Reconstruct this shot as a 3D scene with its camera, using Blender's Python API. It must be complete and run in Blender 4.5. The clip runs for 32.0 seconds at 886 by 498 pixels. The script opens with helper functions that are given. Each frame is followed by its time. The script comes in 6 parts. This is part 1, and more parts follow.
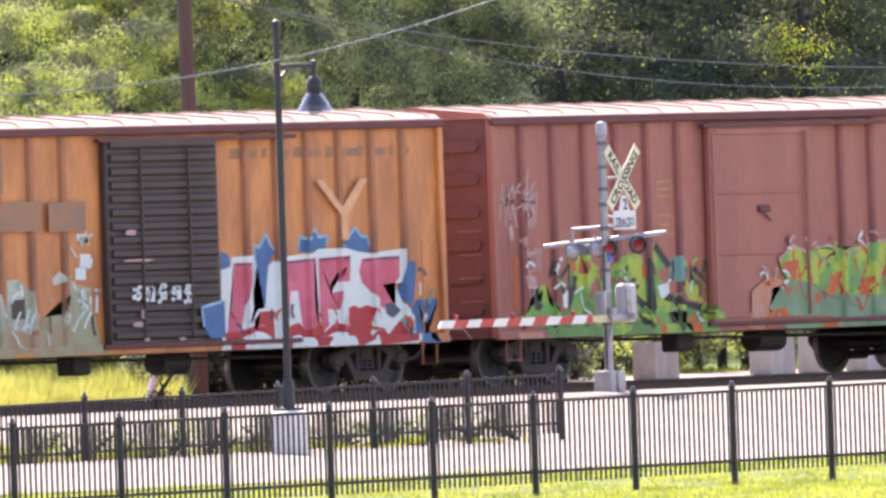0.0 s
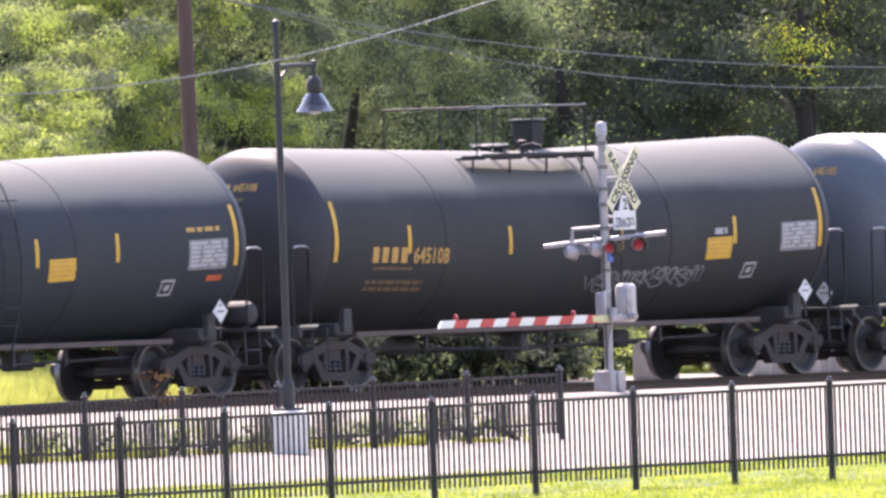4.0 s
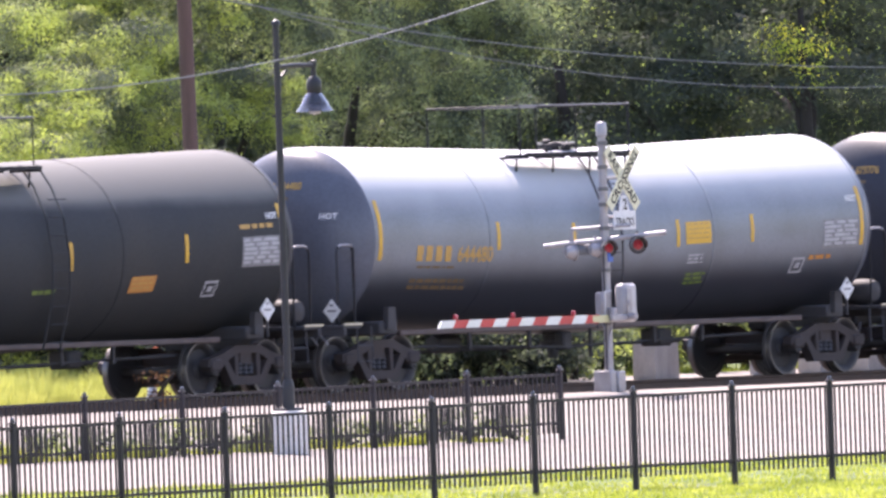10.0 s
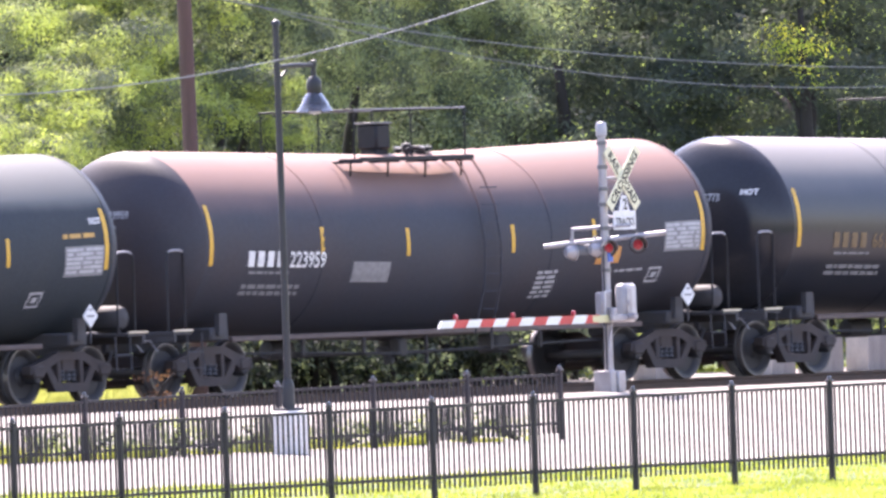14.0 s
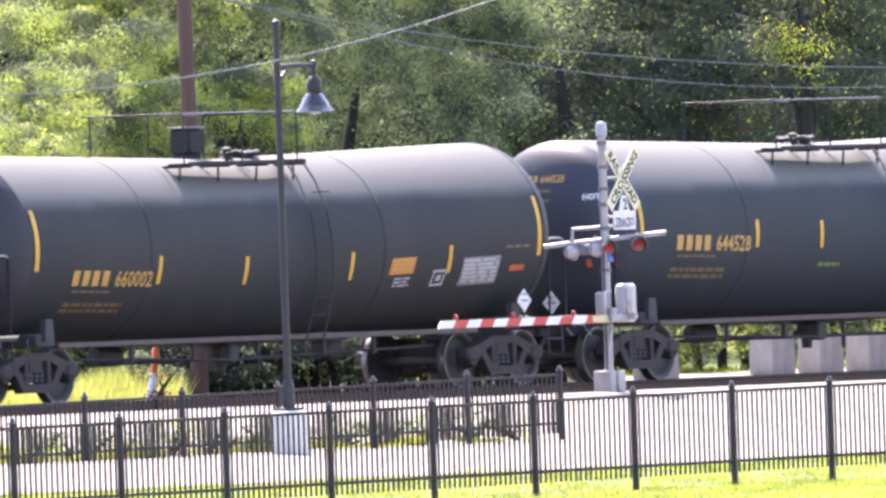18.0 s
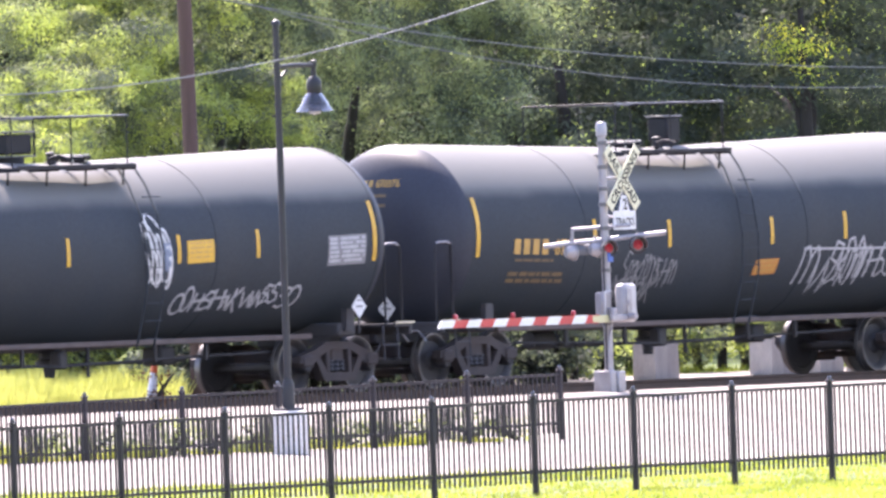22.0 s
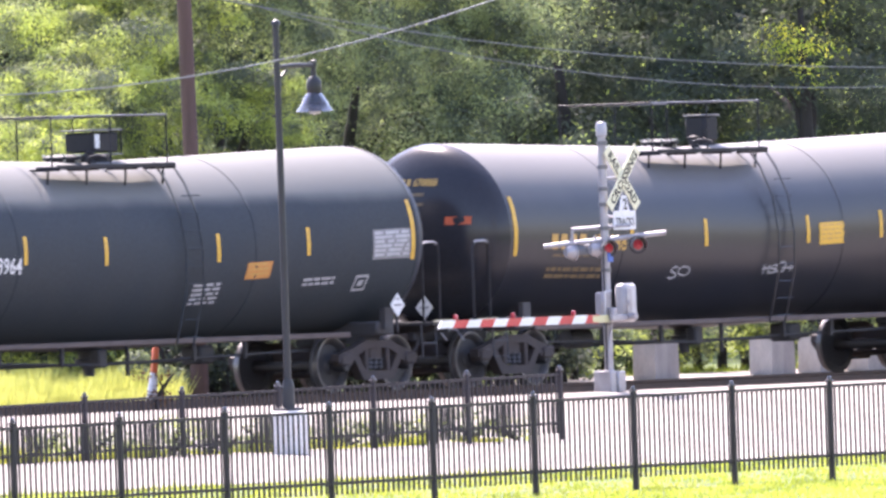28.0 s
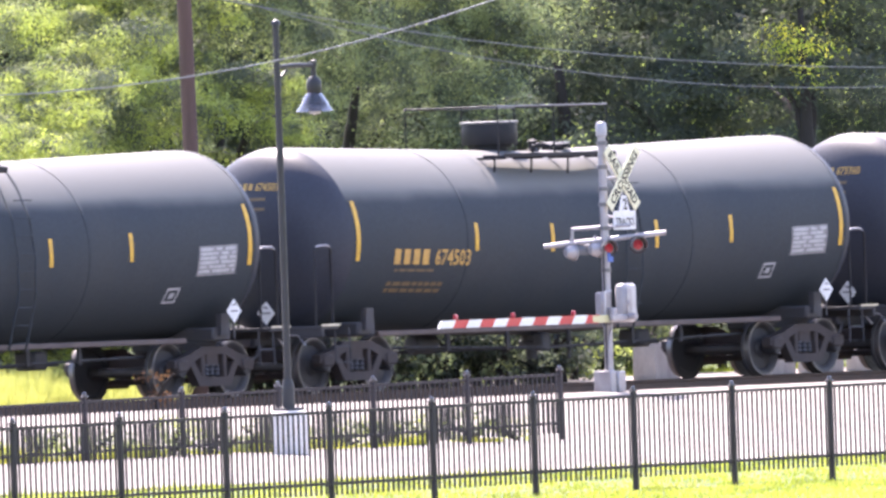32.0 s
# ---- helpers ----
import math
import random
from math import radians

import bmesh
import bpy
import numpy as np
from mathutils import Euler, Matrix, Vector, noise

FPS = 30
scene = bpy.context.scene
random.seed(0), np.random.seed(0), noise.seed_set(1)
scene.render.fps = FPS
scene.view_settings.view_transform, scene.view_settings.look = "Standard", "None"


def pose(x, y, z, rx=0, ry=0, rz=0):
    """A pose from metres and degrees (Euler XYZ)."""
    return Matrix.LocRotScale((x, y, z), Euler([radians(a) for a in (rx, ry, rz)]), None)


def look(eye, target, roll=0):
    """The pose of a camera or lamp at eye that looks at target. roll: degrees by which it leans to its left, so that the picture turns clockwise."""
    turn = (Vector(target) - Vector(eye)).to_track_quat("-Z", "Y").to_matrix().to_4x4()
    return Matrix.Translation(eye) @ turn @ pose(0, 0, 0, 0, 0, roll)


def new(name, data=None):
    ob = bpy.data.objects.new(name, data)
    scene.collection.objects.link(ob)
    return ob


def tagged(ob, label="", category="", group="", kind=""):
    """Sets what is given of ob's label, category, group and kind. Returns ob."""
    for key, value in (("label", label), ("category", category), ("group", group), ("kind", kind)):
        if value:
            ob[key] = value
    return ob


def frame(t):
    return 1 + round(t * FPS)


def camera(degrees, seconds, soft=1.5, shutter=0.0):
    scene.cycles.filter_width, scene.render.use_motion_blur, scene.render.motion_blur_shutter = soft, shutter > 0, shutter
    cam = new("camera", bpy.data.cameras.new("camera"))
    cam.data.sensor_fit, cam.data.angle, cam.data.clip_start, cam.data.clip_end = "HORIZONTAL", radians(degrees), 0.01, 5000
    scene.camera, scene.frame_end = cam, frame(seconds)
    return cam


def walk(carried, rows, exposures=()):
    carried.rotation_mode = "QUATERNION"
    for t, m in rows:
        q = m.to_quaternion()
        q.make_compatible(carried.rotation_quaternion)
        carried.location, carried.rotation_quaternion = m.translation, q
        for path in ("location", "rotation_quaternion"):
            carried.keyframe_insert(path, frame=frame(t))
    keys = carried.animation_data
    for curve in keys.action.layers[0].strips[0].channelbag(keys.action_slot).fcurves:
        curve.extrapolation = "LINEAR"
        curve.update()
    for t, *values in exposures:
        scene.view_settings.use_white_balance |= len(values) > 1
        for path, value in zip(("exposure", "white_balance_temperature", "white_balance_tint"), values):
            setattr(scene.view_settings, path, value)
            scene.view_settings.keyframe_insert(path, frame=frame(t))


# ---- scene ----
# One still telephoto camera beside a street; a freight train rolls past on the track y = 0, rail top z = 0.
cam = camera(2.278, 32.0, soft=2.85, shutter=0.12)
EYE = Vector((-296.517, -205.545, 1.780))
AIM = Vector((0.0, 0.0, 2.256))
VIEW = look(EYE, AIM, roll=-1.973)
walk(cam, [(0.0, VIEW), (32.0, VIEW)], exposures=[(t, e + 0.25, k, 30) for t, e, k in (
    (0.0, 1.32, 6950), (1.0, 1.34, 6900), (2.0, 1.18, 6850), (3.0, 1.20, 6850), (5.0, 1.54, 6550), (6.0, 1.63, 6500), (8.0, 1.62, 6500), (9.0, 1.40, 6550), (10.0, 1.20, 6600),
    (11.0, 1.38, 6550), (12.0, 1.60, 6500), (13.0, 1.63, 6500), (17.0, 1.67, 6500), (28.0, 1.65, 6500), (32.0, 1.70, 6500))])

# ---- daylight: high sun behind the train, clear sky ----
SUN = Vector((0.38, 0.50, 0.86)).normalized()
world = bpy.data.worlds.new("sky")
scene.world = world
world.use_nodes = True
wn = world.node_tree.nodes
sky = wn.new("ShaderNodeTexSky")
sky.sky_type, sky.sun_disc = "NISHITA", False
sky.sun_elevation = math.asin(SUN.z)
sky.sun_rotation = math.atan2(SUN.x, SUN.y)
sky.air_density, sky.dust_density = 1.2, 1.2
wn["Background"].inputs["Strength"].default_value = 0.15
world.node_tree.links.new(sky.outputs["Color"], wn["Background"].inputs["Color"])
sun_data = bpy.data.lights.new("sun", "SUN")
sun_data.energy, sun_data.angle, sun_data.color = 5.0, radians(0.6), (1.0, 0.95, 0.83)
sun = new("sun", sun_data)
sun.matrix_world = look(SUN * 100, (0, 0, 0))


# ---- materials ----
def mat(name, col, col2=None, rough=0.6, metal=0.0, scale=3.0, fine=40.0, bump=0.15, mix=0.5, coat=0.0, stretch=(1, 1, 1), edge=(0.35, 0.65), sunlit_top=None, dark_below=None, spec=0.5):
    m = bpy.data.materials.new(name)
    m.use_nodes = True
    nt = m.node_tree
    b = nt.nodes["Principled BSDF"]
    co = nt.nodes.new("ShaderNodeTexCoord")
    mp = nt.nodes.new("ShaderNodeMapping")
    mp.inputs["Scale"].default_value = stretch
    nt.links.new(co.outputs["Object"], mp.inputs["Vector"])
    n1 = nt.nodes.new("ShaderNodeTexNoise")
    n1.inputs["Scale"].default_value, n1.inputs["Detail"].default_value = scale, 5
    n2 = nt.nodes.new("ShaderNodeTexNoise")
    n2.inputs["Scale"].default_value, n2.inputs["Detail"].default_value = fine, 3
    nt.links.new(mp.outputs["Vector"], n1.inputs["Vector"])
    nt.links.new(mp.outputs["Vector"], n2.inputs["Vector"])
    r = nt.nodes.new("ShaderNodeMapRange")
    r.inputs["From Min"].default_value, r.inputs["From Max"].default_value = edge
    nt.links.new(n1.outputs["Fac"], r.inputs["Value"])
    c2 = col2 or tuple(c * 0.6 for c in col)
    mx = nt.nodes.new("ShaderNodeMix")
    mx.data_type = "RGBA"
    mx.inputs["A"].default_value, mx.inputs["B"].default_value = (*col, 1), (*c2, 1)
    sc = nt.nodes.new("ShaderNodeMath")
    sc.operation, sc.inputs[1].default_value = "MULTIPLY", mix
    nt.links.new(r.outputs["Result"], sc.inputs[0])
    nt.links.new(sc.outputs["Value"], mx.inputs["Factor"])
    m2 = nt.nodes.new("ShaderNodeMix")
    m2.data_type, m2.blend_type = "RGBA", "MULTIPLY"
    m2.inputs["Factor"].default_value = 0.35
    nt.links.new(mx.outputs["Result"], m2.inputs["A"])
    nt.links.new(n2.outputs["Fac"], m2.inputs["B"])
    out = m2
    if sunlit_top:
        # sunlit upper shell put into the colour: a paler top with a ragged edge
        tint, z0, z1 = sunlit_top
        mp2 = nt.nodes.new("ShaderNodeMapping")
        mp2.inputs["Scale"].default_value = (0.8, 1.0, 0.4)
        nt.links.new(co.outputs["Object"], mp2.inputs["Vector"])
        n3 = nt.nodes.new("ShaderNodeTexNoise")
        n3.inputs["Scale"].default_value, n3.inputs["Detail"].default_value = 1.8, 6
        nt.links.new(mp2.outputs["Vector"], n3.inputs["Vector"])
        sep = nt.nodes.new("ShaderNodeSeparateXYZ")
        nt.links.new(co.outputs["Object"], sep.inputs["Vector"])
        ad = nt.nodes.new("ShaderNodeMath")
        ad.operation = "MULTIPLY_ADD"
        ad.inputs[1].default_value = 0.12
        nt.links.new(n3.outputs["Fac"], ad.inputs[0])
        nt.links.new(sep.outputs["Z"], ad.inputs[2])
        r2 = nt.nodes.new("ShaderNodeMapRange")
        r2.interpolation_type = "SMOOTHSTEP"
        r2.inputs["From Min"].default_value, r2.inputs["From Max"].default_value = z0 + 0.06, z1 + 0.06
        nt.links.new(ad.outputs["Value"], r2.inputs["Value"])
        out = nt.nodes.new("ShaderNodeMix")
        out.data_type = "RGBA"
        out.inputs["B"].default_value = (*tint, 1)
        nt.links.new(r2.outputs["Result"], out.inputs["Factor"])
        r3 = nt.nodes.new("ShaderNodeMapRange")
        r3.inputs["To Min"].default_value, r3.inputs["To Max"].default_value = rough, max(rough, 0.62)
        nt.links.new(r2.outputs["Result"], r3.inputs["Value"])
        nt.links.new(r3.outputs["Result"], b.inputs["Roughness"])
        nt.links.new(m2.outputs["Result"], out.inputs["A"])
    if dark_below:
        # the lower shell goes darker towards the bottom, with a ragged edge
        tint, z0, z1 = dark_below
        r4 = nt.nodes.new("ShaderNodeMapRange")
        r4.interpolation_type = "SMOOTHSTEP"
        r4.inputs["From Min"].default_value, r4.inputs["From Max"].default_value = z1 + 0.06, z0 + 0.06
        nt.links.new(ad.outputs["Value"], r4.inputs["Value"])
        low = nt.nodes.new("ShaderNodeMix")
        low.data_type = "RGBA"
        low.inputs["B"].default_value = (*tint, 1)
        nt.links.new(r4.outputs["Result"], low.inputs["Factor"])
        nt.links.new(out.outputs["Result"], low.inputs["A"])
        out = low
    nt.links.new(out.outputs["Result"], b.inputs["Base Color"])
    b.inputs["Metallic"].default_value = metal
    if not sunlit_top:
        b.inputs["Roughness"].default_value = rough
    b.inputs["Coat Weight"].default_value = coat
    b.inputs["Specular IOR Level"].default_value = spec
    if bump:
        bp = nt.nodes.new("ShaderNodeBump")
        bp.inputs["Strength"].default_value, bp.inputs["Distance"].default_value = bump, 0.01
        nt.links.new(n2.outputs["Fac"], bp.inputs["Height"])
        nt.links.new(bp.outputs["Normal"], b.inputs["Normal"])
    return m


def leaf_mat(name, dark, light, glow=0.45, specks=None, bough=1.1, edge=(0.43, 0.59), share=0.72):
    m = bpy.data.materials.new(name)
    m.use_nodes = True
    nt = m.node_tree
    b = nt.nodes["Principled BSDF"]
    geo = nt.nodes.new("ShaderNodeNewGeometry")
    ramp = nt.nodes.new("ShaderNodeMix")
    ramp.data_type = "RGBA"
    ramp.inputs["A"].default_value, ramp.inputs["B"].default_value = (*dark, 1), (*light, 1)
    # single leaves differ; sunlit and shaded patches are put into the colour as noise
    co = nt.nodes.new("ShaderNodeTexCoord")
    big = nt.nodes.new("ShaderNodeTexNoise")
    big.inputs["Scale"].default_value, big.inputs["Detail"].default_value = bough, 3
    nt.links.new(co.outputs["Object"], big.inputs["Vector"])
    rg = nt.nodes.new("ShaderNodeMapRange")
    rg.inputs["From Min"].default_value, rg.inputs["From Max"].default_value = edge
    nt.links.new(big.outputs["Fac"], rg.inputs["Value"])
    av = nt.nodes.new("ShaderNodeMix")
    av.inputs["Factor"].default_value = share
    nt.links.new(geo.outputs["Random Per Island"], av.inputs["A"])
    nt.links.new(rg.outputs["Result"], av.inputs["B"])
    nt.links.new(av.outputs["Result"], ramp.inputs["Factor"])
    if specks:
        # sunlit specks put into the colour: a few leaves far paler than the rest
        few = nt.nodes.new("ShaderNodeMapRange")
        few.inputs["From Min"].default_value, few.inputs["From Max"].default_value = 0.945, 0.95
        nt.links.new(geo.outputs["Random Per Island"], few.inputs["Value"])
        pale = nt.nodes.new("ShaderNodeMix")
        pale.data_type = "RGBA"
        pale.inputs["B"].default_value = (*specks, 1)
        gate = nt.nodes.new("ShaderNodeMapRange")
        gate.inputs["From Min"].default_value, gate.inputs["From Max"].default_value = 0.44, 0.54
        nt.links.new(big.outputs["Fac"], gate.inputs["Value"])
        both = nt.nodes.new("ShaderNodeMath")
        both.operation = "MULTIPLY"
        nt.links.new(few.outputs["Result"], both.inputs[0])
        nt.links.new(gate.outputs["Result"], both.inputs[1])
        nt.links.new(both.outputs["Value"], pale.inputs["Factor"])
        nt.links.new(ramp.outputs["Result"], pale.inputs["A"])
        ramp = pale
    tr = nt.nodes.new("ShaderNodeBsdfTranslucent")
    br = nt.nodes.new("ShaderNodeMix")
    br.data_type, br.blend_type = "RGBA", "MULTIPLY"
    br.inputs["Factor"].default_value = 1.0
    br.inputs["B"].default_value = (1.30, 1.40, 0.95, 1)
    nt.links.new(ramp.outputs["Result"], br.inputs["A"])
    nt.links.new(br.outputs["Result"], tr.inputs["Color"])
    nt.links.new(ramp.outputs["Result"], b.inputs["Base Color"])
    b.inputs["Roughness"].default_value, b.inputs["Specular IOR Level"].default_value = 0.65, 0.12
    ms = nt.nodes.new("ShaderNodeMixShader")
    ms.inputs["Fac"].default_value = glow
    nt.links.new(b.outputs["BSDF"], ms.inputs[1])
    nt.links.new(tr.outputs["BSDF"], ms.inputs[2])
    nt.links.new(ms.outputs["Shader"], nt.nodes["Material Output"].inputs["Surface"])
    return m


def glow_mat(name, col, strength):
    m = mat(name, col, rough=0.3, bump=0)
    b = m.node_tree.nodes["Principled BSDF"]
    b.inputs["Emission Color"].default_value = (*col, 1)
    b.inputs["Emission Strength"].default_value = strength
    return m


M = {}
# tank paints; each shell's sunlit top is a paler tint in the colour
M["black"] = mat("black_tank_paint", (0.041, 0.051, 0.061), (0.055, 0.061, 0.066), rough=0.62, spec=0.14, scale=0.6, fine=18, bump=0.05, mix=0.7, sunlit_top=((0.150, 0.149, 0.140), 3.00, 3.27))
M["black_brown"] = mat("black_brown_tank_paint", (0.040, 0.044, 0.048), (0.056, 0.055, 0.054), rough=0.6, spec=0.15, scale=0.6, fine=18, bump=0.05, mix=0.8, sunlit_top=((0.138, 0.136, 0.127), 3.00, 3.27))
M["black_gloss"] = mat("glossy_black_tank_paint", (0.022, 0.024, 0.032), (0.036, 0.034, 0.035), rough=0.30, spec=0.36, scale=0.5, fine=15, bump=0.0, mix=0.6, sunlit_top=((0.14, 0.134, 0.130), 2.85, 3.5))
M["grey"] = mat("grey_tank_paint", (0.165, 0.195, 0.225), (0.125, 0.140, 0.155), rough=0.4, scale=0.7, fine=20, bump=0.04, mix=0.6, sunlit_top=((0.50, 0.51, 0.52), 2.75, 3.5))
M["grey_dark_below"] = mat("grey_tank_paint_dark_below", (0.22, 0.25, 0.285), (0.15, 0.165, 0.18), rough=0.35, scale=0.7, fine=20, bump=0.04, mix=0.7, sunlit_top=((0.50, 0.51, 0.52), 2.75, 3.5), dark_below=((0.03, 0.032, 0.04), 1.55, 2.25))
M["rust_top"] = mat("rusty_black_tank_paint", (0.038, 0.042, 0.056), (0.072, 0.050, 0.048), rough=0.6, spec=0.28, scale=0.45, fine=14, bump=0.08, mix=0.3, edge=(0.42, 0.62), sunlit_top=((0.22, 0.13, 0.105), 2.8, 3.5))
# heads turned from the sun: shaded copies of the tank paints, no pale top
for key, col, col2, rgh in (("black", (0.034, 0.041, 0.058), (0.048, 0.050, 0.062), 0.5), ("black_brown", (0.036, 0.039, 0.050), (0.055, 0.050, 0.052), 0.5), ("black_gloss", (0.022, 0.024, 0.032), (0.036, 0.034, 0.036), 0.2), ("rust_top", (0.034, 0.038, 0.052), (0.06, 0.045, 0.045), 0.55), ("grey", (0.125, 0.150, 0.178), (0.095, 0.108, 0.125), 0.4), ("grey_dark_below", (0.13, 0.145, 0.185), (0.09, 0.095, 0.115), 0.35)):
    M["head_" + key] = mat("shaded_head_paint", col, col2, rough=rgh, scale=0.7, fine=18, bump=0.04, mix=0.7, spec=0.3)
M["top_black"] = mat("black_top_fittings", (0.018, 0.019, 0.024), (0.030, 0.028, 0.032), rough=0.6, spec=0.25, scale=4, bump=0.08)
M["under"] = mat("dark_underframe", (0.050, 0.050, 0.058), (0.070, 0.062, 0.060), rough=0.7, scale=3, bump=0.2)
M["truck"] = mat("rusty_truck_iron", (0.062, 0.045, 0.042), (0.036, 0.030, 0.031), rough=0.75, scale=4, bump=0.3)
M["wheel"] = mat("dark_wheel_steel", (0.048, 0.044, 0.046), (0.032, 0.030, 0.034), rough=0.6, scale=5, bump=0.1)
M["sill"] = mat("dusty_rust_sill", (0.15, 0.11, 0.10), (0.08, 0.06, 0.055), rough=0.7, scale=3, bump=0.2)
M["tread"] = mat("worn_tread_steel", (0.22, 0.21, 0.21), (0.12, 0.11, 0.11), rough=0.35, metal=0.6, bump=0.05)
M["bright"] = mat("worn_steel", (0.5, 0.5, 0.5), (0.35, 0.33, 0.3), rough=0.3, metal=0.9, bump=0.05)
M["yellow"] = mat("yellow_reflective", (0.78, 0.45, 0.03), (0.62, 0.34, 0.03), rough=0.45, scale=6, bump=0.03)
M["gold"] = mat("gold_lettering", (0.62, 0.36, 0.08), (0.4, 0.24, 0.08), rough=0.55, scale=8, bump=0.03)
M["dim_gold"] = mat("faded_gold_stencil", (0.20, 0.13, 0.06), (0.10, 0.07, 0.04), rough=0.6, scale=9, bump=0.03)
M["orange"] = mat("orange_panel", (0.62, 0.26, 0.05), (0.5, 0.2, 0.05), rough=0.5, scale=6, bump=0.03)
M["red_panel"] = mat("red_orange_panel", (0.60, 0.11, 0.03), (0.4, 0.08, 0.03), rough=0.5, scale=6, bump=0.03)
M["stencil"] = mat("pale_grey_stencil", (0.48, 0.48, 0.50), (0.3, 0.3, 0.32), rough=0.6, scale=9, bump=0.03)
M["white"] = mat("white_paint", (0.80, 0.80, 0.80), (0.6, 0.6, 0.6), rough=0.5, scale=6, bump=0.03, mix=0.3)
M["dim_white"] = mat("faded_white_stencil", (0.26, 0.26, 0.27), (0.14, 0.14, 0.15), rough=0.6, scale=9, bump=0.03)
M["faint_mark"] = mat("faint_green_grey_mark", (0.11, 0.125, 0.10), (0.07, 0.08, 0.08), rough=0.6, bump=0.03)
M["green_mark"] = mat("green_mark", (0.18, 0.26, 0.05), rough=0.6, bump=0.03)
M["box_orange"] = mat("orange_boxcar_paint", (0.74, 0.285, 0.085), (0.42, 0.15, 0.06), rough=0.55, scale=2.2, fine=16, bump=0.1, mix=0.8, stretch=(1, 1, 0.35))
M["box_red"] = mat("oxide_red_boxcar_paint", (0.43, 0.150, 0.105), (0.30, 0.100, 0.075), rough=0.6, scale=1.2, fine=16, bump=0.1, mix=0.6, stretch=(1, 1, 0.35))
# end walls in darker paint than the sides
M["end_red"] = mat("darker_red_end_paint", (0.21, 0.072, 0.062), (0.13, 0.045, 0.042), rough=0.65, scale=1.6, fine=16, bump=0.12, mix=0.7, stretch=(1, 1, 0.35))
M["end_orange"] = mat("darker_orange_end_paint", (0.60, 0.22, 0.07), (0.33, 0.12, 0.05), rough=0.6, scale=1.6, fine=16, bump=0.12, mix=0.8, stretch=(1, 1, 0.35))
# ribs darker than the walls: shade along each rib put into the colour
M["rib_box_orange"] = mat("shaded_rusty_orange_rib", (0.50, 0.185, 0.065), (0.22, 0.085, 0.045), rough=0.6, scale=2.0, fine=14, bump=0.12, mix=0.9, stretch=(1, 1, 0.3))
M["rib_box_red"] = mat("shaded_rusty_red_rib", (0.34, 0.10, 0.075), (0.19, 0.055, 0.05), rough=0.65, scale=2.0, fine=14, bump=0.12, mix=0.9, stretch=(1, 1, 0.3))
M["notice_gold"] = mat("faded_ochre_paint", (0.52, 0.30, 0.10), (0.42, 0.16, 0.09), rough=0.6, scale=6, bump=0.03, mix=0.8)
M["eave"] = mat("dark_red_eave", (0.15, 0.03, 0.035), rough=0.6)
M["roof"] = mat("pale_weathered_roof", (0.36, 0.26, 0.215), (0.25, 0.15, 0.12), rough=0.65, scale=2, bump=0.1, mix=0.6)
M["door_brown"] = mat("dark_brown_door", (0.062, 0.040, 0.034), (0.035, 0.026, 0.025), rough=0.6, scale=2, bump=0.15)
M["spray_pink"] = mat("pink_spray", (0.72, 0.16, 0.24), (0.60, 0.09, 0.13), rough=0.6, scale=1.5, bump=0.03, mix=0.8, edge=(0.40, 0.60))
M["spray_red"] = mat("red_spray", (0.50, 0.03, 0.035), (0.4, 0.03, 0.03), rough=0.6, bump=0.03)
M["spray_white"] = mat("white_spray", (0.76, 0.78, 0.76), (0.55, 0.75, 0.72), rough=0.6, bump=0.03)
M["spray_blue"] = mat("blue_spray", (0.05, 0.16, 0.36), (0.03, 0.09, 0.22), rough=0.6, bump=0.03)
M["spray_lime"] = mat("lime_spray", (0.40, 0.50, 0.06), (0.15, 0.36, 0.08), rough=0.6, scale=2, bump=0.03, mix=1, edge=(0.45, 0.55))
M["spray_green"] = mat("green_spray", (0.13, 0.30, 0.08), (0.07, 0.16, 0.05), rough=0.6, scale=3, bump=0.03)
M["spray_orange"] = mat("orange_spray", (0.62, 0.14, 0.03), (0.45, 0.07, 0.03), rough=0.6, scale=3, bump=0.03)
M["spray_sage"] = mat("sage_spray", (0.36, 0.38, 0.27), (0.55, 0.58, 0.48), rough=0.6, scale=2, bump=0.03, mix=1, edge=(0.45, 0.55))
M["spray_teal"] = mat("teal_spray", (0.12, 0.30, 0.27), (0.2, 0.4, 0.35), rough=0.6, bump=0.03)
M["spray_mint"] = mat("mint_spray", (0.22, 0.34, 0.20), (0.12, 0.24, 0.14), rough=0.6, scale=2, bump=0.03, mix=0.8)
M["spray_rose"] = mat("rose_spray", (0.52, 0.30, 0.24), (0.56, 0.22, 0.10), rough=0.6, scale=4, bump=0.03, mix=1.0)
M["spray_green_grey"] = mat("dull_green_spray", (0.36, 0.36, 0.22), (0.42, 0.22, 0.11), rough=0.6, scale=2.5, bump=0.03, mix=0.9)
M["spray_blue_dark"] = mat("blue_grey_spray", (0.06, 0.09, 0.14), (0.04, 0.05, 0.07), rough=0.6, bump=0.03)
M["spray_pale"] = mat("pale_worn_spray", (0.56, 0.42, 0.40), (0.40, 0.17, 0.15), rough=0.6, scale=5, bump=0.03, mix=0.9)
M["spray_black"] = mat("black_spray", (0.03, 0.03, 0.03), rough=0.6, bump=0)
M["blue_grey_spray"] = mat("dull_blue_spray", (0.20, 0.25, 0.34), (0.12, 0.15, 0.22), rough=0.6, bump=0.03)
M["lilac_spray"] = mat("pale_lilac_spray", (0.30, 0.27, 0.33), (0.17, 0.16, 0.20), rough=0.6, scale=6, bump=0.03)
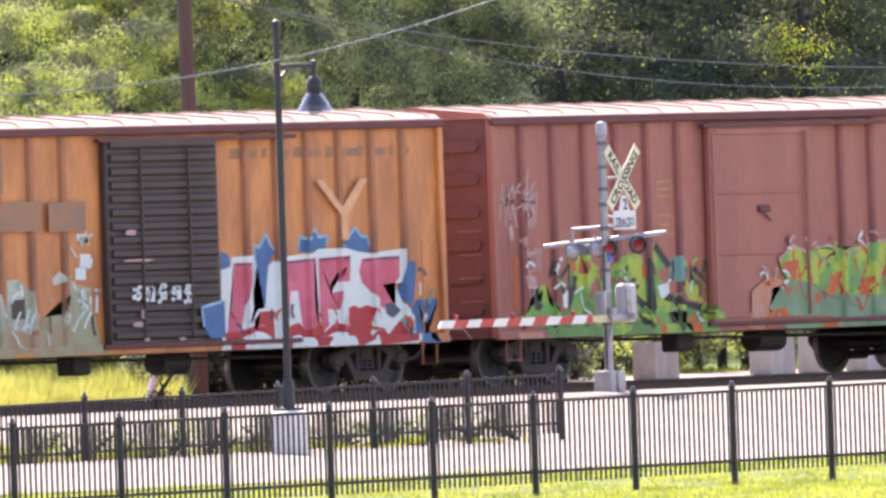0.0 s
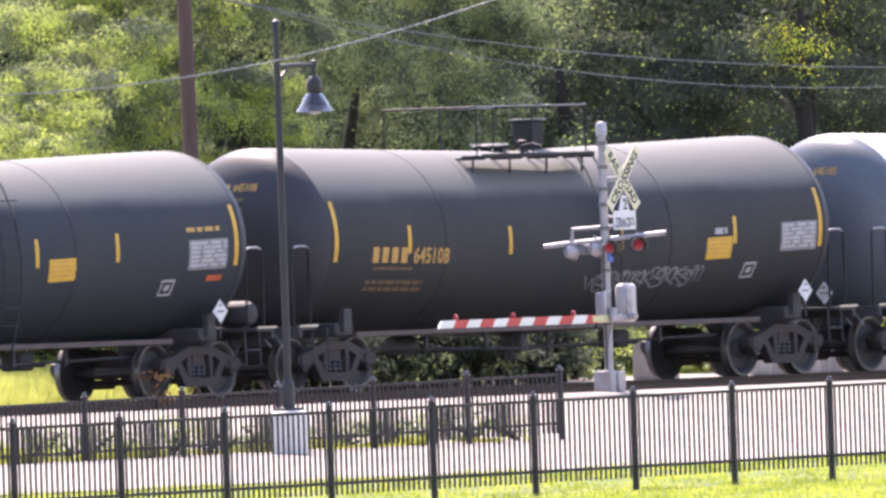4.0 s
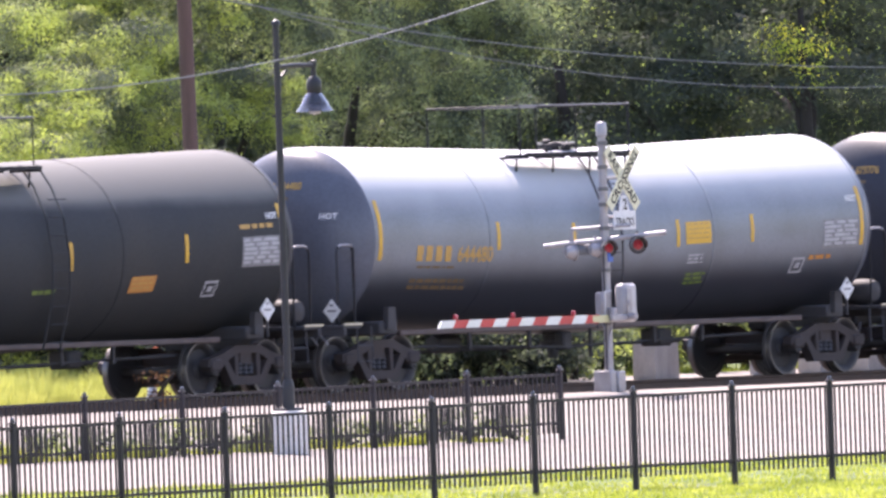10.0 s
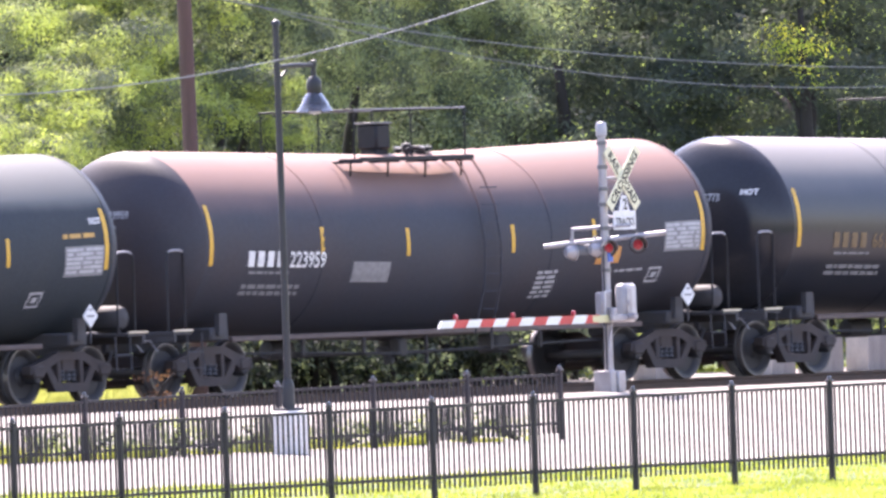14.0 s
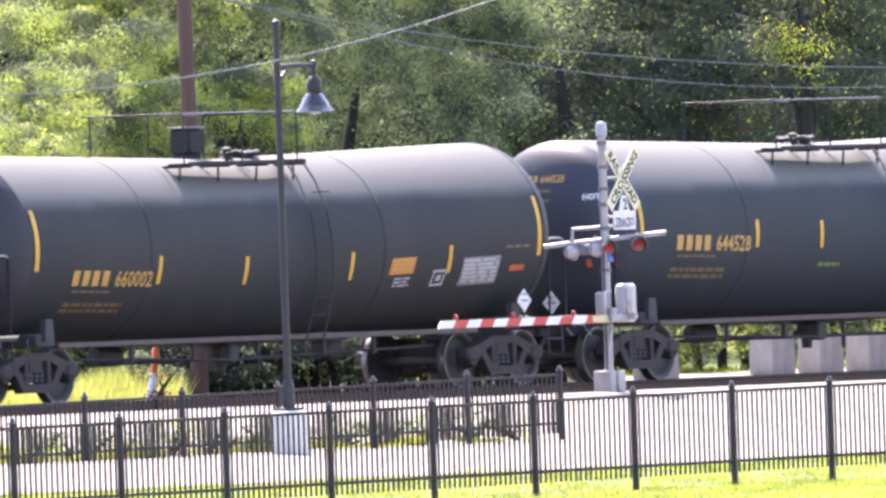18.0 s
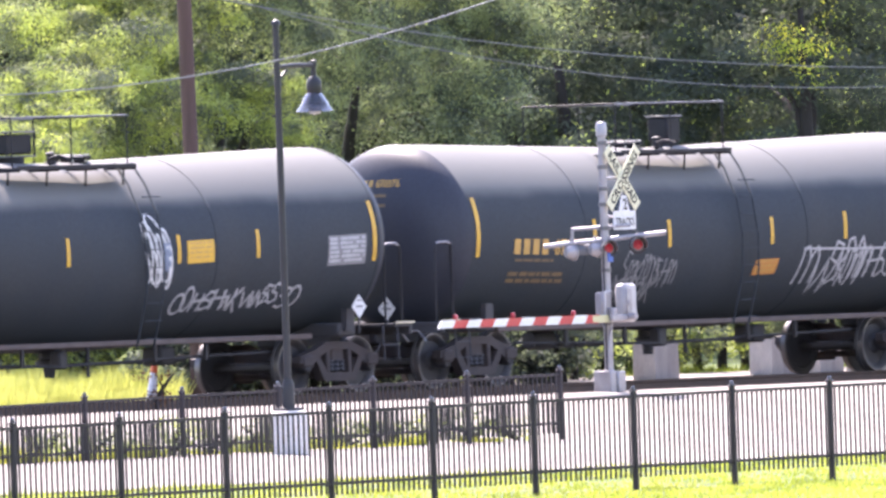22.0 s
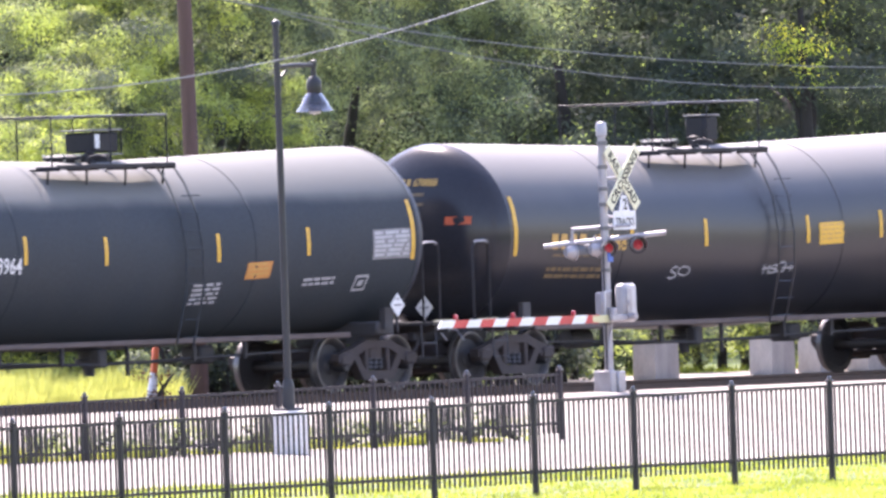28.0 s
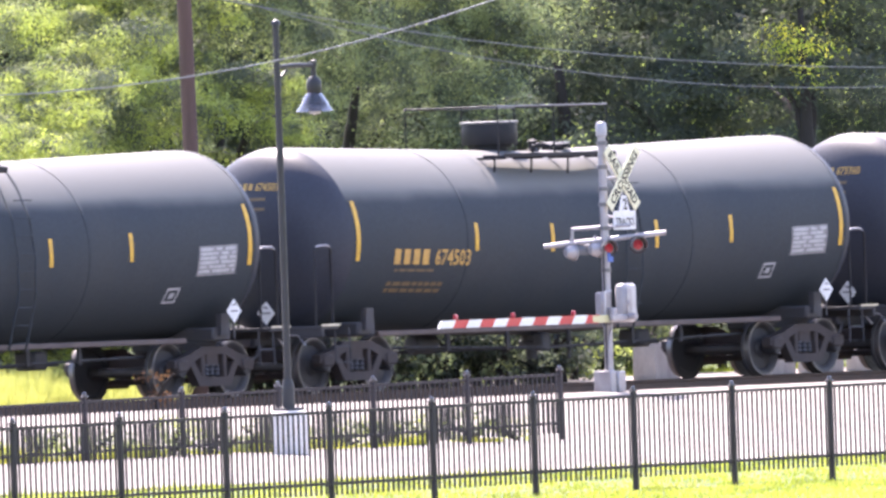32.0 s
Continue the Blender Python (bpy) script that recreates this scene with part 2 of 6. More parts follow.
M["spray_ice"] = mat("pale_blue_spray", (0.30, 0.52, 0.66), (0.16, 0.34, 0.50), rough=0.6, scale=5, bump=0.03)
M["logo_grey"] = mat("faded_grey_mark", (0.28, 0.165, 0.105), (0.52, 0.21, 0.075), rough=0.6, scale=3, bump=0.03)
M["iron"] = mat("black_fence_paint", (0.022, 0.017, 0.021), (0.034, 0.022, 0.027), rough=0.65, scale=6, bump=0.05)
M["lamp_iron"] = mat("black_lamp_paint", (0.015, 0.017, 0.022), (0.025, 0.024, 0.030), rough=0.5, scale=6, bump=0.05)
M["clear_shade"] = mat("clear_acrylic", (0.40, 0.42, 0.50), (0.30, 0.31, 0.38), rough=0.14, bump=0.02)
M["clear_shade"].node_tree.nodes["Principled BSDF"].inputs["Transmission Weight"].default_value = 0.92
# caps paler and glossier than the posts: part of the sun's glint is colour
M["iron_cap"] = mat("glinting_cap_iron", (0.16, 0.15, 0.16), (0.10, 0.09, 0.10), rough=0.16, metal=0.7, bump=0.02)
M["concrete"] = mat("pale_concrete", (0.86, 0.82, 0.78), (0.76, 0.72, 0.68), rough=0.85, scale=1.5, fine=30, bump=0.2)
M["block"] = mat("cast_concrete_block", (0.56, 0.52, 0.47), (0.36, 0.34, 0.32), rough=0.85, scale=2.0, fine=30, bump=0.3, mix=0.9, stretch=(1.6, 1.6, 0.5))
M["pavement"] = mat("sun_bleached_pavement", (0.275, 0.242, 0.216), (0.22, 0.191, 0.173), rough=0.9, scale=0.25, fine=6, bump=0.2, mix=0.6)
M["ballast"] = mat("dark_ballast", (0.085, 0.075, 0.075), (0.045, 0.040, 0.042), rough=0.95, scale=6, fine=22, bump=1.0)
M["tie"] = mat("creosoted_timber", (0.06, 0.045, 0.035), (0.03, 0.025, 0.022), rough=0.9, scale=4, bump=0.4)
M["rail"] = mat("rusty_rail", (0.10, 0.06, 0.045), (0.06, 0.04, 0.035), rough=0.6, metal=0.4, scale=4, bump=0.1)
M["lawn"] = mat("sunlit_lawn", (0.080, 0.125, 0.013), (0.125, 0.125, 0.030), rough=0.95, scale=0.5, fine=14, bump=0.5, mix=0.8, edge=(0.5, 0.7))
M["pole"] = mat("weathered_pole_timber", (0.15, 0.086, 0.072), (0.07, 0.045, 0.04), rough=0.9, scale=3, bump=0.4, stretch=(4, 4, 0.4))
M["mast"] = mat("galvanised_mast", (0.42, 0.41, 0.43), (0.22, 0.20, 0.21), rough=0.45, metal=0.35, scale=4, bump=0.1)
M["sign"] = mat("pale_sign_sheet", (0.80, 0.78, 0.55), (0.7, 0.68, 0.45), rough=0.5, scale=5, bump=0.02, mix=0.4)
M["cabinet"] = mat("pale_grey_cabinet", (0.50, 0.50, 0.52), (0.36, 0.34, 0.35), rough=0.4, scale=3, bump=0.05)
M["lens"] = glow_mat("red_lamp_lens", (0.30, 0.02, 0.03), 0.12)
M["tube_grey"] = mat("dull_grey_tube", (0.16, 0.16, 0.17), (0.10, 0.10, 0.10), rough=0.5, bump=0.05)
M["wire"] = mat("pale_cable", (0.22, 0.22, 0.22), (0.15, 0.15, 0.15), rough=0.5, bump=0)
M["arm_red"] = mat("red_gate_stripe", (0.62, 0.05, 0.05), rough=0.4, bump=0)
M["arm_white"] = mat("white_gate_stripe", (0.80, 0.82, 0.78), (0.66, 0.7, 0.64), rough=0.4, bump=0)
M["blue"] = mat("blue_plate", (0.05, 0.15, 0.55), rough=0.4, bump=0)
M["cone"] = mat("orange_marker", (0.75, 0.14, 0.03), rough=0.5, bump=0)
M["bark"] = mat("dark_bark", (0.036, 0.030, 0.027), (0.02, 0.017, 0.015), rough=0.95, scale=6, bump=0.6, stretch=(3, 3, 0.6))
# sun, shade and haze on the trees are partly put into these leaf colours
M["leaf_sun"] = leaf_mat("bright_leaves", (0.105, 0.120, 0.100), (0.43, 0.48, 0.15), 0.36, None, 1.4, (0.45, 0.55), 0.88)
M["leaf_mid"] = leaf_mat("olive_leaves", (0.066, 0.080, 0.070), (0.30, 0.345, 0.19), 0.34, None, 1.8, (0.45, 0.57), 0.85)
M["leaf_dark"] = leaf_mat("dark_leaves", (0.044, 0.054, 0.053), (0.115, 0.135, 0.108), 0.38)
M["leaf_speck"] = leaf_mat("dark_leaves_with_sunlit_specks", (0.050, 0.062, 0.060), (0.115, 0.136, 0.112), 0.38, (0.62, 0.72, 0.24), 0.9)
M["leaf_gold"] = leaf_mat("yellowing_leaves", (0.20, 0.29, 0.06), (0.52, 0.48, 0.08), 0.5, None, 2.5)
M["leaf_brown"] = leaf_mat("dry_brown_leaves", (0.10, 0.05, 0.03), (0.24, 0.13, 0.08), 0.3)
M["bank_grass"] = leaf_mat("bleached_grass_blades", (0.30, 0.31, 0.10), (0.50, 0.49, 0.18), 0.4, None, 0.8)
M["grass_blade"] = leaf_mat("grass_blades", (0.18, 0.225, 0.035), (0.47, 0.46, 0.11), 0.45)


# ---- mesh helpers ----
class Geo:
    """Collects points and faces of one part."""

    def __init__(self):
        self.v, self.f = [], []

    def add(self, v, f):
        k = len(self.v)
        self.v += [tuple(p) for p in v]
        self.f += [tuple(k + i for i in q) for q in f]
        return self

    def box(self, c, s, cut=0.0, turn=None):
        """A box with its upright and level edges cut off by cut."""
        bm = bmesh.new()
        bmesh.ops.create_cube(bm, size=1, matrix=Matrix.Diagonal((*s, 1)))
        if cut:
            bmesh.ops.bevel(bm, geom=bm.edges[:], offset=cut, segments=1, affect="EDGES")
        m = Matrix.Translation(c) @ (turn or Matrix())
        bmesh.ops.transform(bm, matrix=m, verts=bm.verts)
        bm.verts.index_update()
        self.add([v.co for v in bm.verts], [[v.index for v in f.verts] for f in bm.faces])
        bm.free()
        return self

    def tube(self, pts, r, n=8, r2=None):
        """A round bar along points; r2: the radius at the end."""
        pts = [Vector(p) for p in pts]
        k = len(pts)
        v, f = [], []
        up = None
        for i, p in enumerate(pts):
            d = (pts[min(i + 1, k - 1)] - pts[max(i - 1, 0)]).normalized()
            if up is None or abs(up.dot(d)) > 0.95:
                up = Vector((0, 0, 1)) if abs(d.z) < 0.9 else Vector((1, 0, 0))
            a = d.cross(up).normalized()
            b = a.cross(d).normalized()
            up = b
            rr = r if r2 is None else r + (r2 - r) * i / (k - 1)
            for j in range(n):
                w = 2 * math.pi * j / n
                v.append(p + a * rr * math.cos(w) + b * rr * math.sin(w))
        for i in range(k - 1):
            for j in range(n):
                f.append((i * n + j, i * n + (j + 1) % n, (i + 1) * n + (j + 1) % n, (i + 1) * n + j))
        f.append(tuple(range(n))[::-1])
        f.append(tuple((k - 1) * n + j for j in range(n)))
        return self.add(v, f)

    def lathe(self, prof, n=24, axis="z", at=(0, 0, 0)):
        """Turns (radius, height) pairs about an axis."""
        v, f = [], []
        for r, h in prof:
            for j in range(n):
                w = 2 * math.pi * j / n
                a, b = r * math.cos(w), r * math.sin(w)
                p = {"z": (a, b, h), "y": (b, h, a), "x": (h, a, b)}[axis]
                v.append((p[0] + at[0], p[1] + at[1], p[2] + at[2]))
        for i in range(len(prof) - 1):
            for j in range(n):
                f.append((i * n + j, i * n + (j + 1) % n, (i + 1) * n + (j + 1) % n, (i + 1) * n + j))
        f.append(tuple(range(n))[::-1])
        f.append(tuple((len(prof) - 1) * n + j for j in range(n)))
        return self.add(v, f)

    def slab(self, poly, depth, at=(0, 0, 0)):
        """An upright plate: outline in (x, z), thickness along y."""
        n = len(poly)
        v = [(x + at[0], at[1] - depth / 2, z + at[2]) for x, z in poly] + [(x + at[0], at[1] + depth / 2, z + at[2]) for x, z in poly]
        f = [tuple(range(n)), tuple(range(n, 2 * n))[::-1]]
        f += [(i, i + n, (i + 1) % n + n, (i + 1) % n) for i in range(n)]
        return self.add(v, f)

    def moved(self, fn):
        self.v = [tuple(fn(*p)) for p in self.v]
        return self


MESHES = {}


def mesh_of(name, geo, material, smooth=True):
    me = bpy.data.meshes.new(name)
    me.from_pydata(geo.v, [], geo.f)
    bm = bmesh.new()
    bm.from_mesh(me)
    bmesh.ops.recalc_face_normals(bm, faces=bm.faces)
    bm.to_mesh(me)
    bm.free()
    me.materials.append(material)
    if smooth:
        me.polygons.foreach_set("use_smooth", [True] * len(me.polygons))
        me.set_sharp_from_angle(angle=radians(38))
    me.update()
    return me


def part(name, geo, material, parent=None, label="", at=None, key=None, smooth=True):
    """One mesh object under a thing or a part. geo: a Geo, a mesh, or a function that makes one, kept under key for repeats."""
    if isinstance(geo, bpy.types.Mesh):
        me = geo
    elif key is not None:
        if key not in MESHES:
            MESHES[key] = mesh_of(name, geo(), material, smooth)
        me = MESHES[key]
    else:
        me = mesh_of(name, geo, material, smooth)
    ob = new(name, me)
    ob.parent = parent
    if at is not None:
        ob.location = at
    if label:
        tagged(ob, label)
    return ob


def thing(name, at, label, category, group="", kind=""):
    ob = new(name)
    ob.empty_display_size = 0.3
    ob.location = at
    return tagged(ob, label, category, group, kind)


def letters(text, height, bold=0.0, width=1.0):
    """A flat outline of a word as points (x, z) and faces, starting at x = 0 and centred on z = 0."""
    key = ("word", text, height, bold, width)
    if key not in MESHES:
        cu = bpy.data.curves.new("word", "FONT")
        cu.body, cu.size, cu.offset, cu.resolution_u, cu.fill_mode = text, height / 0.70, bold, 2, "FRONT"
        ob = bpy.data.objects.new("word", cu)
        scene.collection.objects.link(ob)
        dg = bpy.context.evaluated_depsgraph_get()
        me = bpy.data.meshes.new_from_object(ob.evaluated_get(dg))
        v = [(p.co.x * width, p.co.y - height / 2) for p in me.vertices]
        f = [tuple(q.vertices) for q in me.polygons]
        bpy.data.objects.remove(ob)
        bpy.data.meshes.remove(me)
        bpy.data.curves.remove(cu)
        MESHES[key] = (v, f)
    return MESHES[key]


def word_width(text, height, bold=0.0, width=1.0):
    return max(p[0] for p in letters(text, height, bold, width)[0])


# ---- ground ----
def ground_z(y):
    """Height of the ground across the track, from the near lawn to the wood behind."""
    ys = (-420, -60, -35, -18, -8, -5, -3.4, -2.4, 2.4, 3.6, 6, 14, 40, 500)
    zs = (-1.6, -1.32, -1.2, -0.70, -0.32, -0.13, -0.16, -0.24, -0.24, -0.24, -0.06, 0.15, 0.8, 6.0)
    return float(np.interp(y, ys, zs))


def sheet(name, y_list, x0, x1, lift, material, label, xstep=20.0, kind="structure", category=""):
    g = Geo()
    nx = int((x1 - x0) / xstep) + 1
    xs = [x0 + (x1 - x0) * i / nx for i in range(nx + 1)]
    for y in y_list:
        g.v += [(x, y, ground_z(y) + lift) for x in xs]
    w = nx + 1
    for j in range(len(y_list) - 1):
        for i in range(nx):
            g.f.append((j * w + i, j * w + i + 1, (j + 1) * w + i + 1, (j + 1) * w + i))
    return tagged(part(name, g, material, smooth=False), label, category or name, kind=kind)


sheet("ground", [-420, -200, -100, -60, -45, -35, -28, -18, -8, -5, -3.4, -2.4, 2.4, 3.6, 6, 10, 14, 25, 40, 120, 500], -700, 1000, 0.0, M["lawn"],
      "sunlit lawn and rough grass running under the railway", 50)
sheet("pavement", [-27.6, -24, -18, -12, -8, -5, -4.1], -440, 460, 0.02, M["pavement"], "sun-bleached pale paved street beside the railway", 25)
sheet("pavement", [4.7, 5.4, 7.6], 9, 60, 0.035, M["pavement"], "pale sunlit paving beyond the track", 12)
sheet("track_bed", [-4.1, -3.4, -2.4, 0, 2.4, 3.6, 4.6], -440, 460, 0.04, M["ballast"], "dark stone ballast bed under the rails", 25)

# two rails and the ties under them
for y in (-0.76, 0.76):
    prof = [(-0.07, -0.17), (0.07, -0.17), (0.07, -0.155), (0.012, -0.13), (0.012, -0.04), (0.036, -0.03), (0.036, 0.0), (-0.036, 0.0), (-0.036, -0.03), (-0.012, -0.04), (-0.012, -0.13), (-0.07, -0.155)]
    g = Geo()
    n = len(prof)
    g.v = [(-440, y + a, b) for a, b in prof] + [(460, y + a, b) for a, b in prof]
    g.f = [tuple(range(n)), tuple(range(n, 2 * n))] + [(i, (i + 1) % n, (i + 1) % n + n, i + n) for i in range(n)]
    tagged(part("rail", g, M["rail"], smooth=False), "rusty steel running rail with a worn bright head", "rail", "rails of the track", "structure")
bed = thing("tie_row", (0, 0, 0), "dark creosoted timber ties under the rails", "ties", kind="structure")
for i in range(130):
    part("tie", lambda: Geo().box((0, 0, 0), (0.23, 2.6, 0.18), 0.012), M["tie"], bed, at=(-26 + i * 0.54, 0.0, -0.26), key="tie", smooth=False)

g = Geo()
for i in range(1450):
    x = -26.54 - i * 0.54 if i < 765 else 44.2 + (i - 765) * 0.6
    g.v += [(x + a, b, c) for c in (-0.35, -0.17) for a, b in ((-0.11, -1.3), (0.11, -1.3), (0.11, 1.3), (-0.11, 1.3))]
    k = 8 * i
    g.f += [(k + 4, k + 5, k + 6, k + 7)] + [(k + q, k + (q + 1) % 4, k + (q + 1) % 4 + 4, k + q + 4) for q in range(4)]
tagged(part("far_ties", g, M["tie"], bed, smooth=False), kind="stuff")


# ---- iron fences ----
def fence(name, y, x0, step, bays, top, base, slope, foot, label, pickets=19):
    fx = thing(name, (x0, y, base), label, "fence")
    h = top - base

    def zz(x):
        return slope * x

    for i in range(bays + 1):
        x = i * step
        part("post", lambda: Geo().box((0, 0, h / 2 - 0.15), (0.070, 0.070, h + 0.3), 0.006), M["iron"], fx, at=(x, 0, zz(x)), key=("post", y))
        part("post_cap", lambda: Geo().box((0, 0, h + 0.012), (0.092, 0.092, 0.026), 0.008)
             .lathe([(0.0, h + 0.02), (0.03, h + 0.03), (0.034, h + 0.055), (0.02, h + 0.08), (0.0, h + 0.085)], 10), M["iron_cap"], fx, "shiny pale ball cap", at=(x, 0, zz(x)), key=("post_cap", y))
        if i == bays:
            break
        for z in (h - 0.06, foot):
            a, b = (x + 0.04, 0, z + zz(x)), (x + step - 0.04, 0, z + zz(x + step))
            g = Geo()
            g.v = [(p[0], w, p[2] + q) for p in (a, b) for w, q in ((-0.02, -0.02), (0.02, -0.02), (0.02, 0.02), (-0.02, 0.02))]
            g.f = [(0, 1, 2, 3), (7, 6, 5, 4)] + [(k, k + 4, (k + 1) % 4 + 4, (k + 1) % 4) for k in range(4)]
            part("rail_bar", g, M["iron"], fx, smooth=False)
        for k in range(pickets):
            px = x + step * (k + 1) / (pickets + 1)
            part("picket", lambda: Geo().box((0, 0, (h - 0.05 + foot - 0.15) / 2), (0.025, 0.022, h - 0.05 - foot + 0.15)), M["iron"], fx, at=(px, -0.003, zz(px)), key=("picket", y), smooth=False)
    return fx


fence("iron_fence", -35.0, -60.50 - 2.404 * 2, 2.404, 13, 0.045, -1.22, 0.0054, 0.25, "black iron picket fence with capped posts on the lawn")
fence("iron_fence", -18.0, -23.03 - 2.43 * 8, 2.43, 8, 0.165, -0.74, 0.0096, 0.12, "black iron picket fence with capped posts by the street")

# ---- street lamp on a concrete footing ----
lamp = thing("street_lamp", (-31.20, -18.8, -0.72), "black iron street lamp with a hanging bell shade on a footing", "lamp")
part("footing", Geo().box((0, 0, 0.30), (0.40, 0.40, 0.70), 0.03), M["concrete"], lamp, "square pale concrete footing")
part("base_plate", Geo().box((0, 0, 0.67), (0.30, 0.30, 0.05), 0.01).lathe([(0.095, 0.69), (0.09, 0.95), (0.085, 1.05), (0.07, 1.10)], 16), M["lamp_iron"], lamp)
part("post", Geo().tube([(0, 0, 0.7), (0, 0, 3.0), (0, 0, 6.28)], 0.056, 14, 0.048).lathe([(0.0, 6.28), (0.075, 6.28), (0.06, 6.33), (0.0, 6.36)], 12), M["lamp_iron"], lamp)
part("arm", Geo().tube([(0, 0, 5.66), (0.45, 0, 5.68), (0.92, 0, 5.68)], 0.035, 8).tube([(0, 0, 5.45), (0.25, 0, 5.62)], 0.02, 6)
     .tube([(0.92, 0, 5.72), (0.92, 0, 5.46)], 0.04, 8).lathe([(0.0, 5.76), (0.05, 5.74), (0.05, 5.66), (0.0, 5.64)], 10, at=(0.92, 0, 0)), M["lamp_iron"], lamp)
shade = part("shade", Geo().lathe([(0.10, 5.27), (0.13, 5.24), (0.17, 5.17), (0.22, 5.08), (0.265, 5.02), (0.27, 5.00), (0.262, 5.00), (0.21, 5.075), (0.16, 5.165), (0.12, 5.23), (0.09, 5.26)], 28, at=(0.92, 0, 0)), M["clear_shade"], lamp, "clear prismatic bell shade")
part("lamp_neck", Geo().lathe([(0.04, 5.52), (0.09, 5.48), (0.112, 5.42), (0.112, 5.30), (0.09, 5.26)], 20, at=(0.92, 0, 0)), M["lamp_iron"], lamp, "dark lamp neck")
part("reflector", Geo().lathe([(0.0, 5.25), (0.09, 5.24), (0.13, 5.13), (0.10, 5.10), (0.0, 5.09)], 20, at=(0.92, 0.02, 0)), M["lamp_iron"], shade, "dark lamp body inside the shade")
part("bulb_glass", Geo().lathe([(0.0, 4.95), (0.08, 4.97), (0.11, 5.02), (0.09, 5.08)], 16, at=(0.92, 0, 0)), M["cabinet"], shade)

# ---- crossing signal with its lowered gate arm ----
sg = thing("crossing_signal", (-2.67, -5.0, -0.13), "grey railroad crossing signal mast with crossbuck and flashers", "signal")
part("base_box", Geo().box((-0.13, 0, 0.17), (0.16, 0.34, 0.36), 0.015).box((0.07, 0, 0.17), (0.22, 0.40, 0.34), 0.02), M["mast"], sg, "grey steel junction base")
part("mast", Geo().tube([(0, 0, 0.1), (0, 0, 2.0), (0, 0, 4.1)], 0.072, 16, 0.066), M["mast"], sg)
part("mast_cap", Geo().lathe([(0.066, 4.08), (0.088, 4.10), (0.088, 4.27), (0.07, 4.31), (0.0, 4.33)], 14), M["mast"], sg)
part("conduit", Geo().tube([(-0.10, -0.06, 0.3), (-0.10, -0.09, 0.8), (-0.02, -0.09, 1.05), (0.0, -0.08, 1.3)], 0.022, 8), M["mast"], sg)
cab = part("cabinet", Geo().box((0.26, -0.19, 1.42), (0.36, 0.22, 0.62), 0.05), M["cabinet"], sg, "pale grey gate mechanism cabinet")
# grey plate added so the cabinet front reads shaded beside its sunlit right side
part("door", Geo().box((0.16, -0.315, 1.45), (0.15, 0.03, 0.40), 0.012), M["mast"], cab, "grey plate for the shaded part of the cabinet front")
part("hasp", Geo().box((0.13, -0.335, 1.42), (0.03, 0.03, 0.09), 0.006), M["mast"], cab)
part("drive_shaft", Geo().lathe([(0.0, -0.10), (0.05, -0.09), (0.05, 0.06), (0.0, 0.07)], 14, axis="y", at=(0.16, -0.36, 1.20)), M["mast"], cab)
part("gate_clamp", Geo().box((-0.02, -0.30, 1.19), (0.62, 0.05, 0.10), 0.012).box((-0.22, -0.26, 1.24), (0.12, 0.10, 0.22), 0.015), M["mast"], sg, "steel clamp that holds the gate arm")
part("counter_rod", Geo().tube([(-0.36, -0.2, 1.60), (-0.36, -0.2, 1.20)], 0.018, 8).tube([(-0.36, -0.2, 1.60), (-0.06, -0.12, 1.62)], 0.018, 8), M["cabinet"], sg)
part("bracket", Geo().box((-0.05, -0.12, 1.14), (0.5, 0.2, 0.05), 0.01).box((-0.28, -0.10, 1.42), (0.22, 0.16, 0.38), 0.03), M["mast"], sg)
part("blue_plate", Geo().box((0.02, -0.08, 2.16), (0.14, 0.02, 0.15), 0.004), M["blue"], sg, "small blue notice plate")
for z in (3.98, 3.60, 3.25, 3.0, 2.62, 1.95, 1.10):
    part("collar", lambda: Geo().lathe([(0.066, -0.03), (0.086, -0.03), (0.086, 0.03), (0.066, 0.03)], 14), M["tube_grey"], sg, "dull grey pipe clamp", at=(0, 0, z), key="collar")
part("mast_cable", Geo().tube([(-0.085, -0.02, 0.3), (-0.085, -0.02, 2.0), (-0.08, -0.02, 2.4)], 0.016, 6), M["under"], sg)

for name, ang, word in (("crossbuck_blade", -48, "RAIL  ROAD"), ("crossbuck_blade", 48, "CROSSING")):
    tilt = Matrix.Rotation(radians(-ang), 4, "Y")
    off = -0.125 if ang < 0 else -0.15
    blade = part(name, Geo().box((0, 0, 0), (1.26, 0.02, 0.20), 0.004), M["sign"], sg, "pale reflective crossbuck blade")
    blade.matrix_local = Matrix.Translation((0.36, off, 3.42)) @ tilt
    v, f = letters(word, 0.135, 0.006)
    w = word_width(word, 0.135, 0.006)
    g = Geo().add([(p[0] * 1.08 / w - 0.54, -0.014, p[1]) for p in v], f)
    part("lettering", g, M["spray_black"], blade, "black capitals", smooth=False)
plate = part("tracks_plate", Geo().box((0.37, -0.14, 2.74), (0.62, 0.02, 0.30), 0.004), M["white"], sg, "white plate naming the number of tracks")
for word, z, h in (("TRACKS", 2.72, 0.12),):
    v, f = letters(word, h, 0.004)
    w = word_width(word, h, 0.004)
    part("lettering", Geo().add([(0.37 + p[0] * 0.52 / w - 0.26, -0.154, z + p[1]) for p in v], f), M["spray_black"], plate, smooth=False)
num = part("count_plate", Geo().slab([(0.23, 2.89), (0.51, 2.89), (0.43, 3.14), (0.31, 3.14)], 0.02, (0, -0.14, 0)), M["white"], sg, "small white plate with a figure two")
v, f = letters("2", 0.17, 0.006)
part("lettering", Geo().add([(0.32 + p[0], -0.154, 3.0 + p[1]) for p in v], f), M["spray_black"], num, smooth=False)
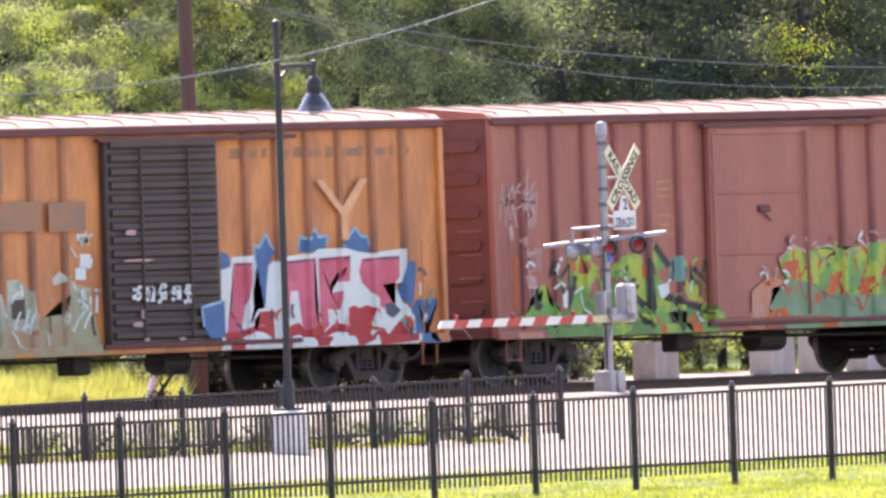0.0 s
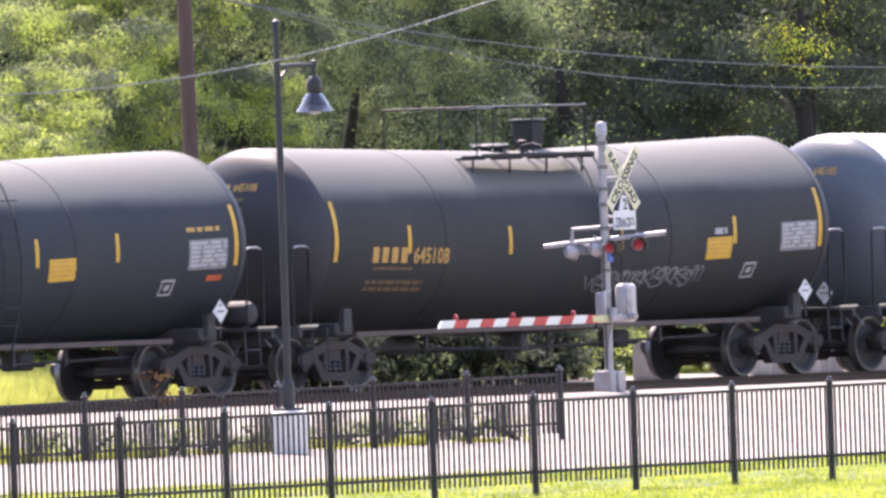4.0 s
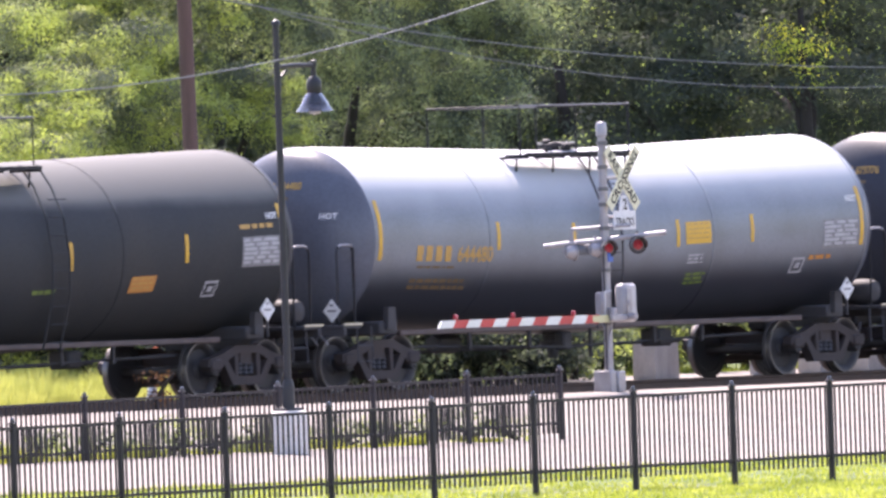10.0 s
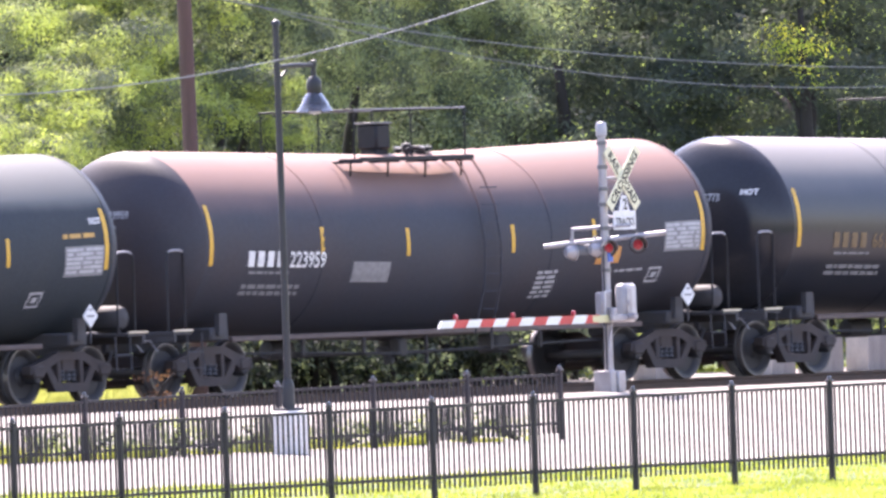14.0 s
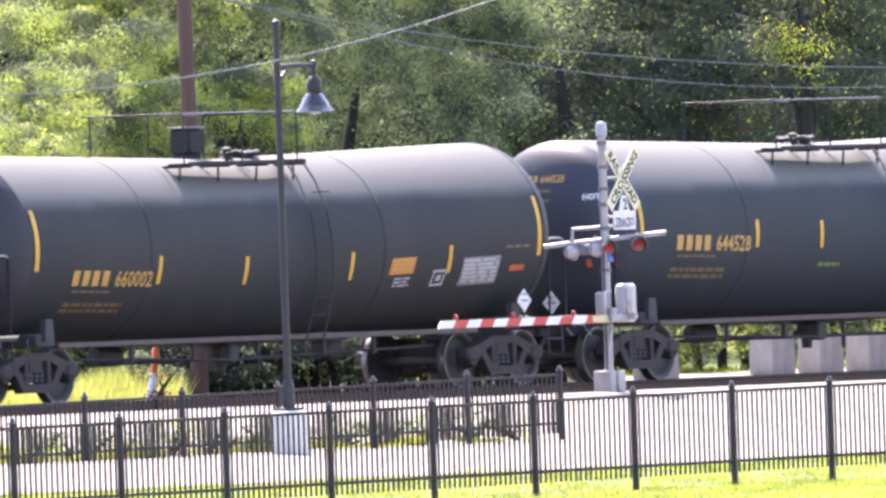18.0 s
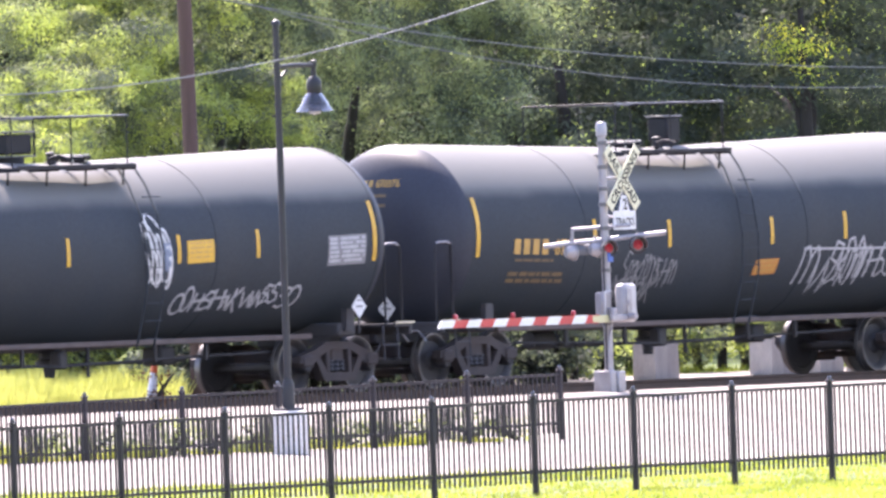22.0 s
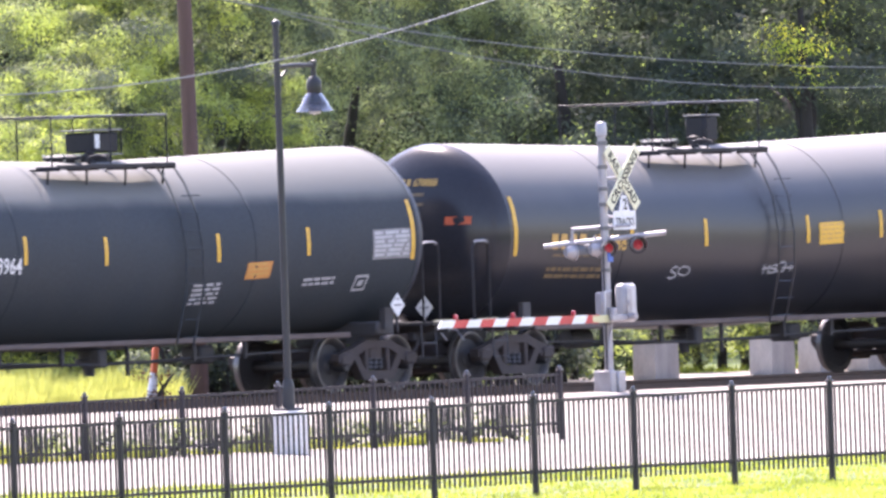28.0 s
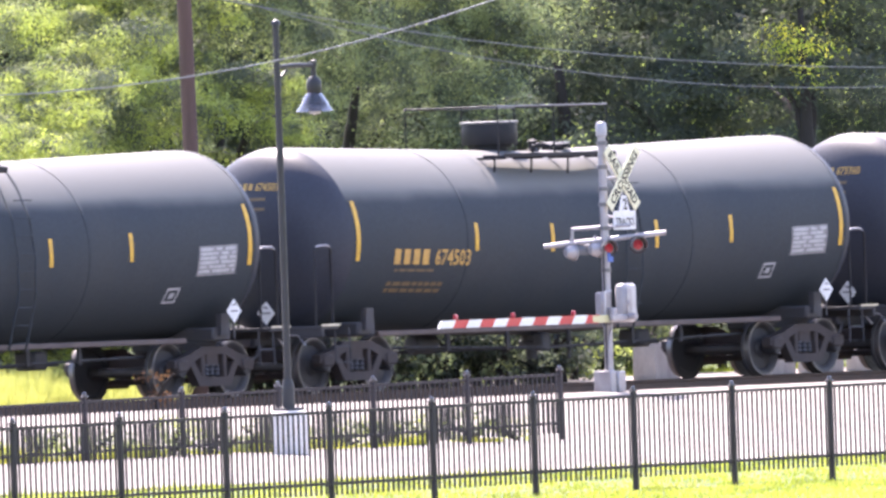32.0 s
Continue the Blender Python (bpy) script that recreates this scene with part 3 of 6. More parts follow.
part("sign_bracket", Geo().tube([(0, -0.03, 3.42), (0.36, -0.11, 3.42)], 0.025, 8).tube([(0, -0.03, 2.8), (0.36, -0.11, 2.8)], 0.025, 8).tube([(0.36, -0.11, 2.6), (0.36, -0.11, 3.6)], 0.02, 8), M["mast"], sg)

# two flashers towards the street, two towards the far side, on a level arm
AX = Vector((0.57, -0.82, 0))
part("light_arm", Geo().tube([AX * -0.98 + Vector((0, 0, 2.36)), AX * 0.0 + Vector((0, 0, 2.44)), AX * 0.98 + Vector((0, 0, 2.52))], 0.042, 10), M["mast"], sg, "pale tubular arm that carries the flashers")
part("upper_arm", Geo().tube([AX * -0.52 + Vector((0, 0, 2.62)), AX * 0.42 + Vector((0, 0, 2.66))], 0.028, 8).tube([AX * -0.52 + Vector((0, 0, 2.62)), AX * -0.52 + Vector((0, 0, 2.42))], 0.025, 8), M["mast"], sg)
TURN = Matrix.Rotation(radians(-55.2), 4, "Z")
for s, face in ((-0.53, 1), (-0.14, 1), (0.04, -1), (0.52, -1)):
    c = AX * s + Vector((0, 0, 2.30 + 0.08 * s))
    spot = Matrix.Translation(c) @ TURN @ Matrix.Rotation(radians(118 if face > 0 else 8), 4, "Z")

    def placed(g):
        return g.moved(lambda x, y, z: spot @ Vector((x, y, z)))

    fl = part("flasher", placed(Geo().lathe([(0.0, 0.13), (0.07, 0.12), (0.11, 0.06), (0.12, 0.0), (0.12, -0.03), (0.10, -0.05)], 20, axis="y").tube([(0, 0.02, 0.10), (0, 0.02, 0.22)], 0.02, 8)),
              M["mast"] if face > 0 else M["tube_grey"], sg, "grey back of a round flasher" if face > 0 else "round flasher with a dark hood")
    part("target_disc", placed(Geo().lathe([(0.075, -0.03), (0.145, -0.03), (0.145, -0.045), (0.075, -0.045)], 24, axis="y")), M["mast"] if face > 0 else M["iron"], fl)
    hood = Geo()
    n = 14
    for r, y0, y1 in ((0.128, -0.05, -0.30), (0.120, -0.05, -0.30)):
        for k in range(n + 1):
            a = radians(-25 + 230 * k / n)
            y = y1 + 0.10 * max(0.0, -math.sin(a))
            hood.v += [(r * math.cos(a), y0, r * math.sin(a)), (r * math.cos(a), y, r * math.sin(a))]
    m = 2 * (n + 1)
    hood.f = [(2 * k + q, 2 * k + 2 + q, 2 * k + 3 + q, 2 * k + 1 + q) for q in (0, m) for k in range(n)] + [(2 * k + 1, 2 * k + 3, m + 2 * k + 3, m + 2 * k + 1) for k in range(n)]
    part("hood", placed(hood), M["tube_grey"], fl)
    part("lens", placed(Geo().lathe([(0.0, -0.075), (0.05, -0.068), (0.078, -0.05)], 18, axis="y")), M["lens"], fl, "red glass lens")

# the gate arm: a tapered striped board with three red lamps
arm = part("gate_arm", Geo().box((-0.45, -0.2, 1.18), (0.6, 0.05, 0.12), 0.01), mat("pale_yellow_arm", (0.62, 0.60, 0.30), (0.6, 0.58, 0.4), rough=0.4, bump=0), sg, "red and white striped gate arm, lowered")
edge = -0.55
for i in range(12):
    x0, x1 = edge - i * 0.370, edge - (i + 1) * 0.370
    h0, h1 = 0.068 - i * 0.0006, 0.068 - (i + 1) * 0.0006
    k = 0.10
    g = Geo().slab([(x0 + (0.0 if i == 0 else k / 2), 1.18 + h0), (x1 + k / 2, 1.18 + h1), (x1 - k / 2, 1.18 - h1), (x0 - k / 2, 1.18 - h0)], 0.045, (0, -0.2, 0))
    part("stripe", g, M["arm_white"] if i % 2 else M["arm_red"], arm, smooth=False)
for x in (-1.25, -2.95, -4.55):
    part("gate_lamp", Geo().lathe([(0.0, 1.33), (0.035, 1.32), (0.042, 1.27), (0.025, 1.25), (0.018, 1.22)], 12, at=(x, -0.2, 0)), M["lens"], arm, "small red gate lamp")

# ---- things behind and beside the track ----
pole = thing("utility_pole", (0.12, 5.0, -0.2), "weathered brown wooden utility pole leaning a little", "pole")
part("shaft", Geo().tube([(0, 0, 0), (-0.03, 0, 4), (-0.16, 0, 11.5)], 0.150, 16, 0.105), M["pole"], pole)
part("crossbar", Geo().box((-0.14, 0, 10.4), (2.4, 0.12, 0.14), 0.01), M["pole"], pole)

for i, (x, l, h) in enumerate(((14.85, 0.80, 0.66), (18.38, 0.80, 0.64), (19.86, 0.80, 0.65), (21.34, 0.80, 0.66), (22.80, 0.80, 0.66))):
    b = thing("concrete_block", (x, 6.0, ground_z(6.0) - 0.02), "pale cast concrete barrier block behind the track", "block", "barrier blocks")
    part("body", lambda: Geo().slab([(-0.36, 0), (0.36, 0), (0.36, 0.12), (0.34, 0.66), (-0.34, 0.66), (-0.36, 0.12)], 0.46), M["block"], b, key="block", smooth=False)
    part("lifting_eye", lambda: Geo().tube([(-0.08, 0, 0.65), (-0.07, 0, 0.72), (0.07, 0, 0.72), (0.08, 0, 0.65)], 0.012, 6), M["rail"], b, key="eye")

mk = thing("marker_post", (-3.39, 3.5, -0.2), "tilted orange and white roadside marker post", "marker")
lean = Matrix.Rotation(radians(11), 4, "Y")
tube = part("tube", Geo().lathe([(0.15, 0.0), (0.14, 0.04), (0.10, 0.08), (0.058, 0.62)], 14), M["white"], mk, "white lower sleeve")
tube.matrix_local = lean
cap = part("cap", Geo().lathe([(0.057, 0.62), (0.055, 1.02), (0.04, 1.05), (0.0, 1.06)], 14), M["cone"], mk, "orange upper sleeve")
cap.matrix_local = lean


def cable(name, p0, p1, sag, r, label, n=24):
    p0, p1 = Vector(p0), Vector(p1)
    pts = [p0.lerp(p1, i / n) - Vector((0, 0, sag * 4 * (i / n) * (1 - i / n))) for i in range(n + 1)]
    c = part(name, Geo().tube(pts, r, 6), M["wire"])
    return tagged(c, label, "cable")


cable("power_cable", (-20, -19.6, 7.44), (-60, -19.6, 7.44), 2.84, 0.012, "thick pale overhead cable sagging across the street")
cable("overhead_wire", (0, 7, 7.04), (52, 7, 7.04), 1.90, 0.009, "thin pale overhead wire behind the railway")
cable("overhead_wire", (0, 7, 7.36), (46, 7, 7.36), 2.54, 0.009, "thin pale overhead wire behind the railway")


# ---- leaves and trees ----
def leaf_mesh(name, pts, sizes, material, rng, face, loose=0.45):
    """Many small bent leaves, each of two faces, at points, turned more or less to face."""
    n = len(pts)
    nn = face + rng.normal(size=(n, 3)) * loose
    nn /= np.linalg.norm(nn, axis=1, keepdims=True)
    d = rng.normal(size=(n, 3))
    d -= nn * (d * nn).sum(1, keepdims=True)
    d /= np.linalg.norm(d, axis=1, keepdims=True)
    e = np.cross(nn, d)
    s = sizes[:, None]
    base = pts - d * s * 0.5
    tip = pts + d * s * 0.5
    a = pts + e * s * 0.30 + nn * s * 0.10
    b = pts - e * s * 0.30 + nn * s * 0.10
    co = np.stack([base, a, tip, b], 1).reshape(-1, 3)
    idx = np.arange(n)[:, None] * 4
    tri = np.concatenate([idx + [0, 1, 2], idx + [0, 2, 3]], 1).reshape(-1)
    me = bpy.data.meshes.new(name)
    me.vertices.add(len(co))
    me.vertices.foreach_set("co", co.astype(np.float32).reshape(-1))
    me.loops.add(len(tri))
    me.loops.foreach_set("vertex_index", tri.astype(np.int32))
    me.polygons.add(len(tri) // 3)
    me.polygons.foreach_set("loop_start", np.arange(0, len(tri), 3, dtype=np.int32))
    me.update(calc_edges=True)
    me.validate()
    me.materials.append(material)
    return me


def tree(at, height, spread, low, leaf, count, size, label, seed, name="tree", category="tree", clumps=70, droop=0.0, limbs=6, bole=0.8, loose=0.45, pad=-0.62, boughs=12):
    """A tapered trunk with limbs and a crown of leaf clumps from the height low upwards."""
    rng = np.random.default_rng(seed)
    t = thing(name, (*at[:2], ground_z(at[1]) - 0.05), label, category)
    bend = rng.uniform(-0.5, 0.5, 2)
    r0 = 0.05 + height * 0.022
    trunk = [(bend[0] * k * k, bend[1] * k * k, height * bole * k) for k in np.linspace(0, 1, 7)]
    g = Geo().tube(trunk, r0, 10, r0 * 0.25)
    for i in range(limbs):
        k = rng.uniform(0.22, 0.7)
        w = rng.uniform(0, 6.28)
        s = spread * rng.uniform(0.5, 0.85)
        p = Vector((bend[0] * k * k, bend[1] * k * k, height * bole * k))
        q = p + Vector((math.cos(w) * s, math.sin(w) * s, height * rng.uniform(0.08, 0.2)))
        mid = p.lerp(q, 0.5) + Vector((0, 0, 0.05 * height))
        g.tube([p, mid, q], r0 * 0.38, 7, r0 * 0.1)
    part("trunk", g, M["bark"], t)
    # boughs as flattened pads near the crown's outside, denser above than below
    zc, hz = (low + height) / 2, (height - low) / 2
    half = np.array([spread, spread, hz])
    u = rng.normal(size=(boughs, 3))
    u /= np.linalg.norm(u, axis=1, keepdims=True)
    bough = u * rng.uniform(0.55, 0.95, (boughs, 1))
    cen = bough[rng.integers(0, boughs, clumps)] + rng.normal(size=(clumps, 3)) * [0.24, 0.24, 0.15]
    cen *= 1.0 / np.maximum(1.0, np.linalg.norm(cen, axis=1, keepdims=True))
    cen = cen * half + [0, 0, zc]
    cr = np.exp(rng.normal(pad, 0.30, clumps)) * (spread / 3.0) ** 0.5
    share = cr ** 2 / (cr ** 2).sum()
    which = rng.choice(clumps, count, p=share)
    w = rng.normal(size=(count, 3))
    w /= np.linalg.norm(w, axis=1, keepdims=True)
    flip = rng.uniform(size=count) < 0.6
    w[flip, 2] = np.abs(w[flip, 2])
    rr = rng.uniform(0.55, 1.0, count) ** 0.5
    pts = cen[which] + w * (rr * cr[which])[:, None] * [1.2, 1.2, 0.62]
    pts += rng.normal(size=(count, 3)) * (0.10 * cr[which])[:, None]
    if droop:
        pts[:, 2] -= droop * rng.uniform(0, 1, count) ** 2 * cr[which]
    pts[:, 2] = np.maximum(pts[:, 2], 0.05)
    crown = new("crown", leaf_mesh("crown", pts, rng.uniform(0.6, 1.3, count) * size, leaf, rng, w, loose))
    crown.parent = t
    return t


def along(px_y, y):
    """x on the line y = const behind the track, for a place px_y of the way across the view there."""
    return (-1.09 + (y - 8) * 1.384) + px_y * (26.2 + (y - 8) * 0.14)


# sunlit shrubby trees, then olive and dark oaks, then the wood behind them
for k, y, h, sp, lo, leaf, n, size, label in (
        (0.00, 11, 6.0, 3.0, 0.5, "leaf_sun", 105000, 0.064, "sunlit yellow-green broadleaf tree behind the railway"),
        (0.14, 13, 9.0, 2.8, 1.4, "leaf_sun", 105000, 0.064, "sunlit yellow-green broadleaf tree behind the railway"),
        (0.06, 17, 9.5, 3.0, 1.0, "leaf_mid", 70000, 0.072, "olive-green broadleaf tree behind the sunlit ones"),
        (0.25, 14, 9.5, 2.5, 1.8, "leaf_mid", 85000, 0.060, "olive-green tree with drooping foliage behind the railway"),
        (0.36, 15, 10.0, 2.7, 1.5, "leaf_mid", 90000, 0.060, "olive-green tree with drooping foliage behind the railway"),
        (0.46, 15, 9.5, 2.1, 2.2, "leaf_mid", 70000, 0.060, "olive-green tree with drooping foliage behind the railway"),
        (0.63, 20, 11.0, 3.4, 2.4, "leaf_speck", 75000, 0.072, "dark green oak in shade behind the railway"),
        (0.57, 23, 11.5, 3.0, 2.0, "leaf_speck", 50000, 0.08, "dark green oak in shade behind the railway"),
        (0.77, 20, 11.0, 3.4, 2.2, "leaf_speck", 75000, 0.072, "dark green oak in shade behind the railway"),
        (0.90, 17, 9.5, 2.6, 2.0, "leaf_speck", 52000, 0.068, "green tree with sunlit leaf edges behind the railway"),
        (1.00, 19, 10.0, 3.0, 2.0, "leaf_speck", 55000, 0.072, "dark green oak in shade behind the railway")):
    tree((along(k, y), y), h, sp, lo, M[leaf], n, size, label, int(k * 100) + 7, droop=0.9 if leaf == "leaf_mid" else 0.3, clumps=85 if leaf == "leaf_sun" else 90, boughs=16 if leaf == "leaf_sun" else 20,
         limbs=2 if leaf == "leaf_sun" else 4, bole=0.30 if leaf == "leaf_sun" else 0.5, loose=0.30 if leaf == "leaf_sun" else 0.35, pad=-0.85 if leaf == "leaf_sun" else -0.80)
tree((along(0.905, 15.5), 15.5), 7.8, 0.75, 4.0, M["leaf_gold"], 750, 0.068, "slender tree with yellowing leaves", 5, clumps=30, limbs=3)
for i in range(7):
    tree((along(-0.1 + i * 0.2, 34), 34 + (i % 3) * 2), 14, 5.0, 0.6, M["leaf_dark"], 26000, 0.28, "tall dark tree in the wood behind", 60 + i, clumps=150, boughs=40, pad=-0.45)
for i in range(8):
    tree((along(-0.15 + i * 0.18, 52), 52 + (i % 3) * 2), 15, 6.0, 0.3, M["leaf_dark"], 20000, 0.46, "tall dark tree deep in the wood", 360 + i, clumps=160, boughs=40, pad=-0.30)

# low growth seen under the cars: dense and dark in the middle, bright at either end
for i in range(38):
    k = 0.175 + i * 0.0122
    y = 5.6 + (i * 37 % 5) * 0.35
    tree((along(k, y), y), 1.5 + (i * 29 % 7) * 0.10, 0.75, 0.02, M["leaf_dark" if i % 4 else "leaf_mid"], 1300, 0.10, "low dark green shrub behind the track", 90 + i, name="shrub", category="shrub", clumps=16, limbs=3)
for i in range(6):
    k = -0.02 + i * 0.034
    y = 10 + (i * 37 % 5) * 0.3
    tree((along(k, y), y), 1.4 + (i * 29 % 7) * 0.10, 0.9, 0.02, M["leaf_sun"], 1800, 0.10, "low sunlit yellow-green shrub behind the track", 190 + i, name="shrub", category="shrub", clumps=16, limbs=2)
for i in range(14):
    k = 0.635 + i * 0.027
    y = 8.3 + (i * 37 % 5) * 0.4
    tree((along(k, y), y), 1.5 + (i * 29 % 7) * 0.10, 0.75, 0.02, M["leaf_mid" if i % 3 == 1 else "leaf_sun"], 2200, 0.085, "low sunlit green shrub behind the blocks", 150 + i, name="shrub", category="shrub", clumps=16, limbs=3)
tree((-12.4, -3.0), 0.85, 0.22, 0.1, M["leaf_brown"], 170, 0.07, "dry rust-brown weed beside the ballast", 130, name="weed", category="weed", clumps=9, limbs=4)


def turf(name, x0, x1, y0, y1, count, height, label, seed, material, skew=0.0):
    """Standing grass blades over a stretch of ground."""
    rng = np.random.default_rng(seed)
    x, y = rng.uniform(x0, x1, count), rng.uniform(y0, y1, count)
    x = x + skew * (y - y0)
    patchy = 0.6 + 0.4 * np.sin(x * 1.7 + 2 * np.sin(y * 1.3)) * np.sin(y * 2.1)
    h = height * rng.uniform(0.4, 1.0, count) * patchy
    z = np.array([ground_z(q) for q in y])
    w = rng.uniform(0, 6.28, count)
    dx, dy = np.cos(w) * 0.012, np.sin(w) * 0.012
    lx, ly = rng.normal(0, 0.3, count) * h, rng.normal(0, 0.3, count) * h
    co = np.stack([np.stack([x - dx, y - dy, z], 1), np.stack([x + dx, y + dy, z], 1), np.stack([x + lx, y + ly, z + h], 1)], 1).reshape(-1, 3)
    me = bpy.data.meshes.new(name)
    me.vertices.add(len(co))
    me.vertices.foreach_set("co", co.astype(np.float32).reshape(-1))
    me.loops.add(len(co))
    me.loops.foreach_set("vertex_index", np.arange(len(co), dtype=np.int32))
    me.polygons.add(count)
    me.polygons.foreach_set("loop_start", np.arange(0, len(co), 3, dtype=np.int32))
    me.update(calc_edges=True)
    me.materials.append(material)
    return tagged(new(name, me), label, "grass", kind="stuff")


turf("grass", -92, -24, -54.0, -27.4, 130000, 0.12, "short sunlit grass along the near fence", 1, M["grass_blade"])
turf("tall_grass", -9, -1.2, 4.4, 9.5, 40000, 0.75, "tall sunlit yellow-green grass behind the track", 2, M["bank_grass"], 1.38)
turf("tall_grass", 12, 32, 7.7, 9.0, 5000, 0.3, "rough grass behind the concrete blocks", 3, M["grass_blade"])

# tufts and low plants at the foot of the street fence
for i, (x, w, h) in enumerate(((-36.2, 0.35, 0.42), (-35.2, 0.4, 0.3), (-34.2, 0.3, 0.38), (-33.1, 0.35, 0.3), (-31.4, 0.25, 0.32), (-30.25, 0.35, 0.40), (-28.3, 0.2, 0.34), (-27.5, 0.25, 0.34), (-26.9, 0.25, 0.26), (-26.3, 0.2, 0.28), (-24.4, 0.3, 0.26), (-37.3, 0.5, 0.36))):
    turf("grass_tuft", x - w, x + w, -17.75, -17.1, 420, h, "sunlit yellow-green tuft of grass at the iron fence", 40 + i, M["grass_blade"])
for i in range(34):
    x = -42.0 + i * 0.56 + 0.17 * math.sin(i * 2.3)
    tree((x, -17.25 - 0.25 * (i % 2)), 0.34 + 0.05 * (i * 7 % 5), 0.30, 0.03, M[("leaf_mid", "leaf_sun")[i % 2]], 330, 0.050, "small green plant at the foot of the iron fence", 700 + i, name="plant", category="plant", clumps=8, limbs=3)


# ---- the train ----
R, ZC, HALF, HEAD = 1.50, 2.46, 7.10, 0.72     # tank radius, height of its axis, half length of the barrel, depth of a head


def dip(x):
    """The two halves of the barrel fall towards the middle."""
    return -0.15 * max(0.0, 1.0 - abs(x) / 6.6)


def on_shell(x, v, out=0.006):
    """A place on the near side of the barrel: along it and up round it from the axis' height."""
    w = v / R
    return (x, -(R + out) * math.cos(w), ZC + dip(x) + (R + out) * math.sin(w))


def on_head(y, z, side=-1, out=0.012):
    """A place on a rounded head."""
    q = max(0.0, 1 - (y * y + z * z) / (R * R))
    return (side * (HALF + HEAD * math.sqrt(q) + out), y, ZC + z)


def shell_geo():
    g = Geo()
    xs = [-HALF, -6.6, -5, -3.5, -2.2, -1.2, -0.5, 0, 0.5, 1.2, 2.2, 3.5, 5, 6.6, HALF]
    n = 64
    for x in xs:
        g.v += [(x, R * math.sin(2 * math.pi * j / n), ZC + dip(x) + R * math.cos(2 * math.pi * j / n)) for j in range(n)]
    for i in range(len(xs) - 1):
        g.f += [(i * n + j, i * n + (j + 1) % n, (i + 1) * n + (j + 1) % n, (i + 1) * n + j) for j in range(n)]
    return g


def head_geo(side):
    prof = [(R, 0.0), (R + 0.006, 0.004)] + [(R * math.cos(a), HEAD * math.sin(a)) for a in np.linspace(0.05, 1.5, 12)]
    return Geo().lathe(prof, 64, axis="x").moved(lambda x, y, z: (side * (HALF + x), y, z + ZC))


def ring_geo(w):
    n = 64
    g = Geo()
    for x, r in ((-w / 2, R), (-w / 2, R + 0.007), (w / 2, R + 0.007), (w / 2, R)):
        g.v += [(x, r * math.sin(2 * math.pi * j / n), ZC + r * math.cos(2 * math.pi * j / n)) for j in range(n)]
    for i in range(3):
        g.f += [(i * n + j, i * n + (j + 1) % n, (i + 1) * n + (j + 1) % n, (i + 1) * n + j) for j in range(n)]
    return g


def patch(x0, x1, v0, v1, out=0.006, slant=0.0):
    """A thin plate that follows the barrel, between two places along and two up round it."""
    n = max(2, int((v1 - v0) / 0.08))
    m = max(2, int((x1 - x0) / 0.3))
    g = Geo()
    for i in range(n + 1):
        v = v0 + (v1 - v0) * i / n
        g.v += [on_shell(x0 + (x1 - x0) * j / m + slant * i / n, v, out) for j in range(m + 1)]
    for i in range(n):
        g.f += [(i * (m + 1) + j, i * (m + 1) + j + 1, (i + 1) * (m + 1) + j + 1, (i + 1) * (m + 1) + j) for j in range(m)]
    return g


def bars(x0, x1, v0, v1, rows, cols, rng, fill=0.72, out=0.008):
    """Unreadable small print: rows of short plain bars."""
    g = Geo()
    h = (v1 - v0) / rows
    for r in range(rows):
        x = x0
        while x < x1 - 0.04:
            w = rng.uniform(0.5, 1.6) * (x1 - x0) / cols
            e = min(x1, x + w)
            q = patch(x, e, v1 - (r + fill) * h, v1 - r * h, out)
            g.add(q.v, q.f)
            x = e + 0.25 * (x1 - x0) / cols
    return g


def word_on_shell(text, x, v, h, width=1.0, bold=0.0, out=0.008):
    vv, ff = letters(text, h, bold, width)
    return Geo().add([on_shell(x + p[0], v + p[1], out) for p in vv], ff)


def ribbon(pts, w, place):
    """A flat painted stroke of width w along (u, v) points, laid on a surface by place(u, v)."""
    g = Geo()
    k = len(pts)
    for i, (u, v) in enumerate(pts):
        a, b = pts[max(0, i - 1)], pts[min(k - 1, i + 1)]
        du, dv = b[0] - a[0], b[1] - a[1]
        q = math.hypot(du, dv) or 1.0
        nu, nv = -dv / q * w / 2, du / q * w / 2
        g.v += [place(u + nu, v + nv), place(u - nu, v - nv)]
    g.f = [(2 * i, 2 * i + 1, 2 * i + 3, 2 * i + 2) for i in range(k - 1)]
    return g


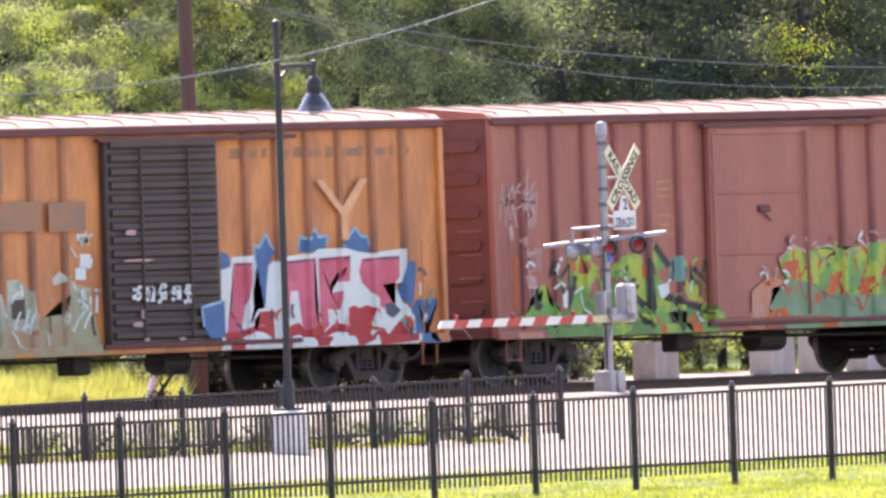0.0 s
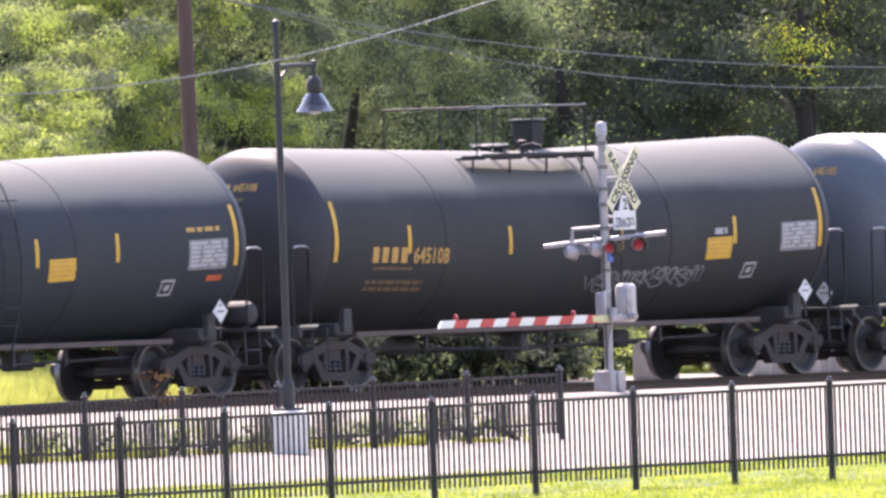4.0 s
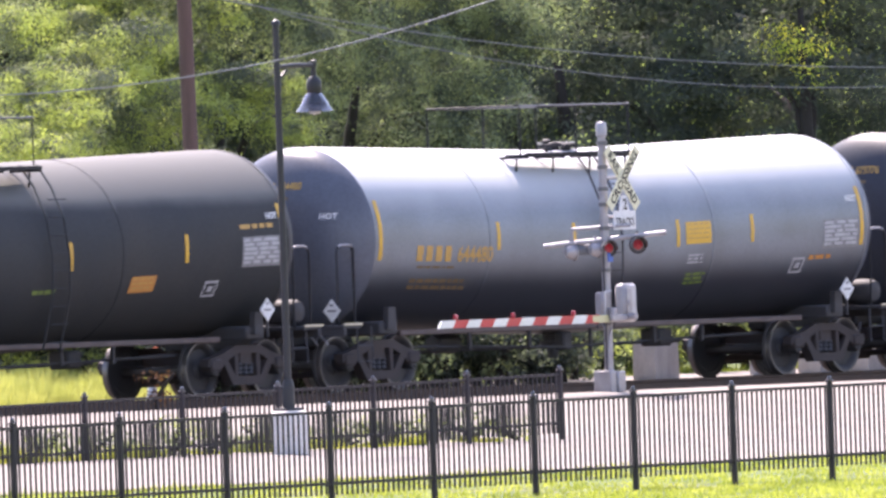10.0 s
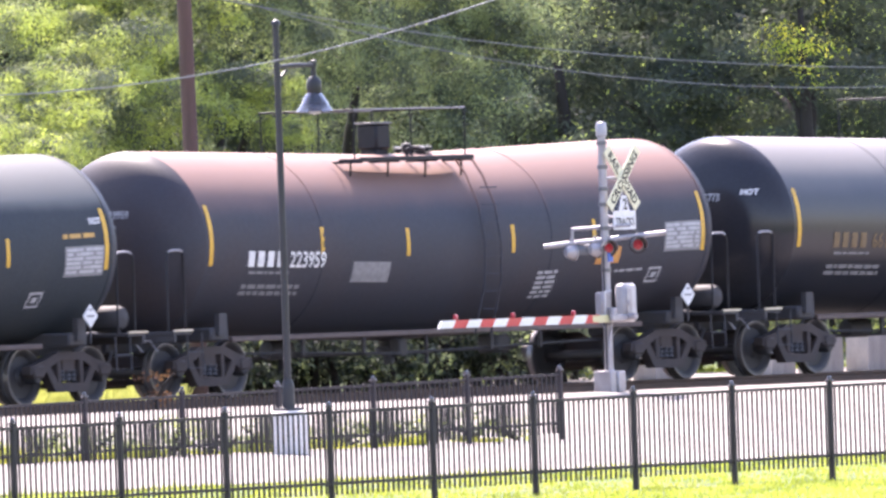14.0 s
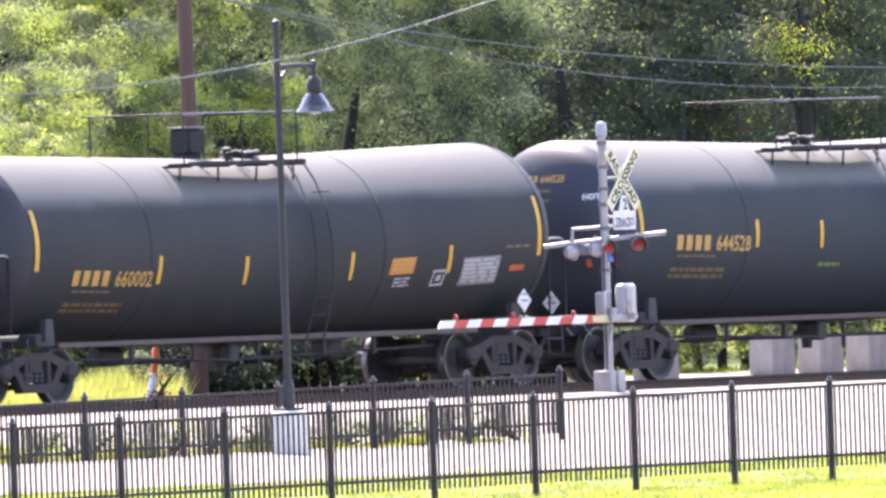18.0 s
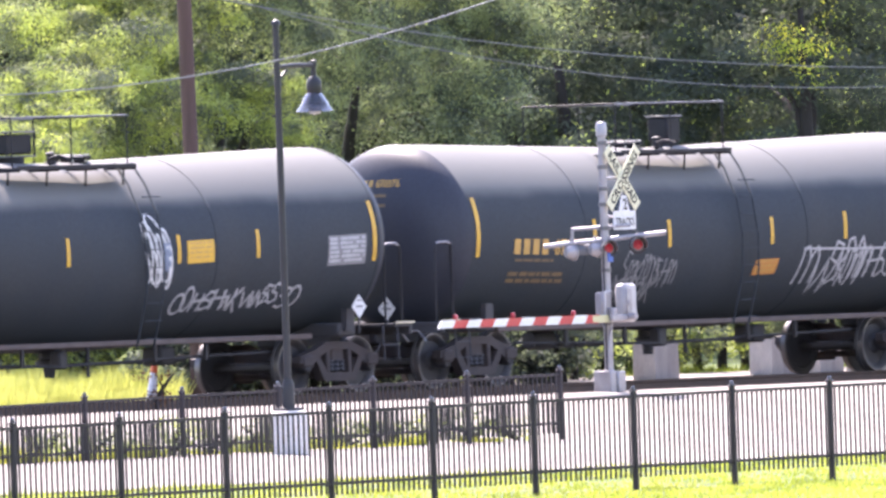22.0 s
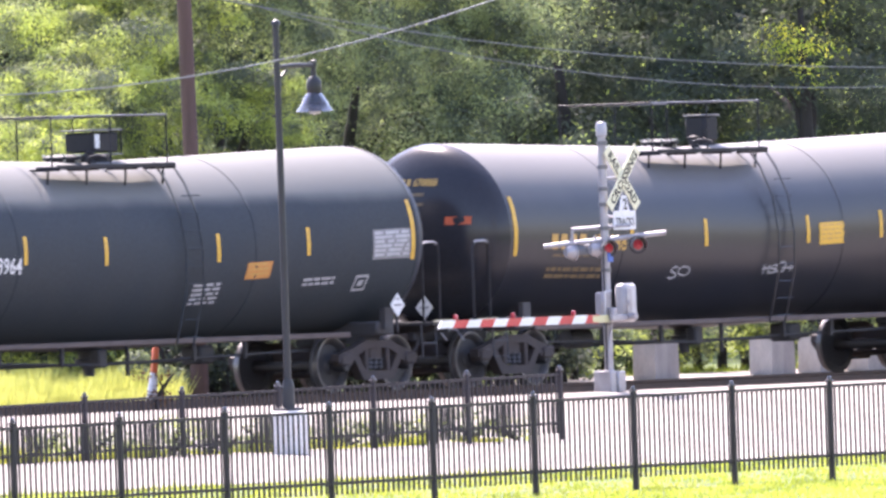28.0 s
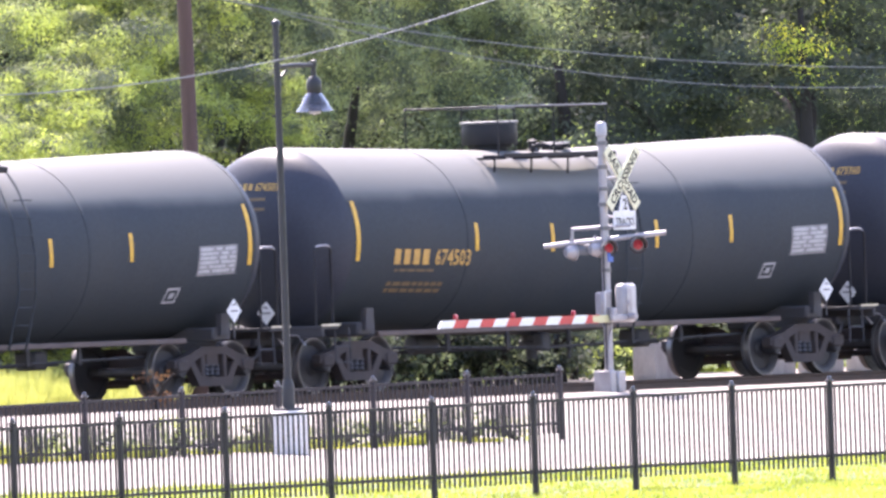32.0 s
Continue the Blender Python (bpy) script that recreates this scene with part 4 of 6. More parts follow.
def scrawl(x0, x1, v, h, loops, seed, w, place):
    """A spray-can tag: a run of loose strokes and loops, as wide as tall letters, none of them a word."""
    rng = np.random.default_rng(seed)
    g = Geo()
    step = (x1 - x0) / loops
    arc = np.linspace(0, 1, 15)
    for i in range(loops):
        kind = int(rng.choice([0, 0, 0, 1, 1, 2, 3, 3, 4, 5]))
        tall = h * rng.uniform(0.7, 1.05)
        wide = step * rng.uniform(0.9, 1.5)
        lean = rng.uniform(0.0, 0.25) * tall
        lift = v + rng.uniform(-0.12, 0.12) * h
        if kind == 0:
            lines = [[(0.5 + 0.5 * math.sin(6.6 * a), 0.5 * math.cos(6.6 * a)) for a in arc]]
        elif kind == 1:
            lines = [[(0.05, -0.5), (0.08, 0.45), (0.3, 0.5), (0.5, 0.2), (0.5, -0.5)], [(0.5, 0.2), (0.75, 0.5), (0.95, 0.2), (0.95, -0.5)]]
        elif kind == 2:
            lines = [[(0.2, 0.5), (0.2, -0.5)], [(0.9, 0.5), (0.2, 0.05), (0.9, -0.5), (1.1, -0.6)]]
        elif kind == 3:
            lines = [[(0.9, 0.4), (0.4, 0.5), (0.1, 0.1), (0.7, -0.05), (0.9, -0.35), (0.3, -0.55), (0.0, -0.4)]]
        elif kind == 4:
            lines = [[(0.0, 0.5), (0.35, -0.5), (0.6, 0.3), (0.85, -0.5), (1.15, 0.5)]]
        else:
            lines = [[(0.15, -0.5), (0.15, 0.5)], [(0.85, -0.5), (0.8, 0.45)], [(-0.1, 0.05), (1.1, 0.1)]]
        for line in lines:
            pts = []
            for (a, b), (c, d) in zip(line, line[1:]):
                pts += [(a + (c - a) * k / 4, b + (d - b) * k / 4) for k in range(4)]
            pts.append(line[-1])
            q = ribbon([(x0 + i * step + wide * a + lean * b, lift + tall * b) for a, b in pts], w, place)
            g.add(q.v, q.f)
    return g


# --- trucks, couplers ---
WR = 0.457


def wheelset_geo():
    g = Geo()
    for s in (-1, 1):
        prof = [(0.10, 0.66), (0.10, 0.70), (0.34, 0.705), (0.37, 0.68), (WR + 0.026, 0.68), (WR + 0.022, 0.71), (WR, 0.72), (WR - 0.006, 0.82), (WR - 0.03, 0.825), (0.375, 0.80), (0.33, 0.745), (0.16, 0.76), (0.13, 0.80), (0.10, 0.81)]
        g.lathe([(r, s * h) for r, h in prof], 36, axis="y")
        g.lathe([(0.0, s * 1.10), (0.10, s * 1.09), (0.115, s * 1.04), (0.115, s * 0.9), (0.08, s * 0.82)], 14, axis="y")
        for k in range(3):
            w = 2 * math.pi * k / 3
            g.lathe([(0.0, s * 1.115), (0.02, s * 1.11), (0.02, s * 1.08)], 6, axis="y", at=(0.06 * math.cos(w), 0, 0.06 * math.sin(w)))
    g.lathe([(0.09, -0.7), (0.08, 0.0), (0.09, 0.7)], 12, axis="y")
    return g


def side_frame_geo(s):
    """A cast side frame: an arched top member, a sagging bottom one, two columns, with open windows between."""
    y = s * 1.0
    g = Geo()
    top = [(-1.08, 0.62), (-1.10, 0.50), (-0.72, 0.47), (-0.62, 0.56), (-0.30, 0.70), (0.30, 0.70), (0.62, 0.56), (0.72, 0.47), (1.10, 0.50), (1.08, 0.62), (0.70, 0.70), (0.34, 0.83), (-0.34, 0.83), (-0.70, 0.70)]
    g.slab(top, 0.17, (0, y, 0))
    g.slab([(-0.66, 0.54), (-0.54, 0.60), (-0.34, 0.34), (0.34, 0.34), (0.54, 0.60), (0.66, 0.54), (0.42, 0.20), (-0.42, 0.20)], 0.17, (0, y, 0))
    for x in (-0.30, 0.30):
        g.box((x, y, 0.54), (0.10, 0.16, 0.42), 0.015)
    for x in (-0.89, 0.89):
        g.box((x, y, 0.53), (0.30, 0.24, 0.20), 0.03)
    return g


def truck(parent, x):
    t = part("truck", lambda: Geo().box((0, 0, 0.62), (0.36, 2.1, 0.22), 0.03).box((0, 0, 0.78), (0.5, 0.6, 0.14), 0.02).box((0, 0, 0.30), (0.4, 2.0, 0.10), 0.02),
             M["truck"], parent, "rusty cast-iron truck", at=(x, 0, 0), key="bolster")
    for s in (-1, 1):
        part("side_frame", lambda: side_frame_geo(s), M["truck"], t, key=("frame", s))
        for q in (-0.15, 0.0, 0.15):
            part("spring", lambda: Geo().lathe([(0.05, 0.36), (0.065, 0.38), (0.05, 0.42), (0.065, 0.45), (0.05, 0.49), (0.065, 0.52), (0.05, 0.55)], 10), M["under"], t, at=(q, s * 1.0, 0), key="spring")
        part("brake_beam", lambda: Geo().box((s * 0.40, 0, 0.42), (0.08, 1.5, 0.10), 0.015), M["truck"], t, key=("beam", s))
    sets = []
    for dx in (-0.89, 0.89):
        fresh = "wheelset" not in MESHES
        sets.append(part("wheelset", wheelset_geo, M["wheel"], t, at=(dx, 0, WR), key="wheelset"))
        if fresh:
            bright_treads(MESHES["wheelset"])
    return sets


def coupler(parent, side, x):
    part("coupler", lambda: Geo().box((0, 0, 0.86), (0.55, 0.16, 0.18), 0.03).box((side * 0.34, 0.03, 0.86), (0.22, 0.30, 0.26), 0.05).box((side * 0.42, -0.13, 0.86), (0.12, 0.10, 0.26), 0.03), M["truck"], parent, at=(x + side * 0.05, 0, 0), key=("coupler", side))
    part("air_hose", lambda: Geo().tube([(0, -0.25, 0.80), (side * 0.10, -0.25, 0.66), (side * 0.25, -0.2, 0.52), (side * 0.42, -0.12, 0.48)], 0.025, 8), M["under"], parent, at=(x, 0, 0), key=("hose", side))
    part("uncoupling_lever", lambda: Geo().tube([(side * 0.16, -1.25, 0.78), (side * 0.16, -1.1, 0.95), (side * 0.16, -0.3, 0.98), (side * 0.2, 0.0, 1.0)], 0.016, 6), M["bright"], parent, at=(x, 0, 0), key=("lever", side))


def bright_treads(me):
    """Polished tread on the rim of each wheel."""
    me.materials.append(M["tread"])
    for q in me.polygons:
        c = q.center
        if WR - 0.03 < math.hypot(c.x, c.z) < WR + 0.005 and 0.66 < abs(c.y) < 0.83:
            q.material_index = 1


SPIN = []      # (wheelset, place on its truck, its car's place at time 0)
CARS = []      # (thing, place along the train)
SPEED, DRIFT = 11.4027, 0.003135


def travelled(t):
    return SPEED * t + DRIFT * (t - 16) ** 2


def tank_car(off, paint, number, label, mark="gold", housing="box", rail=True, yellow=None, data=(5.66, -0.40), gold_data=False, stripes=(-3.62, -1.46, 1.54, 3.71), sv=0.04,
             nv=-0.25, reservoir=False, hot=None, orange=None, orange_head=None, green=None, square=(4.9, -0.80), prints=(), header=False, red=None, placards=True, ladder=0.75, rear=-0.35, hx=-0.85, mx=0.75):
    car = thing("tank_car", (off, 0, 0), label, "tank car", "cars of the train")
    CARS.append((car, off))
    rng = np.random.default_rng(int(-off * 10) + 5000)
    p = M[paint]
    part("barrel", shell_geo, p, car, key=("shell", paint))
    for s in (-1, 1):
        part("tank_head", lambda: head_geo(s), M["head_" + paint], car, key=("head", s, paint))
    for x in (-HALF + 0.02, -3.85, 2.6, HALF - 0.02):
        part("band", lambda: ring_geo(0.05), p, car, at=(x, 0, dip(x)), key=("ring", paint))
    # reflective stripes
    for x in (-6.95, 6.95):
        part("stripe", lambda: patch(-0.05, 0.05, -0.36, 0.62).moved(lambda a, b, c: (a, b, c - dip(0))), M["yellow"], car, "long yellow reflective stripe", at=(x, 0, 0), key="long_stripe")
    for x in stripes:
        part("stripe", lambda: patch(-0.045, 0.045, sv - 0.225, sv + 0.225).moved(lambda a, b, c: (a, b, c - dip(0))), M["yellow"], car, "short yellow reflective stripe", at=(x, 0, dip(x)), key=("short_stripe", sv))
    # number and small print
    h, x = 0.25, -5.92
    for i in range(4):
        part("mark_bar", patch(x + i * 0.265, x + i * 0.265 + 0.17, nv - h / 2, nv + h / 2, 0.008), M[mark], car)
    wide = word_width(number, h, 0.006)
    vv, ff = letters(number, h, 0.006)
    part("car_number", Geo().add([on_shell(x + 1.14 + q[0] * 1.0 / wide, nv + q[1], 0.008) for q in vv], ff), M[mark], car)
    fade = M["dim_gold"] if mark == "gold" else M["dim_white"]

    def small(x0, x1, v0, v1, rows, cols, paint, fill=0.6):
        return tagged(part("small_print", bars(x0, x1, v0, v1, rows, cols, rng, fill), paint, car), kind="stuff")

    small(x + 0.05, x + 1.15, nv - 0.27, nv - 0.20, 1, 7, fade)
    small(x - 0.05, x + 1.55, nv - 0.66, nv - 0.42, 2, 9, fade)
    if data:
        a, v = data
        tagged(part("data_panel", bars(a + 0.04, a + 1.01, v + 0.03, v + 0.45, 6, 3, rng, 0.72), M["dim_gold"] if gold_data else M["stencil"], car, "stencilled test data panel"), kind="stuff")
        if not gold_data:
            part("panel_ground", patch(a, a + 1.05, v, v + 0.48, 0.005), M["dim_white"], car)
        if header:
            small(a - 0.05, a + 0.85, v + 0.60, v + 0.68, 1, 4, M["gold"], 0.9)
    for q in prints:
        small(*q)
    if square:
        sx, v = square
        g = Geo()
        for a, b, c, d in ((0, 0.36, 0, 0.04), (0, 0.36, 0.24, 0.28), (0, 0.04, 0.04, 0.24), (0.32, 0.36, 0.04, 0.24), (0.12, 0.25, 0.09, 0.19)):
            q = patch(sx + a, sx + b, v + c, v + d, slant=0.03)
            g.add(q.v, q.f)
        part("route_square", g, M["stencil"], car)
    if yellow:
        a, v = yellow
        part("panel", patch(a, a + 0.73, v, v + 0.36), M["yellow"], car, "plain yellow panel")
        tagged(part("panel_print", bars(a + 0.06, a + 0.67, v + 0.03, v + 0.33, 4, 4, rng, 0.35, 0.010), M["gold"], car), kind="stuff")
    if orange:
        a, v = orange
        part("panel", patch(a, a + 0.68, v, v + 0.27, slant=0.04), M["orange"], car, "orange panel")
        tagged(part("panel_print", bars(a + 0.07, a + 0.62, v + 0.02, v + 0.25, 3, 5, rng, 0.45, 0.010), M["gold"], car), kind="stuff")
    if red:
        part("panel", patch(red[0], red[0] + 0.40, red[1], red[1] + 0.10), M["red_panel"], car, "small red-orange panel")
    if green:
        small(green[0], green[0] + 0.62, green[1], green[1] + 0.08, 1, 4, M["green_mark"], 0.9)
    # print on the head that faces back
    hz = 0.88 if mark == "gold" else 0.50
    vv, ff = letters(number, 0.12, 0.004, 0.85)
    part("head_number", Geo().add([on_head(-0.04 - q[0], hz + q[1]) for q in vv], ff), M["gold"] if mark == "gold" else M["stencil"], car)
    g = Geo()
    for i in range(2):
        g.add([on_head(0.10, hz - 0.22 - i * 0.16), on_head(-0.26, hz - 0.22 - i * 0.16), on_head(-0.26, hz - 0.17 - i * 0.16), on_head(0.10, hz - 0.17 - i * 0.16)], [(0, 1, 2, 3)])
    part("head_print", g, fade, car)
    for k in range(4):
        y0 = 0.42 - k * 0.11
        part("head_bar", Geo().add([on_head(y0, hz - 0.05), on_head(y0 - 0.07, hz - 0.05), on_head(y0 - 0.07, hz + 0.06), on_head(y0, hz + 0.06)], [(0, 1, 2, 3)]), M["gold"] if mark == "gold" else M["stencil"], car)
    if hot:
        vv, ff = letters("HOT", 0.09, 0.005)
        part("warning_word", Geo().add([on_head(-0.82 - q[0], hot + q[1]) for q in vv], ff), M["white"], car, "white stencilled warning")
        part("warning_word", word_on_shell("HOT", 6.55, 0.42, 0.10, 1.0, 0.006), M["white"], car)
    if orange_head:
        a, b = orange_head
        part("head_panel", Geo().add([on_head(a, b), on_head(a - 0.42, b), on_head(a - 0.42, b + 0.13), on_head(a, b + 0.13)], [(0, 1, 2, 3)]), M["red_panel"], car, "red-orange panel on the head")
    # top platform with its rails, hatch and valve housing
    zt = ZC + R - 0.24
    dk = part("platform", lambda: Geo().box((-0.80, -1.24, zt + 0.01), (3.2, 0.03, 0.07), 0.006), M["top_black"], car, "dark steel grating platform on the tank top", key="deck")
    part("edge_beam", lambda: Geo().box((-0.80, -0.84, zt), (3.2, 0.04, 0.05), 0.008), M["top_black"], dk, key="edge_beam")
    for x in (-2.35, -1.3, -0.25, 0.77):
        part("cross_beam", lambda: Geo().box((0, -0.95, zt - 0.03), (0.05, 0.60, 0.04), 0.006), M["top_black"], dk, at=(x, 0, 0), key="cross_beam")
        part("bracket", lambda: Geo().tube([(0, -1.02, zt - 0.02), (0, -1.02, zt - 0.14), (0, -1.00, zt - 0.30)], 0.02, 6), M["top_black"], dk, at=(x, 0, 0), key="bracket")
    for i in range(9):
        part("slat", lambda: Geo().box((-0.80, 0, 0), (3.16, 0.0405, 0.022)), M["top_black"], dk, at=(0, -1.20 + i * 0.042, zt), key="slat", smooth=False)
    if rail:
        z0, z1 = ZC + R - 0.26, ZC + R + 0.57
        for y in (-1.0, 0.82):
            part("handrail", lambda: Geo().tube([(-2.23, 0, z1), (0.95, 0, z1)], 0.015, 8), M["tube_grey"], car, "grey tubular handrail of the platform", at=(0, y, 0), key="top_rail")
            for x in (-2.2, -0.6, 0.92):
                part("rail_post", lambda: Geo().tube([(0, 0, z0), (0, 0, z1)], 0.015, 6), M["top_black"], car, at=(x, y, 0), key="rail_post")
        for x in (-2.23, 0.95):
            part("handrail", lambda: Geo().tube([(0, -1.0, z1), (0, 0.82, z1)], 0.016, 8), M["top_black"], car, at=(x, 0, 0), key="end_rail")
    ht = ZC + R - 0.20
    if housing == "drum":
        vh = part("valve_housing", lambda: Geo().lathe([(0.0, ht + 0.16), (0.44, ht + 0.16), (0.455, ht + 0.18), (0.455, ht + 0.50), (0.44, ht + 0.53), (0.0, ht + 0.55)], 32, at=(0, 0.1, 0)), M["top_black"], car, "round drum over the valves", key="drum", at=(hx, 0, 0))
        part("rim", lambda: Geo().lathe([(0.455, ht + 0.50), (0.472, ht + 0.51), (0.472, ht + 0.535), (0.44, ht + 0.545)], 32, at=(0, 0.1, 0)), M["tube_grey"], vh, key="drum_rim")
        part("neck", lambda: Geo().lathe([(0.30, ht - 0.10), (0.30, ht + 0.10), (0.36, ht + 0.11), (0.36, ht + 0.17)], 24, at=(0, 0.1, 0)), M["top_black"], vh, key="drum_neck")
    elif housing == "box":
        vh = part("valve_housing", lambda: Geo().box((0, 0.15, ht + 0.34), (0.42, 0.40, 0.42), 0.04).box((0, 0.15, ht + 0.02), (0.34, 0.32, 0.30), 0.02), M["top_black"], car, "square box over the valves", key="vbox", at=(hx, 0, 0))
        part("lid", lambda: Geo().box((0, 0.15, ht + 0.56), (0.46, 0.44, 0.03), 0.008), M["tube_grey"], vh, key="vbox_lid")
    elif housing == "open":
        vh = part("valve_housing", lambda: Geo().box((0, 0.1, ht + 0.36), (0.72, 0.56, 0.32), 0.03).lathe([(0.30, ht - 0.10), (0.30, ht + 0.16)], 20, at=(0, 0.1, 0)), M["top_black"], car, "wide box over the valves", key="vopen", at=(hx, 0, 0))
        for z in (0.17, 0.555):
            part("flange", lambda: Geo().box((0, 0.1, 0), (0.82, 0.64, 0.028), 0.008), M["tube_grey"], vh, "pale worn flange plate", at=(0, 0, ht + z), key="vopen_flange")
        for dx in (-0.38, 0.38):
            part("stay", lambda: Geo().tube([(0, -0.20, 0.16), (0, -0.20, 0.56)], 0.02, 6), M["top_black"], vh, at=(dx, 0, ht), key="vopen_stay")
    mw = part("manway", lambda: Geo().lathe([(0.25, ht - 0.06), (0.25, ht + 0.09), (0.31, ht + 0.10), (0.31, ht + 0.14), (0.16, ht + 0.18), (0.0, ht + 0.19)], 24, at=(0, 0.0, 0)).box((0, -0.32, ht + 0.12), (0.1, 0.12, 0.06), 0.01), M["top_black"], car, "round hinged manway lid", key="manway", at=(mx, 0, 0))
    for k in range(8):
        part("eye_bolt", lambda: Geo().tube([(0, 0, 0.06), (0, 0, 0.17)], 0.016, 6).lathe([(0.0, 0.15), (0.03, 0.155), (0.03, 0.18), (0.0, 0.185)], 8), M["bright"], mw, at=(0.285 * math.cos(k * 0.785), 0.285 * math.sin(k * 0.785), ht), key="eye_bolt")
    part("relief_valve", lambda: Geo().lathe([(0.10, ht - 0.04), (0.10, ht + 0.06), (0.07, ht + 0.08), (0.07, ht + 0.20), (0.09, ht + 0.21), (0.0, ht + 0.24)], 16, at=(0, -0.15, 0)), M["top_black"], car, "squat relief valve", key="relief", at=((hx + mx) / 2 + 0.06, 0, 0))
    part("vent_pipe", lambda: Geo().tube([(0, -0.30, ht - 0.05), (0, -0.32, ht + 0.12), (0.04, -0.48, ht + 0.15), (0.08, -0.62, ht + 0.10)], 0.035, 8), M["top_black"], car, key="vent_pipe", at=((hx + mx) / 2 - 0.18, 0, 0))
    if ladder is not None:
        lad = part("ladder", lambda: (lambda g: [g.tube([(x, -1.02, ZC + R - 0.05), (x, -1.28, ZC + 1.1), (x, -1.50, ZC + 0.62), (x, -1.60, ZC), (x, -1.58, ZC - 0.6), (x, -1.35, ZC - 1.45)], 0.018, 6) for x in (-0.23, 0.23)] and g)(Geo()), M["under"] if "grey" in paint else p, car, at=(ladder, 0, dip(ladder)), key=("ladder", paint))
        for i in range(9):
            z = ZC + 0.9 - i * 0.28
            y = -1.40 - 0.20 * math.cos((z - ZC) / 1.2)
            part("rung", lambda: Geo().tube([(-0.23, 0, 0), (0.23, 0, 0)], 0.011, 6), M["under"] if "grey" in paint else p, lad, at=(0, y, z), key=("rung", paint))
    # underframe
    part("side_sill", lambda: Geo().box((0, -0.98, 0.93), (11.6, 0.10, 0.09), 0.015).box((0, 0.98, 0.93), (11.6, 0.10, 0.09), 0.015), M["sill"], car, "brown longitudinal sill strip", key="sill", at=(0, 0, 0))
    for s in (-1, 1):
        part("stub_sill", lambda: Geo().box((s * 7.0, 0, 0.92), (2.1, 0.36, 0.30), 0.02).box((s * 6.45, 0, 1.02), (0.5, 2.5, 0.22), 0.03)
             .slab([(s * 6.45 - 0.12, 1.0), (s * 6.45 + 0.12, 1.0), (s * 6.45 + 0.10, 1.35), (s * 6.45 - 0.10, 1.35)], 0.1, (0, -1.27, 0)), M["under"], car, key=("stub", s))
        part("end_platform", lambda: Geo().box((s * 7.75, 0, 1.06), (0.50, 2.9, 0.06), 0.01).box((s * 7.95, 0, 0.98), (0.08, 2.9, 0.14), 0.01), M["under"], car, "narrow end platform", key=("endp", s))
        part("platform_edge", lambda: Geo().box((s * 7.76, -1.46, 1.10), (0.52, 0.035, 0.035)), M["bright"], car, key=("edge", s))
        for y in (-1.30, 0.55):
            part("end_handrail", lambda: Geo().tube([(s * 7.92, y, 1.08), (s * 7.92, y, 2.27), (s * 7.87, y, 2.34)], 0.020, 8).tube([(s * 7.49, y, 2.34), (s * 7.46, y, 2.28), (s * 7.46, y, 1.08)], 0.020, 8), M["top_black"], car, "upright legs of an end grab rail", key=("grab", s, y))
            # sunlit top bar put into the colour: paler metal than the legs
            part("grab_bar", lambda: Geo().tube([(s * 7.87, y, 2.34), (s * 7.80, y, 2.37), (s * 7.55, y, 2.37), (s * 7.49, y, 2.34)], 0.021, 8), M["mast"], car, "sunlit bar of an end grab rail, paler than its legs", key=("grab_bar", s, y))
        part("sill_step", lambda: Geo().tube([(s * 7.6, -1.42, 1.05), (s * 7.6, -1.44, 0.5), (s * 7.2, -1.44, 0.5), (s * 7.2, -1.42, 1.05)], 0.018, 6).tube([(s * 7.6, -1.44, 0.75), (s * 7.2, -1.44, 0.75)], 0.016, 6), M["under"], car, key=("step", s))
        coupler(car, s, s * 8.0)
        for wsx in truck(car, s * 6.45):
            SPIN.append((wsx, wsx.location.x, off))
    if placards:
        for s, at in ((1, (6.42, -1.52, 1.38)), (-1, (-7.96, rear, 1.32))):
            def diamond():
                a, b = (1, 0) if s > 0 else (0, 1)
                g = Geo()
                g.v = [(a * q * (0.20 if s > 0 else 1), b * q * 0.17, z) for q, z in ((-1, 0), (0, -0.19), (1, 0), (0, 0.19))]
                g.v += [(x + (0 if s > 0 else 0.01), y + (0.01 if s > 0 else 0), z) for x, y, z in g.v]
                g.f = [(0, 1, 2, 3), (7, 6, 5, 4), (0, 4, 5, 1), (1, 5, 6, 2), (2, 6, 7, 3), (3, 7, 4, 0)]
                return g
            pl = part("placard", diamond, M["white"], car, "white diamond placard", at=at, key=("placard", s), smooth=False)
            part("holder", lambda: Geo().box((0, 0.02, -0.25), (0.03, 0.03, 0.36)) if s > 0 else Geo().box((0.02, 0, -0.22), (0.03, 0.03, 0.34)), M["under"], pl, key=("holder", s))
            part("placard_print", lambda: Geo().box((0, -0.004, 0.0), (0.20, 0.004, 0.03)).box((0, -0.004, 0.10), (0.08, 0.004, 0.04)) if s > 0 else Geo().box((-0.004, 0, 0), (0.004, 0.18, 0.03)).box((-0.004, 0, 0.09), (0.004, 0.07, 0.04)), M["dim_white"], pl, key=("pprint", s), smooth=False)
    if reservoir:
        part("air_reservoir", lambda: Geo().lathe([(0.0, -0.48), (0.16, -0.44), (0.20, -0.36), (0.20, 0.36), (0.16, 0.44), (0.0, 0.48)], 20, axis="y").moved(lambda x, y, z: (x + 7.75, y - 0.75, z + 1.33)), M["under"], car, "round air reservoir on the end platform", key="reservoir")
